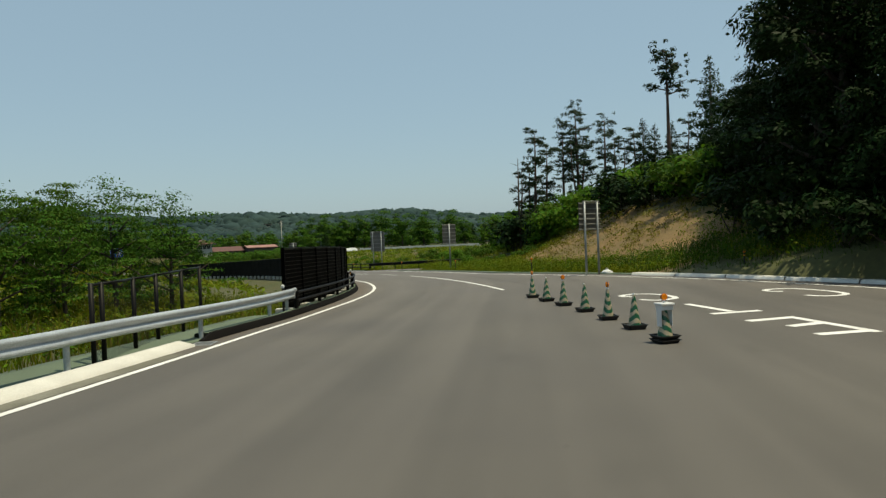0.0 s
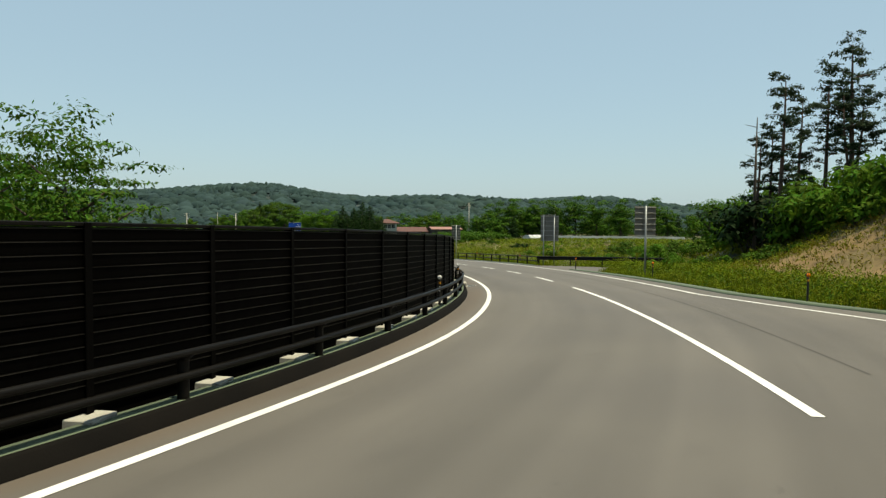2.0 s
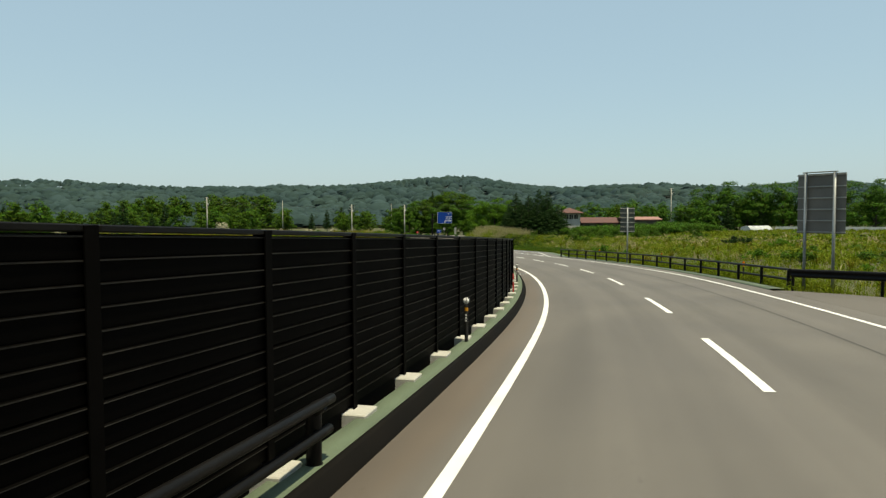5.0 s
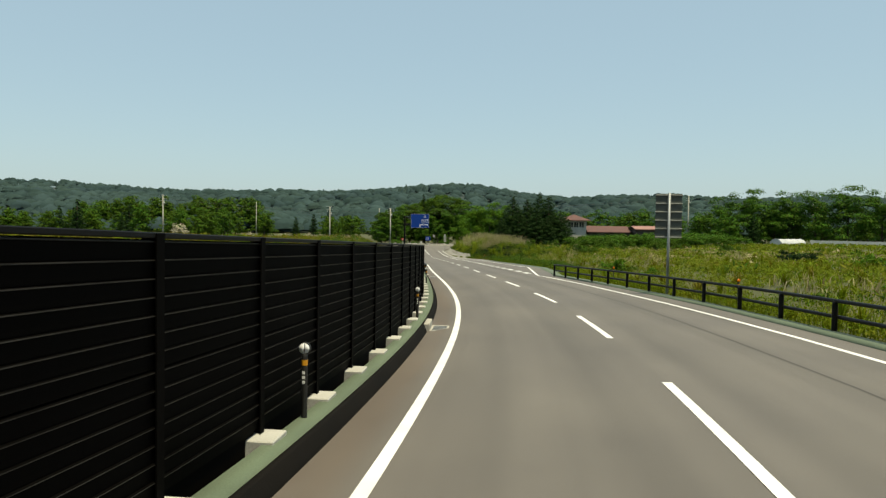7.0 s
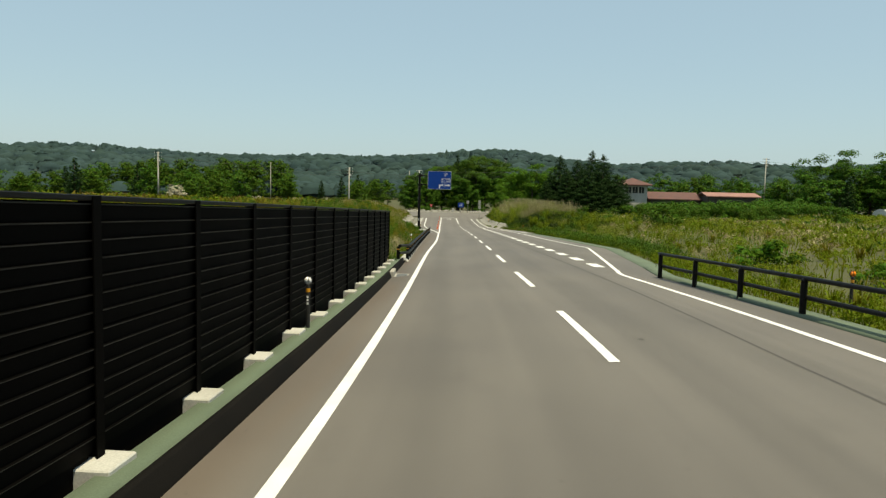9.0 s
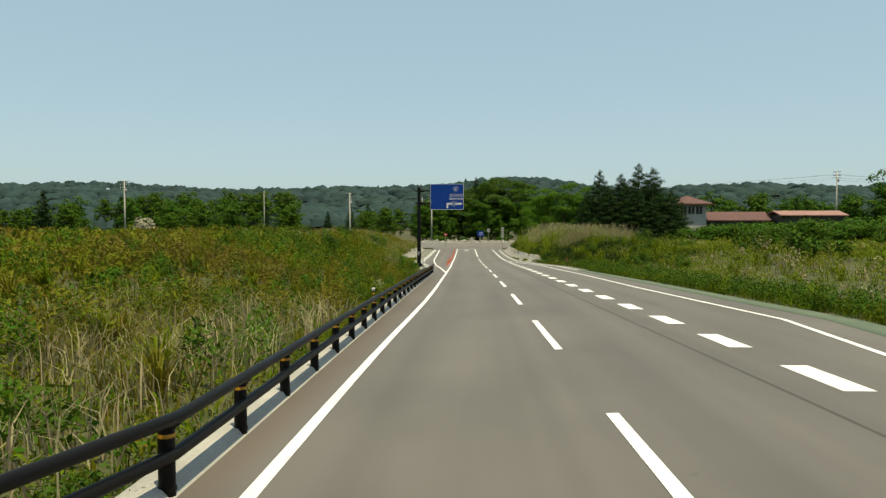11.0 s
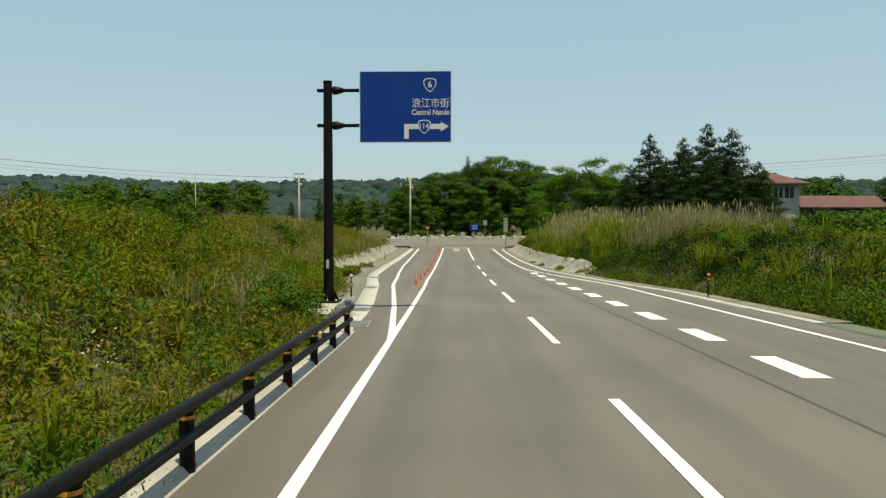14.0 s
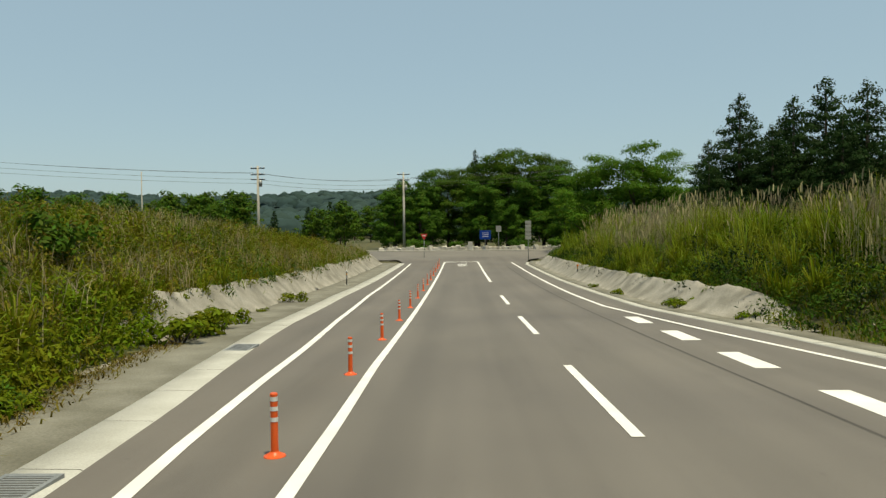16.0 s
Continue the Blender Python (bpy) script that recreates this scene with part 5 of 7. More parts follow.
for x in (-3, 0, 3):
    part("window", Build().box(x - 0.8, -4.06, -0.2 - hz2 - 1.4, x + 0.8, -3.98, -0.2 - hz2 - 0.1), GLASS_DARK, barn, "dark window")
shz = gz1(62, 186)
shed = thing("shed", (62, 186, shz), "low brown shed with a faded pink roof", "building")
part("wall", Build().box(-5.4, -3, -0.5, 5.4, 3, 1.1 - shz), WALL_DARK, shed)
rb = Build()
gable(rb, -5.4, 5.4, -3, 3, 1.1 - shz, 0.8, 0.5, 0)
part("roof", rb, ROOF_PINK, shed, "faded pink metal roof")
gh = thing("greenhouse", Matrix.Translation((95, 181, gz1(95, 181))) @ Matrix.Rotation(radians(-62), 4, "Z"), "white plastic tunnel greenhouse at the field's edge", "greenhouse")
b = Build()
for k in range(13):
    a0, a1 = math.pi * k / 13, math.pi * (k + 1) / 13
    b.add([(1.9 * math.cos(a0), -4, 1.9 * math.sin(a0)), (1.9 * math.cos(a1), -4, 1.9 * math.sin(a1)), (1.9 * math.cos(a1), 6, 1.9 * math.sin(a1)), (1.9 * math.cos(a0), 6, 1.9 * math.sin(a0))], [(0, 1, 2, 3)], 0, True)
b.add([(1.9 * math.cos(math.pi * k / 13), -4, 1.9 * math.sin(math.pi * k / 13)) for k in range(14)], [tuple(range(14))])
b.add([(1.9 * math.cos(math.pi * k / 13), 6, 1.9 * math.sin(math.pi * k / 13)) for k in range(14)], [tuple(range(13, -1, -1))])
part("film", b, FILM_WHITE, gh, "white plastic film")
for y in (-4, -1.5, 1, 3.5, 6):
    part("hoop", Build().tube([(1.94 * math.cos(math.pi * k / 12), y, 1.94 * math.sin(math.pi * k / 12)) for k in range(13)], 0.04, 6), GALV, gh)
ws = thing("windbreak", Matrix.Translation((116, 170, gz1(116, 170))) @ Matrix.Rotation(radians(-29), 4, "Z"), "low white windbreak screen along the field", "fence")
for k in range(12):
    x = -18 + 4 * k
    part("screen", Build().box(x + 0.05, -0.02, 0.2, x + 3.95, 0.02, 1.45), FILM_WHITE, ws)
    part("post", Build().tube([(x, 0, -0.5), (x, 0, 1.6)], 0.05, 6), GALV_DULL, ws)


def utility_pole(x, y, top, arms=True, thin=False):
    z = gz1(x, y)
    t = thing("utility_pole", (x, y, z), "grey concrete utility pole with crossarms" if arms else "plain grey pole at the field", "utility pole", "utility poles")
    h = top - z
    r = 0.10 if thin else 0.17
    part("pole", Build().tube([(0, 0, -0.5), (0, 0, h)], [r * 1.25, r * 0.75], 12), CONCRETE, t)
    if arms:
        for k, zz_ in enumerate((h - 0.3, h - 1.1, h - 1.7)):
            part("crossarm", Build().box(-0.9, -0.05, zz_ - 0.06, 0.9, 0.05, zz_ + 0.06, c=0.01), STEEL_BLACK, t)
            for xx in (-0.8, -0.35, 0.35, 0.8):
                part("insulator", Build().tube([(xx, 0, zz_ + 0.05), (xx, 0, zz_ + 0.22)], [0.05, 0.035], 8), PLASTIC_WHITE, t)
        part("transformer", Build().tube([(0.32, 0, h - 2.6), (0.32, 0, h - 1.8)], 0.22, 12), GALV_DULL, t)
    return t


POLES = [(-25.4, 207.9, 6.3), (-8.4, 221.7, 6.4), (-66.7, 190, 8.3), (86.6, 225, 12.0), (-14.0, 262, 7.2), (-52, 232, 8.0), (128, 226, 10.5)]
for n, (x, y, top) in enumerate(POLES):
    utility_pole(x, y, top, n in (0, 1, 2, 3, 6), n in (4, 5))
for (a, b_) in ((2, 0), (0, 1), (1, 3), (3, 6)):
    p, q = Vector(POLES[a]), Vector(POLES[b_])
    for dz, off in ((-0.9, -0.7), (-0.9, 0.7), (-1.7, 0.0), (-2.2, 0.2)):
        pts = []
        for k in range(17):
            f = k / 16
            pts.append(p.lerp(q, f) + Vector((off * 0.6, off, dz - (0.45 + 0.25 * abs(off)) * 4 * f * (1 - f))))
        solid("overhead_cable", Build().tube(pts, 0.015, 5).mesh("overhead_cable", WIRE), "black overhead cable sagging between poles", "cable", "overhead cables")

# ---------------------------------------------------------------- fence on the left

FP = [tuple(at(s_, l_)[:2]) for s_, l_ in ((13.45, -7.42), (13.8, -7.38), (15.45, -7.42), (17.0, -7.48), (19.2, -7.55), (21.25, -7.6))]
fence = thing("mesh_fence", (FP[0][0], FP[0][1], gz1(*FP[0])), "black wire mesh fence with steel posts in the grass", "fence", kind="structure")
for k, p in enumerate(FP):
    z = gz1(*p) - 0.05
    fh = 3.36 - z
    hang("post", Build().tube([(0, 0, -0.3), (0, 0, fh + 0.04)], 0.05, 10).mesh("post", STEEL_BLACK), fence, Matrix.Translation((*p, z)))
    if k + 1 < len(FP):
        q = FP[k + 1]
        a, b_ = Vector((*p, z)), Vector((*q, gz1(*q) - 0.05))
        hang("top_rail", Build().tube([a + Vector((0, 0, fh)), Vector((b_.x, b_.y, z + fh))], 0.028, 8).mesh("top_rail", STEEL_BLACK), fence, Matrix.Identity(4))
        wv, wf = [], []
        d = b_ - a
        L = d.length
        nw = int((L + fh) / 0.09)
        for sgn in (1, -1):
            for j in range(nw):
                u0 = -fh + 0.09 * j
                lo, hi = max(u0, 0), min(u0 + fh, L)
                if hi - lo < 0.05:
                    continue
                z0, z1 = lo - u0, hi - u0
                if sgn < 0:
                    lo, hi = L - lo, L - hi
                n = len(wv)
                for u, zq in ((lo, z0), (hi, z1)):
                    c = a + d * (u / L) + Vector((0, 0, zq))
                    wv += [c + Vector((0, 0, 0.006)), c - Vector((0, 0, 0.006))]
                wf.append((n, n + 1, n + 3, n + 2))
        hang("wire_mesh", Build().add(wv, wf).mesh("wire_mesh", STEEL_BLACK), fence, Matrix.Identity(4))

# ---------------------------------------------------------------- vegetation


def leaves(centres, radii, count, size, rng, flat=0.6, stretch=1.3, hollow=0.55):
    """Small leaf faces scattered through clumps: verts and quads."""
    centres, radii = np.asarray(centres, float), np.asarray(radii, float)
    w = radii[:, 0] * radii[:, 1]
    k = rng.choice(len(centres), count, p=w / w.sum())
    d = rng.normal(size=(count, 3))
    d /= np.linalg.norm(d, axis=1)[:, None]
    # most leaves sit on the upper side of their clump
    d[:, 2] = np.where((d[:, 2] < -0.1) & (rng.rand(count) < 0.75), -d[:, 2], d[:, 2])
    r = hollow + (1 - hollow) * rng.rand(count) ** 0.5
    c = centres[k] + d * radii[k] * r[:, None] * (1 + 0.18 * rng.normal(size=(count, 1)))
    nrm = d * 1.0 + rng.normal(size=(count, 3)) * 0.33 + [0, 0, flat * 0.6]
    nrm /= np.linalg.norm(nrm, axis=1)[:, None]
    t = np.cross(nrm, rng.normal(size=(count, 3)))
    t /= np.linalg.norm(t, axis=1)[:, None] + 1e-9
    b = np.cross(nrm, t)
    s = (size * (0.6 + 0.8 * rng.rand(count)))[:, None]
    v = np.stack([c - t * s * stretch, c - b * s * 0.55, c + t * s * stretch, c + b * s * 0.55], 1).reshape(-1, 3)
    return v, np.arange(count * 4).reshape(-1, 4)


def crown_mesh(name, centres, radii, count, size, material, seed, **kw):
    v, f = leaves(centres, radii, count, size, np.random.RandomState(seed), **kw)
    return fast_mesh(name, v, f, 4, material)


def broad_tree(h, spread, seed, material, label, count=2600, size=0.16, bark=BARK, low=0.28, squash=0.55):
    """A trunk with limbs, and a crown of many clumps of leaves."""
    rng = np.random.RandomState(seed)
    t = thing("tree", Matrix.Identity(4), label, "tree", "trees")
    th = h * 0.38
    lean = rng.normal(size=2) * 0.04 * h
    top = Vector((lean[0], lean[1], h * 0.8))
    b = Build().tube([(0, 0, -0.4), (0.1 * lean[0], 0.1 * lean[1], 0.3), (lean[0] * 0.4, lean[1] * 0.4, th), tuple(top)], [h * 0.032, h * 0.022, h * 0.016, h * 0.004], 9)
    cs, rs = [], []
    for k in range(9):
        a, z = 2.4 * k + rng.rand(), h * (low + (0.78 - low) / 9 * k + 0.05 * rng.rand())
        reach = spread * (0.75 - 0.05 * k) * (0.7 + 0.5 * rng.rand())
        p = Vector((lean[0] * z / h, lean[1] * z / h, z))
        q = p + Vector((math.cos(a) * reach, math.sin(a) * reach, reach * 0.45 + 0.05 * h))
        m = p.lerp(q, 0.5) + Vector((0, 0, -0.05 * reach))
        b.tube([p, m, q], [h * 0.010, h * 0.007, h * 0.003], 6)
        for f, rr in ((1.0, 0.27), (0.6, 0.25)):
            c = p.lerp(q, f)
            for j in range(3):
                cs.append(c + Vector(rng.normal(size=3) * spread * 0.22))
                rs.append((spread * rr * (0.7 + 0.5 * rng.rand()), spread * rr * (0.7 + 0.5 * rng.rand()), spread * rr * squash))
    for k in range(5):
        cs.append(top + Vector(rng.normal(size=3) * spread * 0.2) + Vector((0, 0, h * 0.08)))
        rs.append((spread * 0.28, spread * 0.28, spread * 0.2))
    part("trunk", b, bark, t)
    hang("crown", crown_mesh("crown", cs, rs, count, size, material, seed + 1, hollow=0.72), t)
    return t


def conifer(h, spread, seed, material, label, count=2600, size=0.15, bare=0.08):
    rng = np.random.RandomState(seed)
    t = thing("conifer", Matrix.Identity(4), label, "tree", "trees")
    b = Build().tube([(0, 0, -0.4), (0, 0, h * 0.5), (0, 0, h)], [h * 0.02, h * 0.013, h * 0.002], 8)
    cs, rs = [], []
    n = 46
    for k in range(n):
        f = bare + (1 - bare) * (k + rng.rand()) / n
        reach = spread * (1 - f) ** 0.72 * (0.82 + 0.28 * rng.rand()) + 0.12
        a = 2.4 * k
        p = Vector((0, 0, h * f))
        q = Vector((math.cos(a) * reach, math.sin(a) * reach, h * f + reach * 0.12))
        for g in (0.45, 0.85):
            cs.append(p.lerp(q, g))
            rs.append((0.05 * spread + 0.32 * reach, 0.05 * spread + 0.32 * reach, 0.046 * h))
    part("trunk", b, BARK, t)
    hang("crown", crown_mesh("crown", cs, rs, count, size, material, seed + 1, flat=0.2, stretch=1.25, hollow=0.4), t)
    return t


def pine(h, spread, seed, label, count=1500, size=0.15, material=LEAF_PINE, bare=0.5):
    """A tall bare trunk with uneven tufted layers on top."""
    rng = np.random.RandomState(seed)
    t = thing("pine", Matrix.Identity(4), label, "tree", "trees")
    bx, by = rng.normal(size=2) * 0.05 * h
    stem = [(0, 0, -0.4), (bx * 0.4, by * 0.4, h * 0.35), (bx, by, h * 0.7), (bx * 1.1, by * 1.1, h * 0.97)]
    b = Build().tube(stem, [h * 0.017, h * 0.013, h * 0.008, h * 0.003], 8)
    cs, rs = [], []
    for k in range(13):
        f = bare + (0.98 - bare) * (k + 0.9 * rng.rand()) / 13
        p = Vector((bx * min(f / 0.7, 1.1), by * min(f / 0.7, 1.1), h * f))
        a = 2.4 * k + rng.rand()
        reach = spread * (0.35 + 0.65 * rng.rand()) * (1.1 - 0.6 * (f - bare) / (1 - bare))
        q = p + Vector((math.cos(a) * reach, math.sin(a) * reach, reach * 0.2))
        b.tube([p, p.lerp(q, 0.5) + Vector((0, 0, 0.06 * reach)), q], [h * 0.005, h * 0.0035, h * 0.0015], 5)
        for g in (0.45, 0.72, 1.0):
            for _ in range(2):
                cs.append(p.lerp(q, g) + Vector(rng.normal(size=3) * spread * 0.13) + Vector((0, 0, 0.15)))
                rs.append((spread * 0.19 * (0.5 + 0.9 * rng.rand()), spread * 0.19 * (0.5 + 0.9 * rng.rand()), spread * 0.12 * (0.6 + 0.8 * rng.rand())))
    part("trunk", b, BARK_PINE, t)
    hang("crown", crown_mesh("crown", cs, rs, count, size, material, seed + 1, flat=0.5, stretch=1.4, hollow=0.2), t)
    return t


def bush(w, h, seed, material, label, count=900, size=0.11):
    rng = np.random.RandomState(seed)
    t = thing("bush", Matrix.Identity(4), label, "bush", "bushes")
    cs = [(rng.normal() * w * 0.3, rng.normal() * w * 0.3, h * (0.25 + 0.5 * rng.rand())) for _ in range(9)]
    rs = [(w * (0.2 + 0.2 * rng.rand()), w * (0.2 + 0.2 * rng.rand()), h * 0.28) for _ in cs]
    b = Build()
    for c in cs[:6]:
        b.tube([(0, 0, -0.1), (c[0] * 0.5, c[1] * 0.5, c[2] * 0.6), c], [0.03, 0.02, 0.008], 5)
    part("branching_stem", b, BARK, t)
    hang("foliage", crown_mesh("foliage", cs, rs, count, size, material, seed + 1, hollow=0.2), t)
    return t


def spot(x, y, k=1.0, turn=None, sink=0.0):
    """A pose on the ground, scaled and turned."""
    a = (x * 12.9898 + y * 78.233) % 6.28 if turn is None else turn
    return Matrix.Translation((x, y, gz1(x, y) - sink)) @ Matrix.Rotation(a, 4, "Z") @ Matrix.Scale(k, 4)


def plant(proto, spots):
    """Sets a prototype and its copies; each spot is (x, y, scale)."""
    for n, (x, y, k) in enumerate(spots):
        m = spot(x, y, 1.0)
        if n == 0:
            proto.matrix_basis = m @ Matrix.Scale(k, 4)
        else:
            ob = copy_thing(proto, m)
            ob.scale = (k, k, k)


# cypress group by the house
plant(conifer(12.4, 4.0, 11, LEAF_CONIFER, "dense dark green cypress in a tight group", 19000, 0.10), [(30.8, 180.0, 1.10), (24.2, 181.0, 1.02), (27.3, 178.0, 0.95), (22.6, 184.0, 0.74), (33.6, 180.5, 0.84)])
plant(conifer(12.0, 4.4, 12, LEAF_CONIFER, "broad dark green cypress in a tight group", 19000, 0.10), [(32.5, 177.0, 1.06), (25.0, 176.4, 0.78), (29.0, 173.8, 0.80), (35.3, 176.2, 0.74), (26.0, 183.5, 0.85), (37.2, 179.4, 0.70), (29.0, 183.5, 0.95), (21.0, 179.0, 0.6), (31.5, 173.0, 0.62)])
# trees beyond the junction
plant(broad_tree(16.5, 6.8, 21, LEAF_BROAD, "large dense dark green broadleaf tree", 25000, 0.165, low=0.06), [(7.5, 238, 0.96), (-2.5, 236, 0.76), (13.5, 240, 0.92), (2.5, 243, 0.86), (-12.0, 240, 0.6)])
plant(broad_tree(14.0, 6.0, 22, LEAF_MID, "large green broadleaf tree beyond the junction", 21000, 0.165, low=0.05), [(-7.0, 231, 0.82), (3.5, 230, 0.72), (10.0, 231, 0.78), (-10.0, 226, 0.60), (16.6, 230, 0.86), (-12.0, 232, 0.45), (-4.5, 224, 0.4), (6.5, 224, 0.45)])
plant(conifer(16.3, 2.3, 24, LEAF_CONIFER, "dark conifer rising above the broadleaf trees", 6000, 0.13), [(2.0, 241.5, 1.0)])
plant(broad_tree(12.8, 5.4, 23, LEAF_LIGHT, "light green airy broadleaf tree behind the reeds", 16000, 0.125, low=0.10), [(21.0, 206, 1.0), (17.0, 209.5, 0.94), (25.0, 210, 0.96), (26.5, 203, 0.6), (14.5, 219.5, 0.62), (29.5, 206, 0.6)])
# thicket behind the fence on the left
plant(broad_tree(7.2, 3.5, 31, LEAF_BROAD, "young green broadleaf tree in layers behind the fence", 7000, 0.075, low=0.16, squash=0.26), [(-36.5, -37, 1.0), (-42, -41, 1.15), (-29.8, -33.5, 0.72), (-40, -32, 0.95), (-33, -27, 0.95), (-47, -44, 1.2), (-28.5, -30.5, 0.8), (-46, -36, 1.2), (-35, -31, 1.0), (-27.0, -24, 0.8), (-33, -38, 0.75)])
plant(broad_tree(6.9, 3.7, 32, LEAF_MID, "airy green spreading tree behind the fence", 6000, 0.075, low=0.18, squash=0.22), [(-31.0, -37.0, 0.72), (-26.3, -33.6, 0.80), (-38.8, -40.5, 0.95), (-23.9, -33.4, 0.74), (-24.2, -27.5, 0.7), (-43.5, -43.5, 1.0), (-28.6, -35.6, 0.66)])
# the wooded hill to the right
hr = np.random.RandomState(8)
spots = {k: [] for k in "abcd"}
for s in np.arange(-32, 36, 4.4):
    for lat in (19.5, 25.5, 33):
        if s > 31 and lat < 23:
            continue
        p = at(s + hr.uniform(-1.6, 1.6), lat + hr.uniform(-1.6, 1.6))
        spots[hr.choice(list("aaaabcd"))].append((p.x, p.y, (0.92 if lat < 22 else 1.05) * hr.uniform(0.85, 1.15)))
spots["a"] += [(9.0, -42.0, 0.42), (14.5, -37.5, 0.42), (18.5, -37.5, 0.6), (4.2, -50.2, 1.05), (9.5, -47.5, 1.0), (14.0, -43.0, 0.85), (19.0, -43.0, 0.9)]
# low dark trees added where deep shade lies under the wood
for s, lat, k in ((24, 17.5, 0.62), (27.5, 19.5, 0.7), (31, 20.2, 0.58), (34, 21.6, 0.62), (37.5, 22.8, 0.56), (40.5, 23.6, 0.6), (42.5, 24.5, 0.6), (39, 25.5, 0.7)):
    p = at(s, lat)
    spots["a"].append((p.x, p.y, k))
spots["b"] += [(24.5, -30.0, 0.84), (29.0, -27.0, 0.6)]
plant(broad_tree(12.5, 4.8, 41, LEAF_DARK_SHADED, "dark green broadleaf tree on the hillside, shade in its colour", 9500, 0.12, low=0.03), spots["a"])
plant(conifer(13.5, 2.9, 42, LEAF_CONIFER, "dark cedar on the wooded hillside", 6000, 0.12), spots["b"])
plant(broad_tree(11.5, 4.6, 43, LEAF_BROAD, "green broadleaf tree on the hillside", 9500, 0.12, low=0.03), spots["c"])
plant(conifer(13.0, 2.8, 44, LEAF_DARK_SHADED, "green cedar on the wooded hillside", 6000, 0.12), spots["d"] + [(30.5, -17.5, 0.72), (28.1, -20.9, 0.58), (33.5, -19.0, 0.62)])
plant(pine(14.0, 3.0, 51, "tall red pine with bare trunk and tufted crown", 4200, 0.095, bare=0.40), [(25.9, -12.1, 0.97), (28.0, -14.0, 0.82), (25.3, -10.2, 0.82)])
plant(pine(12.5, 2.4, 52, "slender red pine with tufted layers", 3600, 0.095, bare=0.22), [(21.0, -10.0, 0.96), (23.2, -9.4, 0.80), (27.4, -16.4, 0.66), (30.2, -17.0, 0.7), (24.4, -13.4, 0.72), (22.0, -8.0, 0.70), (31.5, -22.0, 0.62), (26.6, -11.4, 0.8), (29.2, -15.2, 0.66), (20.0, -8.6, 0.72)])
plant(pine(13.0, 2.1, 53, "lone tall pine with a small leaning crown", 2200, 0.10, bare=0.66), [(22.6, -26.8, 1.06)])
dead = thing("dead_tree", spot(18.6, -10.2, 1.0), "bare dead tree trunk with broken twigs", "tree", "trees")
db = Build().tube([(0, 0, -0.4), (0.1, 0.05, 5), (0.05, 0.1, 10.2)], [0.16, 0.11, 0.03], 7)
for k in range(14):
    z, a = 3.5 + 0.46 * k, 2.4 * k
    db.tube([(0.1, 0.05, z), (0.1 + 0.8 * math.cos(a), 0.05 + 0.8 * math.sin(a), z + 0.25)], [0.03, 0.008], 4)
part("trunk", db, BARK, dead)
# shrubs at the foot of the hill, over the bare slope and along its crest
bs_spots, bl_spots, bd_spots = [], [], []
for s in np.arange(-14, 36, 2.8):
    for lat in (17.2, 20.5):
        p = at(s + hr.uniform(-1, 1), lat + hr.uniform(-1.2, 1.2))
        (bd_spots if s > 22 else bs_spots if hr.rand() < 0.4 else bl_spots).append((p.x, p.y, hr.uniform(0.8, 1.5)))
for s in np.arange(20, 44, 2.4):
    for lat in (15.6, 18.0) if s < 30 else (20.4, 22.2):
        p = at(s + hr.uniform(-1, 1), lat + hr.uniform(-0.8, 0.8))
        (bd_spots if s < 30 else bl_spots).append((p.x, p.y, hr.uniform(0.6, 1.05)))
for s in np.arange(-12, 22, 2.3):
    p = at(s + hr.uniform(-0.8, 0.8), float(pave_r(s)) + hr.uniform(2.6, 4.2))
    bs_spots.append((p.x, p.y, hr.uniform(0.45, 0.85)))
for s in np.arange(42, 80, 2.5):
    for lat in (21.5, 24.0, 27.0, 30.5):
        if s > 72 and lat < 24:
            continue
        p = at(s + hr.uniform(-1, 1), lat + hr.uniform(-1.1, 1.1))
        (bs_spots, bl_spots, bd_spots)[hr.choice(3, p=(0.55, 0.35, 0.10))].append((p.x, p.y, hr.uniform(1.1, 1.9)))
for s in np.arange(66, 96, 3.4):
    for lat in (17.0, 19.5, 23.0, 27, 32):
        p = at(s + hr.uniform(-1, 1), lat + hr.uniform(-1.5, 1.5))
        (bs_spots if hr.rand() < 0.7 else bl_spots).append((p.x, p.y, hr.uniform(0.6, 1.2) * (0.5 if lat < 20 else 1)))
plant(bush(2.4, 1.9, 61, LEAF_LIGHT, "light green shrub on the slope", 900, 0.12), bs_spots)
plant(bush(2.6, 2.1, 62, LEAF_BROAD, "green shrub on the slope", 900, 0.12), bl_spots)
# shade at the hill's foot is given as these dark shrubs
plant(bush(2.6, 2.2, 68, LEAF_DARK_SHADED, "dark green shrub on the slope, deep shade in its colour", 900, 0.12), bd_spots)
plant(broad_tree(6.2, 3.0, 33, LEAF_LIGHT, "light green young tree beyond the bare slope", 2200, 0.13, low=0.12), [(25.6, 3.4, 0.82), (28.5, -1.0, 0.9), (31.0, 5.0, 0.95), (35.0, 0.5, 1.1)])
# scattered shrubs in the meadows
fs = [[], [], []]
for _ in range(120):
    s, side = hr.uniform(62, 262), hr.rand()
    lat = (pave_r(s) + 4.5 + hr.rand() ** 1.4 * 75) if side < 0.6 else (pave_l(s) - 4.0 - hr.rand() ** 1.4 * 60)
    if side >= 0.6 and s < 128:
        continue
    p = at(s, float(lat))
    if p.y > 196 or abs(p.x) > 95:
        continue
    fs[hr.randint(3)].append((p.x, p.y, hr.uniform(0.35, 0.85)))
plant(bush(1.9, 1.6, 63, LEAF_LIGHT, "light green shrub in the meadow", 600, 0.12), fs[0])
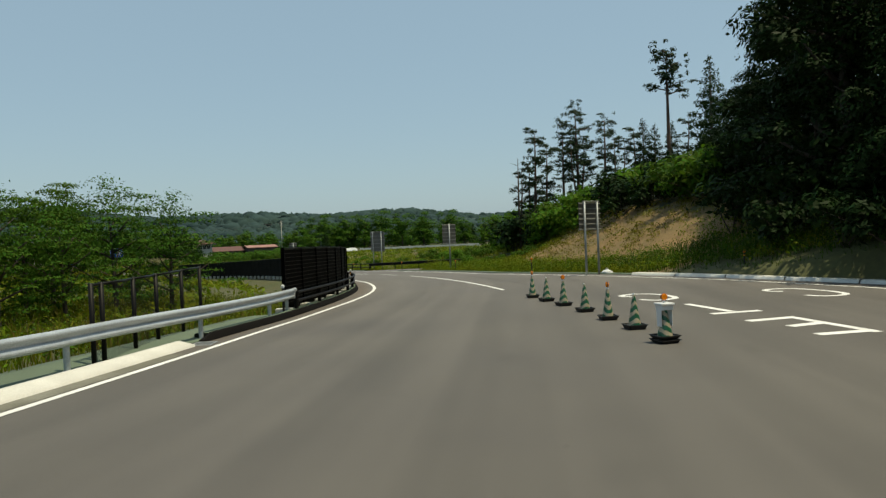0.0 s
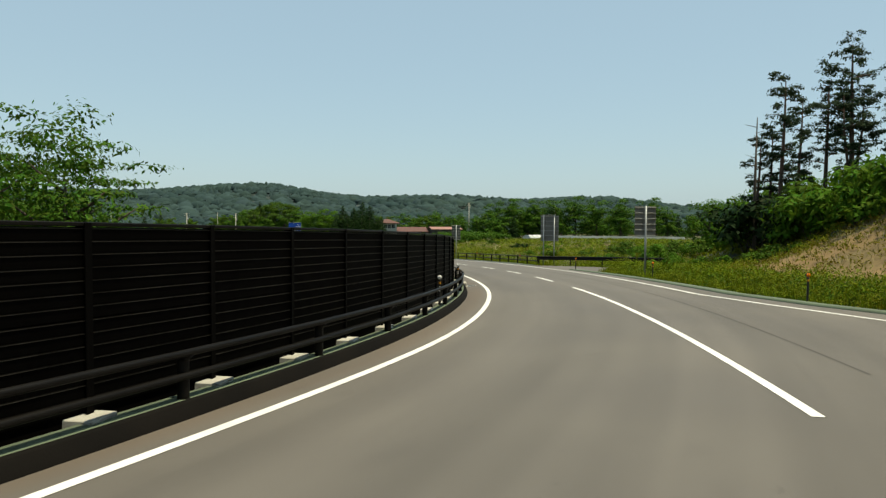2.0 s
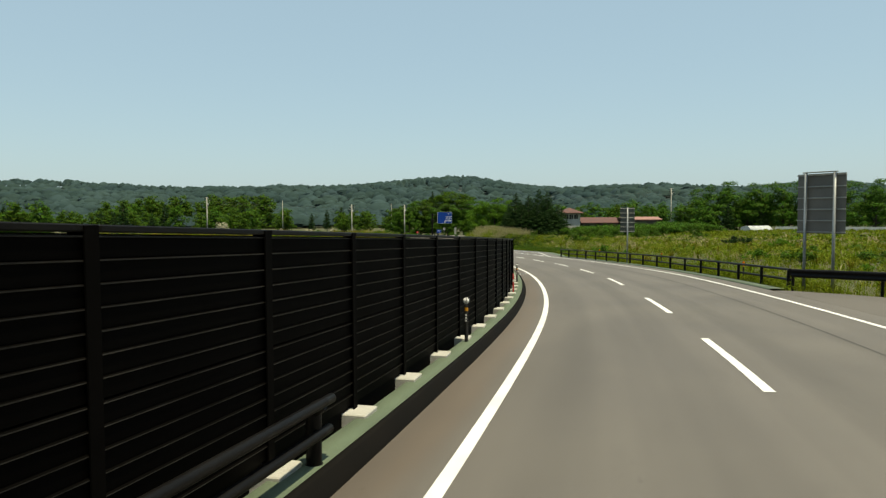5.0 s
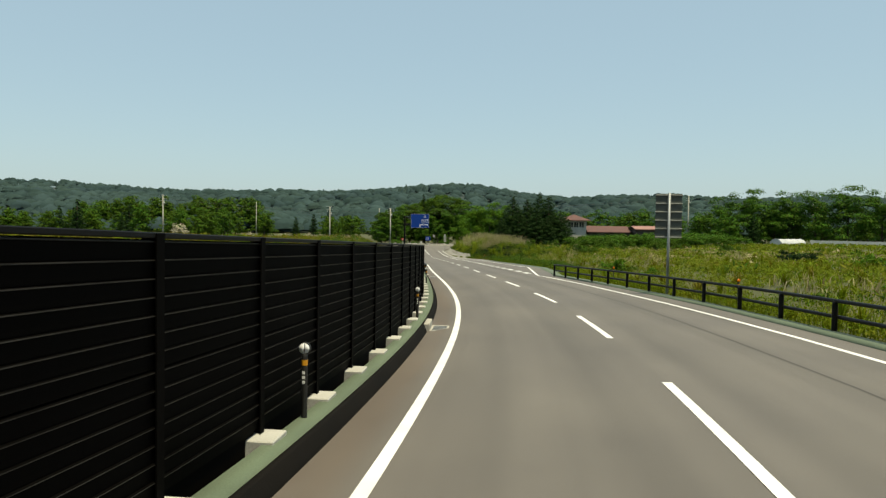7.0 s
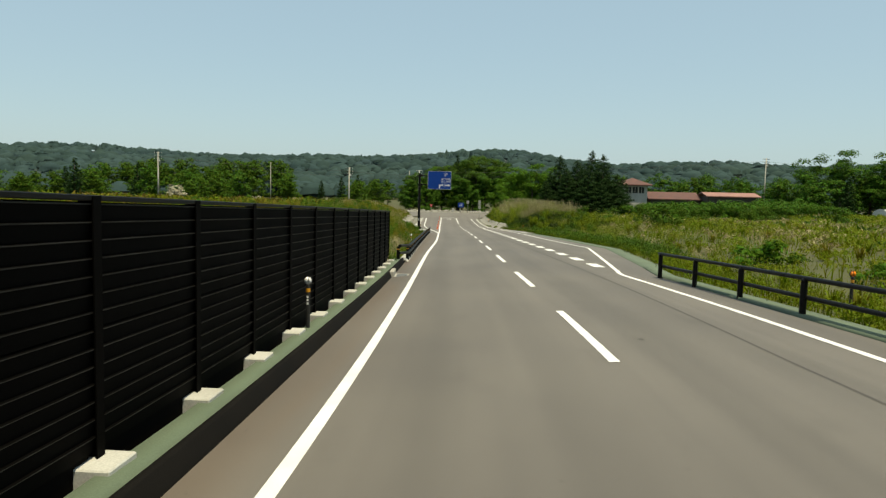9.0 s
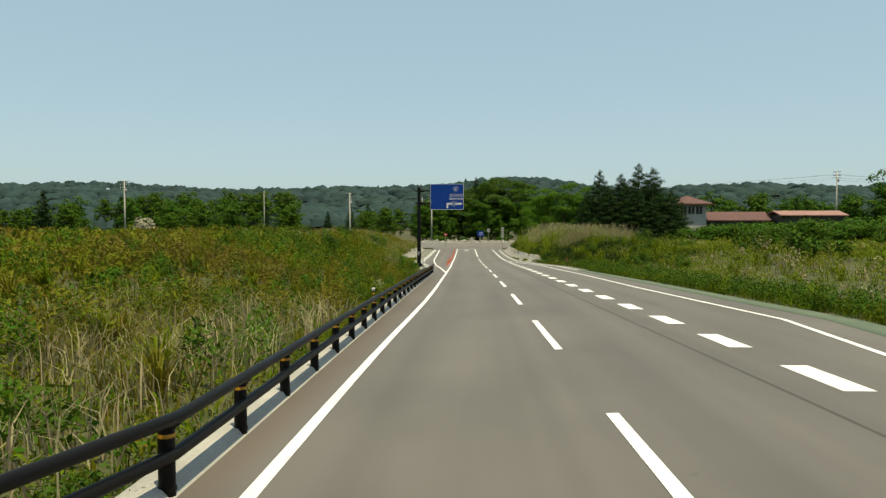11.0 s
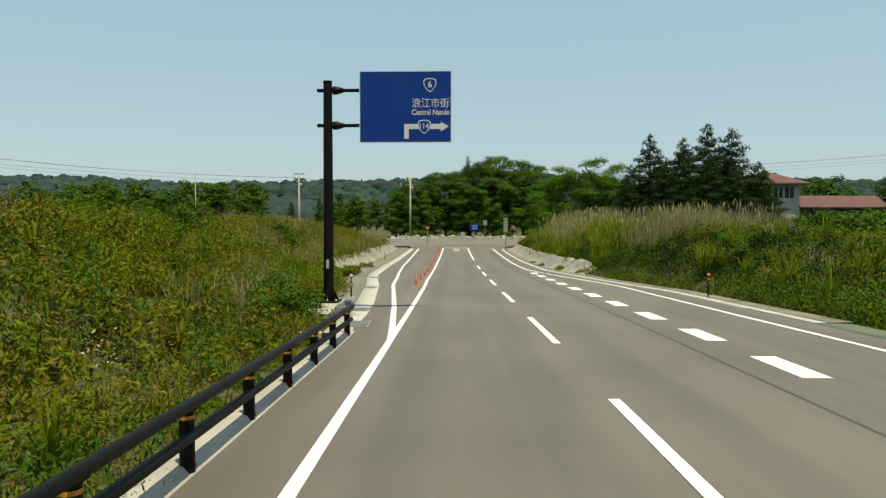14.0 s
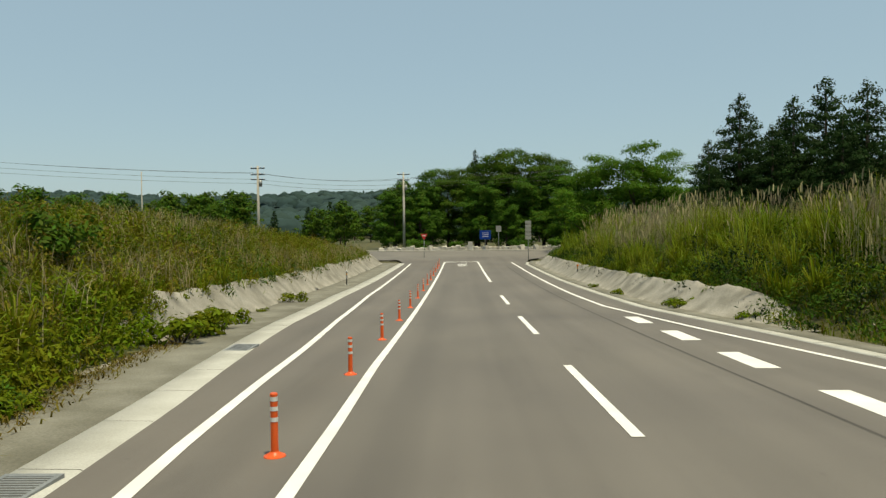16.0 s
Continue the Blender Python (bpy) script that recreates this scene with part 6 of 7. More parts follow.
plant(bush(2.0, 1.7, 64, LEAF_BROAD, "green shrub in the meadow", 600, 0.12), fs[1])
plant(bush(1.7, 1.4, 65, LEAF_DARK_SHADED, "dark green weeds in the meadow", 600, 0.12), fs[2])
plant(bush(2.6, 2.6, 66, LEAF_BROAD, "larger green shrub standing in the meadow", 1500, 0.11), [(22.5, 98, 1.0), (26, 118, 0.9), (40, 120, 0.8), (-2.85, 114.2, 0.5), (-3.6, 116.0, 0.45), (-7.5, 104, 0.5), (-9.5, 122, 0.55), (-8.0, 133, 0.62), (-9.5, 139, 0.7), (-11, 128, 0.7), (-13, 118, 0.6), (16, 112, 0.55), (19, 122, 0.6), (14.5, 126, 0.5), (24, 108, 0.6), (30, 112, 0.75), (21, 133, 0.7), (33, 130, 0.8), (27, 141, 0.8), (38, 140, 0.9), (44, 128, 0.8), (50, 138, 1.0), (56, 128, 0.9), (17, 104, 0.45), (13.5, 98, 0.4)])
plant(bush(0.9, 0.7, 67, GRASS_LUSH, "small weed tuft at the concrete bank", 380, 0.06), [(p.x, p.y, k) for s, lat, k in ((214, -6.75, 1.2), (215.2, -6.85, 1.2), (216.4, -7.0, 1.1), (217.6, -7.1, 0.9), (212.8, -6.6, 1.2), (226.5, -7.3, 0.9), (222, -7.3, 0.4), (221.5, 7.75, 0.8), (222.3, 7.7, 0.7), (229, 7.2, 0.6), (234, 7.1, 0.5), (217.2, 8.3, 0.6), (204, 9.7, 0.4), (206.0, -5.9, 0.5), (199.6, -4.6, 0.3)) for p in [at(s, lat)]])
# trees round the house, at the field's far edge and along the junction
mid = [[], [], [], []]
for _ in range(250):
    a, r = hr.uniform(-0.75, 1.2), hr.uniform(196, 330)
    x, y = r * math.sin(a), 20 + r * math.cos(a)
    if -18 < x < 34 and y < 262 or (28 < x < 76 and 150 < y < 200) or (y < 224 and abs(x) < 30) or (84 < x < 150 and y < 196) or (-64 < x < -15 and y < 252):
        continue
    mid[hr.choice(3, p=(0.55, 0.3, 0.15) if x > 0 else (0.12, 0.68, 0.2))].append((x, y, hr.uniform(0.62, 1.0) if x < 0 else hr.uniform(0.7, 1.1)))
for x, y, k in ((95, 218, 1.0), (102, 215, 1.15), (112, 210, 1.1), (118, 207, 1.1), (125, 203, 1.2), (132, 198, 1.1), (138, 190, 1.1), (108, 212, 0.9), (146, 180, 1.1)):
    mid[3].append((x, y, k * 1.25))
for k in range(20):
    mid[1].append((-178 + 4.6 * k + hr.uniform(-2, 2), 402 + hr.uniform(-14, 14), hr.uniform(1.35, 1.9)))
plant(broad_tree(11, 5.2, 75, LEAF_MID, "tall green broadleaf tree by the greenhouse", 6500, 0.18, low=0.06), mid[3])
plant(broad_tree(11, 5.2, 71, LEAF_MID, "green broadleaf tree at the field's far edge", 2300, 0.30, low=0.06), mid[0])
plant(broad_tree(9, 4.8, 72, LEAF_BROAD, "dark green broadleaf tree at the field's far edge", 2300, 0.30, low=0.06), mid[1])
plant(conifer(12, 2.8, 73, LEAF_CONIFER, "dark conifer at the field's far edge", 1700, 0.27), mid[2])
plant(bush(4.5, 3.0, 74, LEAF_MID, "green shrub along the junction and the house", 2200, 0.15), [(-6, 219, 0.6), (-1, 219, 0.5), (8, 219.5, 0.5), (13, 219, 0.6), (43.5, 181, 0.75), (47, 182.5, 0.85), (51, 183, 0.8), (56, 180, 0.9), (60, 181, 0.85), (65, 180, 0.9), (38.5, 174.5, 1.0), (42, 172, 1.15), (46, 171, 1.25), (50, 172.5, 1.3), (54.5, 171, 1.2), (59, 172, 1.3), (63.5, 171, 1.2), (67, 173, 1.3), (71.5, 172, 1.1), (48, 166, 1.0), (57, 165, 1.1), (66, 166, 1.0), (71, 181, 1.0), (76, 184, 1.0), (82, 190, 1.1), (88, 196, 1.0), (79, 200, 1.2), (54, 176, 0.7), (68, 174, 0.7), (84, 182, 0.8)])
plant(broad_tree(6.5, 4.0, 75, FLOWER, "small tree covered in cream blossom", 1100, 0.30, low=0.15), [(-62, 188, 0.62), (-40, 214, 0.5), (-48, 205, 0.55), (-33, 218, 0.4)])

# distant woods on the ridges: rounded crowns joined, far too many to count
rng = np.random.RandomState(77)
N = 9500
az, rr = rng.uniform(-0.95, 1.5, N), 345 + 790 * rng.rand(N) ** 1.1
x, y = rr * np.sin(az), 60 + rr * np.cos(az)
z = ground_z(x, y)
hh = rng.uniform(6.0, 11.5, N) * (0.8 + 0.35 * waves(x, y, 0.06, 17))
ww = hh * rng.uniform(0.75, 1.1, N)
point = (waves(x, y, 0.02, 18) + 0.4 * rng.normal(size=N)) > 0.35
ww = np.where(point, ww * 0.45, ww)
M = 6
prof = [(1.0, 0.30), (0.84, 0.66), (0.46, 0.88)]
rings = []
for q, zq in prof:
    a = 2 * np.pi * (np.arange(M)[None] + rng.rand(N, 1)) / M
    k = np.where(point[:, None], 1.15 - 0.75 * zq, 1.0) * (0.84 + 0.32 * rng.rand(N, M)) * q * ww[:, None]
    rings.append(np.stack([x[:, None] + k * np.cos(a), y[:, None] + k * np.sin(a), z[:, None] + hh[:, None] * (zq + 0.06 * rng.normal(size=(N, M)) * (zq > 0)) - 0.5], 2))
tops = np.stack([x, y, z + hh * (0.94 + 0.1 * rng.rand(N))], 1)[:, None]
v = np.concatenate(rings + [tops], 1)
n = v.shape[1]
faces = []
for r in range(2):
    for j in range(M):
        a, b_, c, d = r * M + j, r * M + (j + 1) % M, (r + 1) * M + (j + 1) % M, (r + 1) * M + j
        faces += [(a, b_, c), (a, c, d)]
faces += [(2 * M + j, 2 * M + (j + 1) % M, 3 * M) for j in range(M)]
f = (np.array(faces)[None] + (np.arange(N) * n)[:, None, None]).reshape(-1, 3)
w_ob = solid("distant_woods", fast_mesh("distant_woods", v.reshape(-1, 3), f, 3, LEAF_FAR), "dark green mixed woods on the distant ridges, haze in the colour", "woods", kind="stuff")
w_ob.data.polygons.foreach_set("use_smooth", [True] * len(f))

# ---------------------------------------------------------------- grass


def blades(name, x, y, h, w, material, label, seed, lean=0.35, dz=0.0):
    """Grass: blades that stand on the ground, lean and bend over, joined."""
    rng = np.random.RandomState(seed)
    n = len(x)
    z = ground_z(x, y) + dz
    a, b = rng.uniform(0, 6.283, n), rng.uniform(0, 6.283, n)
    l = h * lean * rng.rand(n)
    p = np.stack([x, y, z - 0.05], 1)
    o = np.stack([np.cos(a) * w, np.sin(a) * w, 0 * w], 1)
    m = p + np.stack([np.cos(b) * l * 0.4, np.sin(b) * l * 0.4, h * 0.62], 1)
    t = p + np.stack([np.cos(b) * l * 1.5, np.sin(b) * l * 1.5, h * (1 - 0.25 * lean)], 1)
    v = np.stack([p - o, p + o, m + o * 0.8, m - o * 0.8, t], 1).reshape(-1, 3)
    k = np.arange(n)[:, None] * 5
    f = np.concatenate([np.concatenate([k, k + 1, k + 2], 1), np.concatenate([k, k + 2, k + 3], 1), np.concatenate([k + 3, k + 2, k + 4], 1)])
    return solid(name, fast_mesh(name, v, f, 3, material), label, "grass", kind="stuff")


def strip(n, s0, s1, near, far, seed, power=1.7, side="r"):
    """Random places beside the road, thinning out with distance."""
    rng = np.random.RandomState(seed)
    s = rng.uniform(s0, s1, n)
    d = near + (far - near) * rng.rand(n) ** power
    lat = pave_r(s) + d if side == "r" else pave_l(s) - d
    # keep the concrete aprons and banks clear
    if side == "l":
        clear = np.where(s < 186, 0.45, np.where(s < 193, 0.75,  1.85 + 0.6 * smooth(203, 210, s) + 0.7 * smooth(212, 215.5, s)))
    else:
        clear = np.where(s < 186, 0.6 + 0.45 * smooth(131, 135, s) + np.interp(s, [66, 69, 75, 78, 82.5], [0, 2.2, 5.0, 4.0, 0]), 1.15 + 0.85 * smooth(215.5, 219.5, s))
    p = road_at(s, lat)
    keep = ((p[:, 1] < 200) | (p[:, 1] > 217.5)) & (d > clear)
    return p[keep, 0], p[keep, 1], d[keep], s[keep]


def tufted(x, y, k, spread, rng):
    """Each place becomes a tuft of k."""
    x, y = np.repeat(x, k), np.repeat(y, k)
    return x + rng.normal(size=len(x)) * spread, y + rng.normal(size=len(y)) * spread


def clumps(name, x, y, r, h, size, material, label, seed, k=30, stretch=1.5):
    """Leafy clumps: small leaf faces over uneven mounds, joined."""
    rng = np.random.RandomState(seed)
    z = ground_z(x, y)
    n = len(x) * k
    a, q = rng.uniform(0, 6.283, n), rng.rand(n) ** 0.6
    rr, hh = np.repeat(r, k), np.repeat(h, k)
    up = np.sqrt(np.clip(1 - (q * 0.95) ** 2, 0, 1))
    depth = 0.35 + 0.7 * rng.rand(n) ** 0.7
    c = np.repeat(np.stack([x, y, z], 1), k, 0) + np.stack([rr * q * np.cos(a), rr * q * np.sin(a), hh * up * depth], 1)
    nrm = np.stack([q * np.cos(a), q * np.sin(a), up], 1) * 0.8 + rng.normal(size=(n, 3)) * 0.45
    nrm /= np.linalg.norm(nrm, axis=1)[:, None]
    t = np.stack([0.5 * np.cos(a), 0.5 * np.sin(a), np.full(n, 0.9)], 1) + rng.normal(size=(n, 3)) * 0.45
    t -= nrm * (t * nrm).sum(1)[:, None]
    t /= np.linalg.norm(t, axis=1)[:, None] + 1e-9
    b = np.cross(nrm, t)
    s = (np.repeat(size, k) * rng.uniform(0.55, 1.35, n))[:, None]
    v = np.stack([c - t * s * stretch, c - b * s * 0.5, c + t * s * stretch, c + b * s * 0.5], 1).reshape(-1, 3)
    return solid(name, fast_mesh(name, v, np.arange(n * 4).reshape(-1, 4), 4, material), label, "weeds", kind="stuff")


rg = np.random.RandomState(99)
for side, s0, s1, far, n, nm in (("r", 60, 268, 60, 7600, "meadow_grass_right"), ("l", 136, 268, 50, 7600, "meadow_grass_left")):
    x, y, d, s = strip(n, s0, s1, 0.5, far, 100 + n, 2.0, side)
    g = 1.0 + 0.6 * waves(x, y, 0.35, 12)
    k = 6
    xx, yy = tufted(x, y, k, 0.16, rg)
    h = np.repeat(np.clip(g, 0.35, 1.7) * (0.32 + 0.34 * smooth(0.5, 5, d)), k) * rg.uniform(0.5, 1.2, len(xx))
    w = np.repeat(0.009 + 0.0012 * d, k)
    pick = np.repeat(waves(x, y, 0.22, 31) + 0.35 * rg.normal(size=len(x)), k)
    if side == "l":
        near_sign = np.repeat(smooth(164, 172, s) * (1 - smooth(196, 206, s)) * (1 - smooth(10, 18, d)), k)
        pick = np.where(near_sign > 0.3, np.clip(pick - 0.45 * near_sign, -0.39, None), pick)
    a = pick > 0.0
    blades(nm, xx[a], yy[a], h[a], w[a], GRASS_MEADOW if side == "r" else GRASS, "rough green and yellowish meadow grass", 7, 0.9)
    b = (pick <= 0.0) & (pick > -0.40)
    blades(nm + "_lush", xx[b], yy[b], h[b] * 1.1, w[b] * 1.3, GRASS_LUSH, "lush dark green weeds and grass", 8, 0.9)
    c = (pick <= -0.40) & ((side == "l") | (np.repeat(s, k) > 140))
    blades(nm + "_dry", xx[c], yy[c], h[c] * 1.1, w[c] * 0.8, GRASS_DRY if side == "r" else GRASS_BROWN, "dry pale brown grass in the meadow", 9, 0.8)
# leafy clumps: a dense near band and a wide far band on each side
for side, s0, s1, n0, n1, n2, nm in (("r", 60, 268, 700, 2200, 3400, "meadow_weeds_right"), ("l", 134, 268, 1900, 2600, 3400, "meadow_weeds_left")):
    for near, far, n, kk, sz, tag in ((0.4, 6, n0, 110, 0.030, "_verge"), (5, 17, n1, 54, 0.046, "_near"), (12, 64, n2, 22, 0.10, "")):
        x, y, d, s = strip(n, s0, s1, near, far, 300 + n + kk, 1.25, side)
        pick = 0.8 * waves(x, y, 0.28, 21) + 0.9 * waves(x, y, 1.5, 22) + 0.14 * rg.normal(size=len(x))
        big = np.clip(1 + 0.8 * waves(x, y, 0.6, 5) + 1.3 * waves(x, y, 2.3, 6), 0.3, 2.3)
        r = rg.uniform(0.2, 0.55, len(x)) * (0.85 + 0.055 * np.minimum(d, 25)) * big
        h = np.minimum(rg.uniform(0.25, 0.95, len(x)) * (0.5 + 0.7 * smooth(0.5, 4, d)) * big, 1.5)
        if side == "r":
            h = h * (0.5 + 0.5 * smooth(120, 190, s) * (1 - smooth(12, 20, d)))
            pick = np.minimum(pick + 0.25 * (1 - smooth(150, 195, s)), np.where(s < 140, 0.6, 9))
        else:
            pick = pick + 0.10 + 0.10 * smooth(4, 9, d) - 0.62 * smooth(162, 176, s) * (1 - smooth(190, 200, s)) * (1 - smooth(10, 18, d)) - 0.3 * (1 - smooth(1.5, 4, d))
        size = sz * (1 + 0.05 * np.maximum(d - (4 if near < 12 else 8), 0)) * rg.uniform(0.65, 1.3, len(x))
        for lo, hi, m, lab, sd in ((0.62, 9, GRASS_DRY, "dry straw-coloured weeds", 69), (0.08, 0.62, GRASS, "yellowish green leafy weeds", 70), (-0.3, 0.08, GRASS_LUSH, "green leafy weeds", 71), (-9, -0.3, LEAF_BROAD, "darker green bushy weeds", 72)):
            q = (pick > lo) & (pick <= hi)
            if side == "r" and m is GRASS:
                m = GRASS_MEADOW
            if side == "l" and m is GRASS_DRY:
                m, lab = GRASS_BROWN, "dry brown weeds"
            clumps(nm + tag, x[q], y[q], r[q], h[q], size[q], m, lab, sd, kk)
x, y, d, s = strip(900, 140, 196, 1.1, 3.4, 361, 1.0, "r")
clumps("verge_bushes_right", x, y, rg.uniform(0.3, 0.6, len(x)), rg.uniform(0.4, 0.95, len(x)), np.full(len(x), 0.045), LEAF_BROAD, "dark green bushy weeds along the verge", 86, 40)
x, y, d, s = strip(5200, 78, 240, 3, 58, 362, 1.0, "r")
q = waves(x, y, 0.16, 63) + 0.12 * rg.normal(size=len(x)) > 0.30 - 0.22 * smooth(140, 175, s)
xx, yy = tufted(x[q], y[q], 9, 0.35, rg)
blades("dry_patches_right", xx, yy, rg.uniform(0.4, 0.95, len(xx)), np.full(len(xx), 0.026), GRASS_DRY, "patches of tan dry grass in the meadow", 87, 0.7)
x, y, d, s = strip(2200, 136, 212, 1.2, 34, 363, 1.0, "l")
q = waves(x, y, 0.3, 64) + 0.08 * rg.normal(size=len(x)) > 0.3 + 0.5 * smooth(166, 174, s)
xx, yy = tufted(x[q], y[q], 7, 0.3, rg)
blades("dry_patches_left", xx, yy, rg.uniform(0.5, 1.25, len(xx)), np.full(len(xx), 0.016), GRASS_BROWN, "patches of brown dry stalks in the meadow", 88, 0.6)
x, y, d, s = strip(420, 133, 154, 0.9, 7, 376, 1.0, "l")
xx, yy = tufted(x, y, 7, 0.25, rg)
blades("dry_grass_barrier_end", xx, yy, rg.uniform(0.5, 1.15, len(xx)), np.full(len(xx), 0.012), GRASS_DRY, "tall straw-coloured grass where the barrier ends", 99, 0.6)
x, y, d, s = strip(2400, 138, 200, 0.6, 20, 377, 1.1, "l")
q = waves(x, y, 0.8, 73) + 0.2 * rg.normal(size=len(x)) > 0
for w_, mt, lab in ((q, GRASS, "low yellowish weeds filling the gaps"), (~q, GRASS_LUSH, "low green weeds filling the gaps")):
    clumps("low_weeds_left", x[w_], y[w_], rg.uniform(0.25, 0.5, w_.sum()), rg.uniform(0.15, 0.4, w_.sum()), np.full(w_.sum(), 0.045), mt, lab, 101, 18)
# taller leafy weeds standing out of the carpet on the left and over the banks
x, y, d, s = strip(260, 138, 200, 1.5, 22, 371, 1.2, "l")
q = rg.randint(3, size=len(x))
for k, mt, lab in ((0, LEAF_LIGHT, "light green leafy weeds standing tall"), (1, LEAF_BROAD, "green leafy weeds standing tall"), (2, GRASS, "yellowish leafy weeds standing tall")):
    w_ = q == k
    clumps("tall_weeds_left", x[w_], y[w_], rg.uniform(0.25, 0.6, w_.sum()), rg.uniform(0.7, 1.35, w_.sum()), np.full(w_.sum(), 0.05), mt, lab, 93 + k, 200)
# bushy growth over the banks by the junction, and the reeds on top
x, y, d, s = strip(2600, 176, 266, 1.4, 9, 350, 1.0, "l")
q = rg.rand(len(x)) < 0.5
r, h = rg.uniform(0.16, 0.42, len(x)), rg.uniform(0.45, 1.25, len(x)) * (0.5 + 0.5 * smooth(1.6, 3.5, d)) * (0.75 + 0.25 * smooth(208, 216, s))
clumps("bank_weeds_left", x[q], y[q], r[q], h[q], np.full(q.sum(), 0.052), GRASS_LUSH, "bushy green weeds over the bank", 73, 46)
clumps("bank_weeds_left", x[~q], y[~q], r[~q], h[~q] * 1.1, np.full((~q).sum(), 0.052), GRASS, "yellowish bushy weeds over the bank", 74, 46)
x, y, d, s = strip(2000, 186, 266, 1.2, 10, 351, 1.1, "r")
q = rg.rand(len(x)) < 0.6
r, h = rg.uniform(0.3, 0.7, len(x)), rg.uniform(0.5, 1.35, len(x)) * (0.4 + 0.75 * smooth(1.4, 4.5, d)) * (0.6 + 0.4 * smooth(208, 217, s))
clumps("bank_weeds_right", x[q], y[q], r[q], h[q], np.full(q.sum(), 0.05), LEAF_BROAD, "bushy green weeds over the bank", 75, 40)
# dense shadow low in the growth is put in as a darker leaf
clumps("bank_weeds_right", x[~q], y[~q], r[~q], h[~q] * 1.1, np.full((~q).sum(), 0.05), LEAF_DARK_SHADED, "bushy weeds over the bank, dense shade in their colour", 76, 40)
x, y, d, s = strip(1250, 186, 264, 2.0, 12, 48, 0.9, "r")
TALL_REEDS = (x, y, d, s)
x, y, d, s = strip(5200, 190, 262, 3.8, 13, 47, 0.8, "r")
q = (waves(x, y, 0.45, 61) > 0.0) & (s > 212.5)
xx, yy = tufted(x[q], y[q], 6, 0.22, rg)
hh = rg.uniform(1.2, 2.3, len(xx)) * np.repeat(0.85 + 0.25 * smooth(206, 214, s[q]), 6)
blades("dry_reeds_right", xx, yy, hh, np.full(len(xx), 0.010), GRASS_DRY, "tall pale dry reeds on the bank", 17, 0.25)
x, y, d, s = strip(2000, 186, 266, 3.0, 13, 49, 1.1, "l")
q = waves(x, y, 0.5, 62) > 0.05
xx, yy = tufted(x, y, 5, 0.2, rg)
q = np.repeat(q, 5)
blades("bank_grass_left", xx[~q], yy[~q], rg.uniform(0.5, 1.4, (~q).sum()), np.full((~q).sum(), 0.02), GRASS_LUSH, "thick green grass over the bank", 19, 0.7)
blades("dry_reeds_left", xx[q], yy[q], rg.uniform(0.8, 1.7, q.sum()), np.full(q.sum(), 0.012), GRASS_DRY, "pale dry reeds among the weeds", 20, 0.45)


def tussocks(name, x, y, length, w, material, label, seed, k=46):
    """Fountain-like tufts: long blades that arch out of one root, joined."""
    rng = np.random.RandomState(seed)
    n = len(x) * k
    root = np.repeat(np.stack([x, y, ground_z(x, y) - 0.05], 1), k, 0)
    a = rng.uniform(0, 6.283, n)
    out, up = np.stack([np.cos(a), np.sin(a), 0 * a], 1), np.array([0, 0, 1.0])
    L = (np.repeat(length, k) * rng.uniform(0.55, 1.1, n))[:, None]
    bend = rng.uniform(0.15, 0.75, n)[:, None]
    root = root + out * 0.12 * rng.rand(n)[:, None]
    p = [root, root + up * L * 0.45 + out * L * bend * 0.18, root + up * L * (0.85 - 0.2 * bend) + out * L * bend * 0.5, root + up * L * (1.0 - 0.5 * bend) + out * L * bend * 0.95]
    side = np.stack([-np.sin(a), np.cos(a), 0 * a], 1) * (w * rng.uniform(0.6, 1.3, n))[:, None]
    v = np.stack([p[0] - side * 0.6, p[0] + side * 0.6, p[1] - side, p[1] + side, p[2] - side * 0.8, p[2] + side * 0.8, p[3]], 1).reshape(-1, 3)
    i = np.arange(n)[:, None] * 7
    f = np.concatenate([np.concatenate([i + q for q in t], 1) for t in ((0, 1, 3), (0, 3, 2), (2, 3, 5), (2, 5, 4), (4, 5, 6))])
    return solid(name, fast_mesh(name, v, f, 3, material), label, "grass", kind="stuff")


for side, s0, s1, near, far, n, big, nm, sd in (("r", 188, 264, 2.2, 9, 130, 1.6, "bank_tussocks_right", 401), ("l", 190, 264, 3.0, 10, 110, 1.25, "bank_tussocks_left", 402), ("l", 136, 192, 1.2, 22, 130, 1.0, "meadow_tussocks_left", 403), ("r", 84, 188, 1.6, 30, 200, 1.0, "meadow_tussocks_right", 404)):
    x, y, d, s = strip(n, s0, s1, near, far, sd, 1.1, side)
    m_ = rg.rand(len(x)) < (1.1 if sd == 401 else 0.7)
    for w_, mt, lab in ((m_, GRASS_LUSH, "arching tufts of long green grass"), (~m_, GRASS, "arching tufts of yellowish grass")):
        if not w_.any():
            continue
        tussocks(nm, x[w_], y[w_], big * rg.uniform(0.6, 1.15, w_.sum()), 0.016 + 0.0004 * d[w_].mean(), mt, lab, sd)
x, y, d, s = TALL_REEDS
h = rg.uniform(1.1, 2.2, len(x)) * (0.5 + 0.5 * smooth(2, 5, d)) * np.clip(1 + 0.8 * waves(x, y, 0.7, 66), 0.5, 1.35) * (0.40 + 0.70 * smooth(209, 217, s) + 0.2 * smooth(222, 235, s))
q = waves(x, y, 0.5, 72) + 0.2 * rg.normal(size=len(x)) > 0
tussocks("tall_reeds_right", x[q], y[q], h[q], 0.015, GRASS_LUSH, "tall green arching reeds on the bank", 18, 30)
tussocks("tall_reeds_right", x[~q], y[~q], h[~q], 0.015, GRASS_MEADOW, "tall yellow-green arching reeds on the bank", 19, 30)
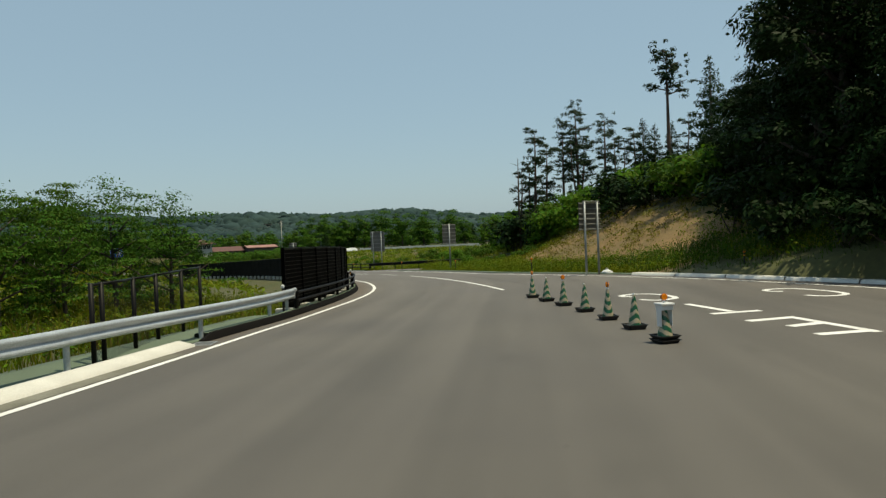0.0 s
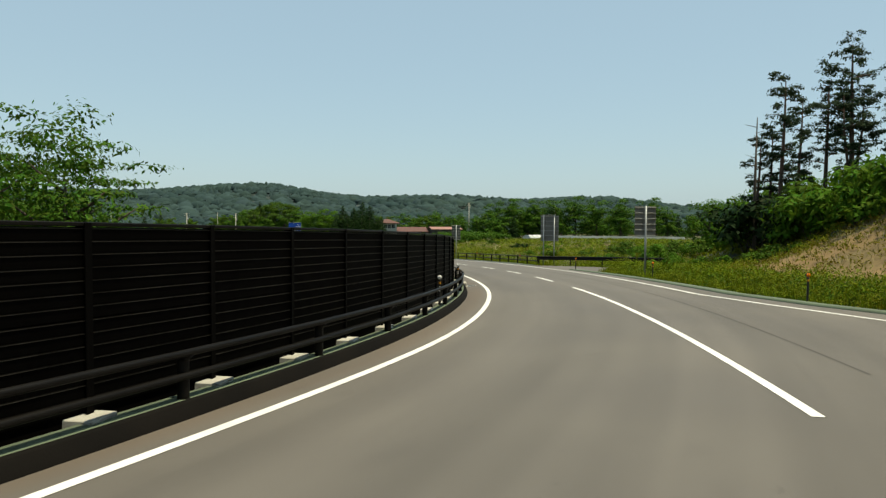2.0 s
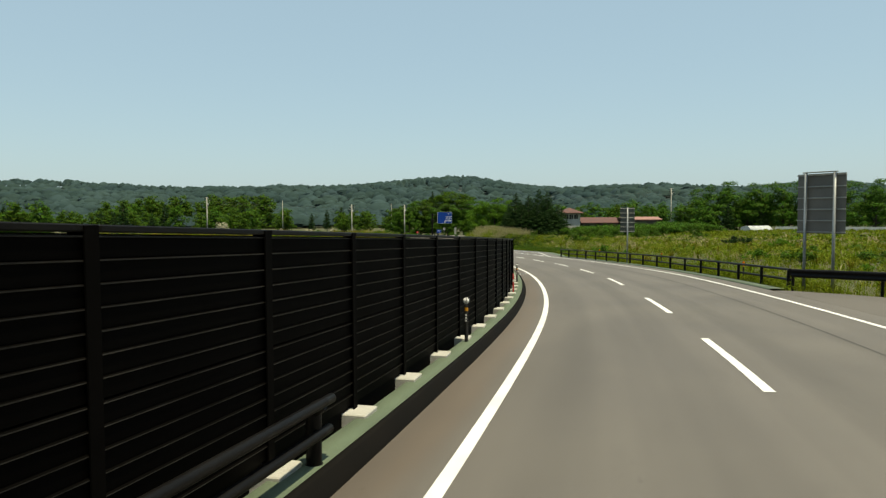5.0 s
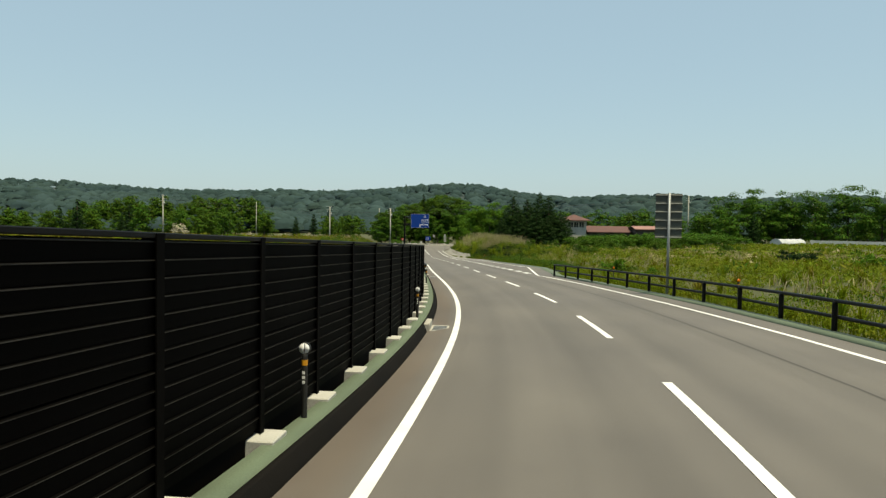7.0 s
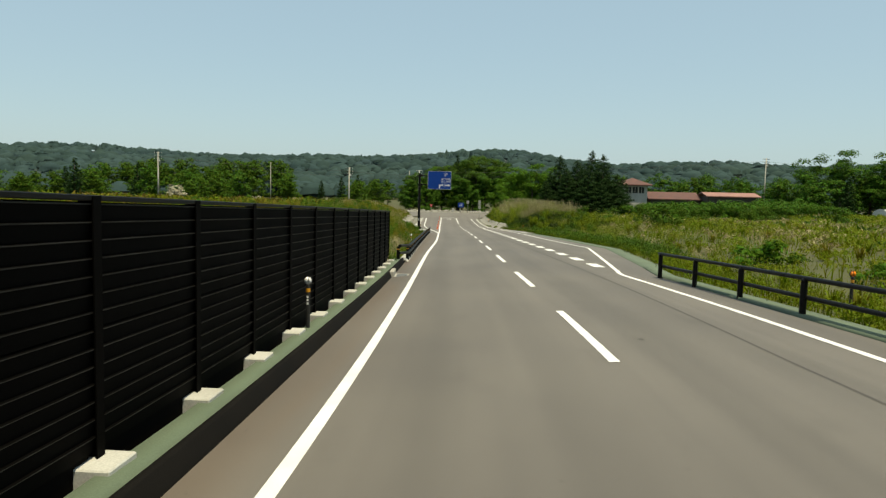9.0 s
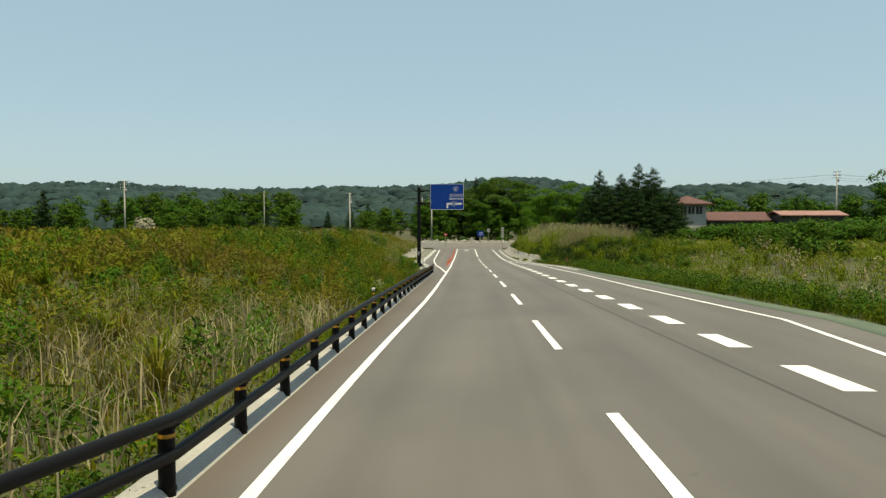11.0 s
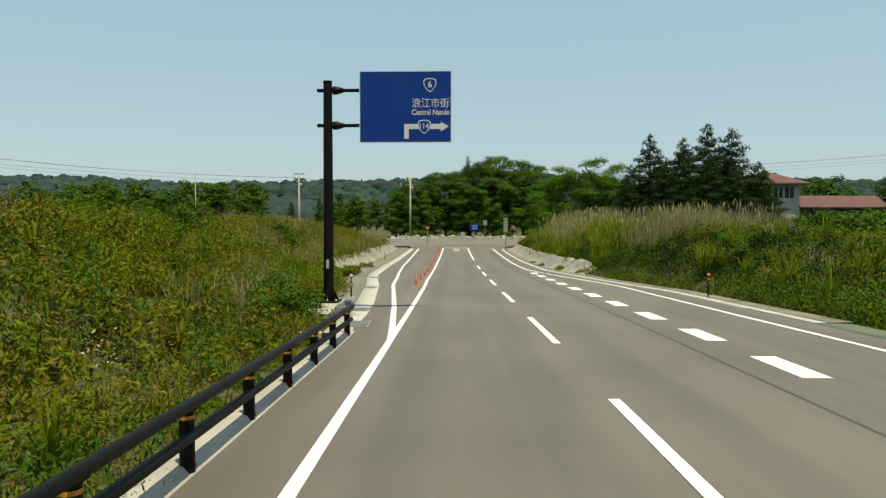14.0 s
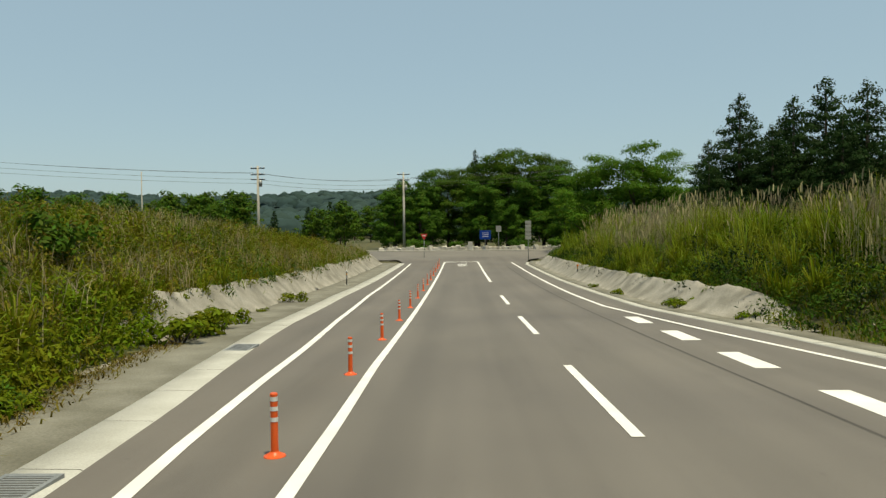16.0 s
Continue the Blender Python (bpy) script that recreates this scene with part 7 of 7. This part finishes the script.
# feathery plumes on the dry reeds
x, y, d, s = strip(3600, 196, 262, 3.4, 12, 410, 0.9, "r")
q = (waves(x, y, 0.45, 61) > 0.08 - 0.2 * smooth(208, 218, s)) & (rg.rand(len(x)) < np.where(s > 213, 1.0, 0.03))
x, y = x[q], y[q]
hp = rg.uniform(1.5, 2.5, len(x)) * (0.85 + 0.25 * smooth(206, 214, s[q]) + 0.2 * smooth(222, 235, s[q]))
blades("plume_stalks", x, y, hp, np.full(len(x), 0.007), GRASS_DRY, "thin pale stalks of the tall reeds", 411, 0.12)
blades("reed_plumes", x + rg.normal(size=len(x)) * 0.03, y + rg.normal(size=len(x)) * 0.03, rg.uniform(0.3, 0.6, len(x)), np.full(len(x), 0.028), GRASS_DRY, "pale feathery plumes of the tall reeds", 412, 0.5, dz=hp - 0.40)
x, y, d, s = strip(420, 194, 215, 1.9, 4.6, 364, 1.0, "l")
clumps("bank_foot_weeds", x, y, rg.uniform(0.2, 0.42, len(x)), rg.uniform(0.45, 1.0, len(x)), np.full(len(x), 0.05), GRASS_LUSH, "bushy green weeds at the foot of the bank", 89, 60)
x, y, d, s = strip(2600, 186, 264, 1.0, 3.6, 368, 1.0, "r")
xx, yy = tufted(x, y, 5, 0.16, rg)
q = np.repeat(waves(x, y, 0.6, 69) + 0.3 * rg.normal(size=len(x)), 5)
for w_, mt, lab in ((q > 0.28, GRASS_BROWN, "dry brown grass at the foot of the bank"), ((q <= 0.28) & (q > -0.05), GRASS, "yellowish grass at the foot of the bank"), (q <= -0.05, GRASS_LUSH, "green grass at the foot of the bank")):
    blades("bank_foot_grass_right", xx[w_], yy[w_], rg.uniform(0.2, 0.65, w_.sum()), np.full(w_.sum(), 0.014), mt, lab, 25, 0.8)
x, y, d, s = strip(220, 172, 194, 0.8, 5.0, 369, 1.0, "l")
q = waves(x, y, 0.45, 70) + 0.12 * rg.normal(size=len(x)) > 0.08
xx, yy = tufted(x[q], y[q], 8, 0.18, rg)
blades("dry_rail_grass", xx, yy, rg.uniform(0.3, 0.8, len(xx)), np.full(len(xx), 0.012), GRASS_BROWN, "dry brown grass between the weeds", 26, 0.8)
x, y, d, s = strip(650, 188, 264, 1.0, 3.4, 365, 1.0, "r")
clumps("bank_foot_weeds_right", x, y, rg.uniform(0.25, 0.55, len(x)), rg.uniform(0.3, 0.8, len(x)), np.full(len(x), 0.042), LEAF_BROAD, "bushy green weeds at the foot of the bank", 90, 44)
x, y, d, s = strip(900, 194, 262, 2.2, 8, 366, 1.0, "r")
q = waves(x, y, 0.5, 67) + 0.15 * rg.normal(size=len(x)) > 0.12
clumps("bank_shrubs_right", x[q], y[q], rg.uniform(0.45, 0.9, q.sum()), rg.uniform(0.6, 1.3, q.sum()), np.full(q.sum(), 0.055), LEAF_DARK_SHADED, "dark green leafy shrubs among the reeds", 91, 60)
x, y, d, s = strip(500, 192, 240, 3.0, 9, 367, 1.0, "l")
q = waves(x, y, 0.5, 68) + 0.15 * rg.normal(size=len(x)) > 0.18
clumps("bank_shrubs_left", x[q], y[q], rg.uniform(0.4, 0.8, q.sum()), rg.uniform(0.6, 1.2, q.sum()), np.full(q.sum(), 0.05), LEAF_BROAD, "dark green leafy shrubs over the bank", 92, 60)
# weeds hanging over the crests of the banks
for side, s0, s1, near, far, n, nm, sd in (("r", 215, 266, 2.0, 2.9, 520, "crest_weeds_right", 373), ("l", 211, 266, 2.6, 3.8, 520, "crest_weeds_left", 374)):
    x, y, d, s = strip(n, s0, s1, near, far, sd, 1.0, side)
    q = rg.rand(len(x)) < 0.6
    for w_, mt, lab in ((q, LEAF_BROAD, "green weeds hanging over the bank's crest"), (~q, GRASS_LUSH, "bright weeds hanging over the bank's crest")):
        clumps(nm, x[w_], y[w_], rg.uniform(0.2, 0.45, w_.sum()), rg.uniform(0.3, 0.7, w_.sum()), np.full(w_.sum(), 0.045), mt, lab, sd, 44)
# dead stalks lying along the foot of the growth
x, y, d, s = strip(700, 190, 212, 1.7, 2.7, 50, 1.0, "l")
xx, yy = tufted(x, y, 4, 0.15, rg)
blades("dead_stalks", xx, yy, rg.uniform(0.08, 0.3, len(xx)), np.full(len(xx), 0.012), GRASS_DRY, "dead brown stalks along the apron", 21, 1.8)
x, y, d, s = strip(450, 150, 190, 0.6, 2.6, 51, 1.0, "l")
xx, yy = tufted(x, y, 5, 0.15, rg)
q = rg.rand(len(x)) < 0.35
clumps("dry_weeds_rail", x[q], y[q], np.full(q.sum(), 0.3), rg.uniform(0.15, 0.4, q.sum()), np.full(q.sum(), 0.03), GRASS_BROWN, "dry brown weeds behind the pipe rail", 23, 24)
blades("dead_stalks_rail", xx, yy, rg.uniform(0.1, 0.5, len(xx)), np.full(len(xx), 0.010), GRASS_BROWN, "dry brown grass behind the pipe rail", 22, 1.2)
# dead leaves and stalks lying on the apron's edge
n = 2400
s = rg.uniform(193, 216, n)
p = road_at(s, pave_l(s) - (1.75 + 0.5 * smooth(203, 210, s)) + 0.55 * rg.rand(n) ** 2.6)
blades("apron_litter", p[:, 0], p[:, 1], rg.uniform(0.05, 0.22, n), np.full(n, 0.014), GRASS_BROWN, "dead brown leaves and stalks on the apron", 24, 2.2, dz=np.full(n, 0.0) + p[:, 2] + 0.036 - ground_z(p[:, 0], p[:, 1]))
# white flowers
fx, fy = [], []
for s0, l0, n, sp in ((163.5, -3.9, 15, 0.16), (161.5, -3.7, 6, 0.15), (181, -5.5, 9, 0.25), (178, -7, 7, 0.25), (206, -8, 8, 0.5), (212.5, 10.5, 8, 0.7)):
    p = at(s0, l0)
    fx.append(p.x + sp * rg.normal(size=n))
    fy.append(p.y + sp * rg.normal(size=n))
fx, fy = np.concatenate(fx), np.concatenate(fy)
clumps("white_flowers", fx, fy, np.full(len(fx), 0.08), rg.uniform(0.75, 0.95, len(fx)), np.full(len(fx), 0.034), FLOWER, "cream wild flower heads among the weeds", 79, 9, 0.9)
# green fringe along the verges of the bend
x, y, d, s = strip(2400, 34, 196, 0.7, 3.2, 41, 1.3, "r")
clumps("verge_weeds_right", x, y, rg.uniform(0.15, 0.4, len(x)), rg.uniform(0.2, 0.6, len(x)), np.full(len(x), 0.04), GRASS_LUSH, "lush green weeds along the verge", 80, 18)
xx, yy = tufted(x, y, 5, 0.14, rg)
blades("verge_grass_right", xx, yy, rg.uniform(0.25, 0.75, len(xx)), np.full(len(xx), 0.012), GRASS_LUSH, "lush green grass along the verge", 10, 0.6)
x, y, d, s = strip(3200, -30, 76, 0.8, 6.0, 42, 1.1, "r")
xx, yy = tufted(x, y, 5, 0.14, rg)
blades("verge_grass_hill", xx, yy, rg.uniform(0.35, 1.1, len(xx)) * np.repeat(0.3 + 0.7 * smooth(1.0, 3.2, d), 5), np.full(len(xx), 0.015), LEAF_BROAD, "lush green grass at the hill's foot", 11, 0.6)
x, y, d, s = strip(2600, -30, 40, 1.5, 14, 353, 1.1, "r")
clumps("hill_weeds", x, y, rg.uniform(0.3, 0.8, len(x)), rg.uniform(0.3, 0.9, len(x)), np.full(len(x), 0.06), GRASS_LUSH, "green weeds at the hill's foot", 75, 14)
x, y, d, s = strip(2000, 40, 80, 2.0, 6.0, 357, 1.1, "r")
clumps("slope_foot_weeds", x, y, rg.uniform(0.25, 0.6, len(x)), rg.uniform(0.4, 1.2, len(x)), np.full(len(x), 0.05), GRASS_LUSH, "green weeds at the foot of the bare slope", 81, 24)
x, y, d, s = strip(450, 41, 76, 3.6, 14, 44, 1.0, "r")
xx, yy = tufted(x, y, 5, 0.3, rg)
blades("dry_slope_grass", xx, yy, rg.uniform(0.15, 0.5, len(xx)), np.full(len(xx), 0.016), GRASS_DRY, "dry brown grass on the bare slope", 13, 0.9)
x, y, d, s = strip(1000, 41, 76, 3.5, 15, 358, 0.8, "r")
clumps("slope_weeds", x, y, rg.uniform(0.25, 0.6, len(x)), rg.uniform(0.15, 0.5, len(x)), np.full(len(x), 0.06), GRASS, "yellowish weeds on the bare slope", 82, 18)
x, y, d, s = strip(2600, -30, 66, 1.7, 6.5, 375, 1.0, "r")
clumps("hill_foot_weeds", x, y, rg.uniform(0.2, 0.45, len(x)), rg.uniform(0.3, 0.8, len(x)) * (0.5 + 0.5 * smooth(0.8, 2.5, d)), np.full(len(x), 0.045), LEAF_BROAD, "green grassy weeds at the hill's foot", 98, 18)
x, y, d, s = strip(800, -20, 66, 2.2, 5.2, 372, 1.0, "r")
clumps("verge_bushes_hill", x, y, rg.uniform(0.25, 0.5, len(x)), rg.uniform(0.5, 1.05, len(x)), np.full(len(x), 0.045), LEAF_BROAD, "dark green tall weeds along the verge", 97, 44)
# growth behind the fence and the barrier on the left
x, y, d, s = strip(2600, -20, 46, 1.9, 16, 45, 1.3, "l")
xx, yy = tufted(x, y, 6, 0.14, rg)
sel = rg.rand(len(xx)) < 0.62
blades("thicket_grass", xx[sel], yy[sel], rg.uniform(0.4, 1.1, sel.sum()), np.full(sel.sum(), 0.014), GRASS_LUSH, "tall rough grass behind the fence", 14, 0.7)
blades("thicket_grass_dry", xx[~sel], yy[~sel], rg.uniform(0.5, 1.3, (~sel).sum()), np.full((~sel).sum(), 0.010), GRASS_BROWN, "tall dry grass behind the fence", 15, 0.5)
x, y, d, s = strip(2600, -20, 46, 2.2, 20, 352, 1.2, "l")
q = rg.rand(len(x)) < 0.55
r, h = rg.uniform(0.25, 0.7, len(x)), rg.uniform(0.3, 1.0, len(x))
clumps("thicket_weeds", x[q], y[q], r[q], h[q], np.full(q.sum(), 0.05), GRASS_LUSH, "green weeds behind the fence", 83, 26)
clumps("thicket_weeds", x[~q], y[~q], r[~q], h[~q], np.full((~q).sum(), 0.05), LEAF_BROAD, "dark green weeds behind the fence", 84, 22)
q = (rg.rand(len(x)) < 0.10) & (d > 4)
clumps("fence_flowers", x[q], y[q], np.full(q.sum(), 0.3), np.full(q.sum(), 0.95), np.full(q.sum(), 0.025), FLOWER_WHITE, "small white wild flowers behind the fence", 85, 5, 0.9)
x, y, d, s = strip(200, 24, 134, 0.74, 1.1, 46, 1.0, "l")
clumps("barrier_weeds", x, y, np.full(len(x), 0.1), rg.uniform(0.1, 0.3, len(x)), np.full(len(x), 0.02), GRASS_LUSH, "green weeds at the foot of the barrier", 16, 10)
for side, s0, s1, near, far, n, nm, sd in (("l", 24, 140, 5, 90, 2200, "field_weeds_left", 354), ("r", 96, 262, 55, 130, 3400, "field_weeds_far_right", 355), ("l", 138, 262, 45, 110, 3000, "field_weeds_far_left", 356)):
    x, y, d, s = strip(n, s0, s1, near, far, sd, 1.0, side)
    q = waves(x, y, 0.12, sd) + 0.5 * rg.normal(size=len(x)) > 0.05
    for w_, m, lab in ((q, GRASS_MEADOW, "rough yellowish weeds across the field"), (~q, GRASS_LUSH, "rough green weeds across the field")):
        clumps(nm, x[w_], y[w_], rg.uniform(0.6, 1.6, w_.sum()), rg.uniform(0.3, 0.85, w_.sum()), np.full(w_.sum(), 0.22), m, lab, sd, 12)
# a white rubbish bag at the foot of the first sign
bag = thing("rubbish_bag", spot(-4.0, -42.6, 1.0), "crumpled white plastic rubbish bag in the grass", "rubbish bag")
br_ = np.random.RandomState(4)
bb = Build().lathe([(0.001, -0.02), (0.22, 0.0), (0.30, 0.12), (0.26, 0.24), (0.12, 0.32), (0.05, 0.37), (0.09, 0.43), (0.001, 0.42)], 14)
bb.v = [(p[0] * (1.15 + 0.12 * math.sin(9 * p[2] + 5 * p[0])) + 0.02 * br_.randn(), p[1] * (0.9 + 0.15 * math.sin(11 * p[2])) + 0.02 * br_.randn(), p[2] * 0.9) for p in bb.v]
part("bag", bb, PLASTIC_WHITE, bag)
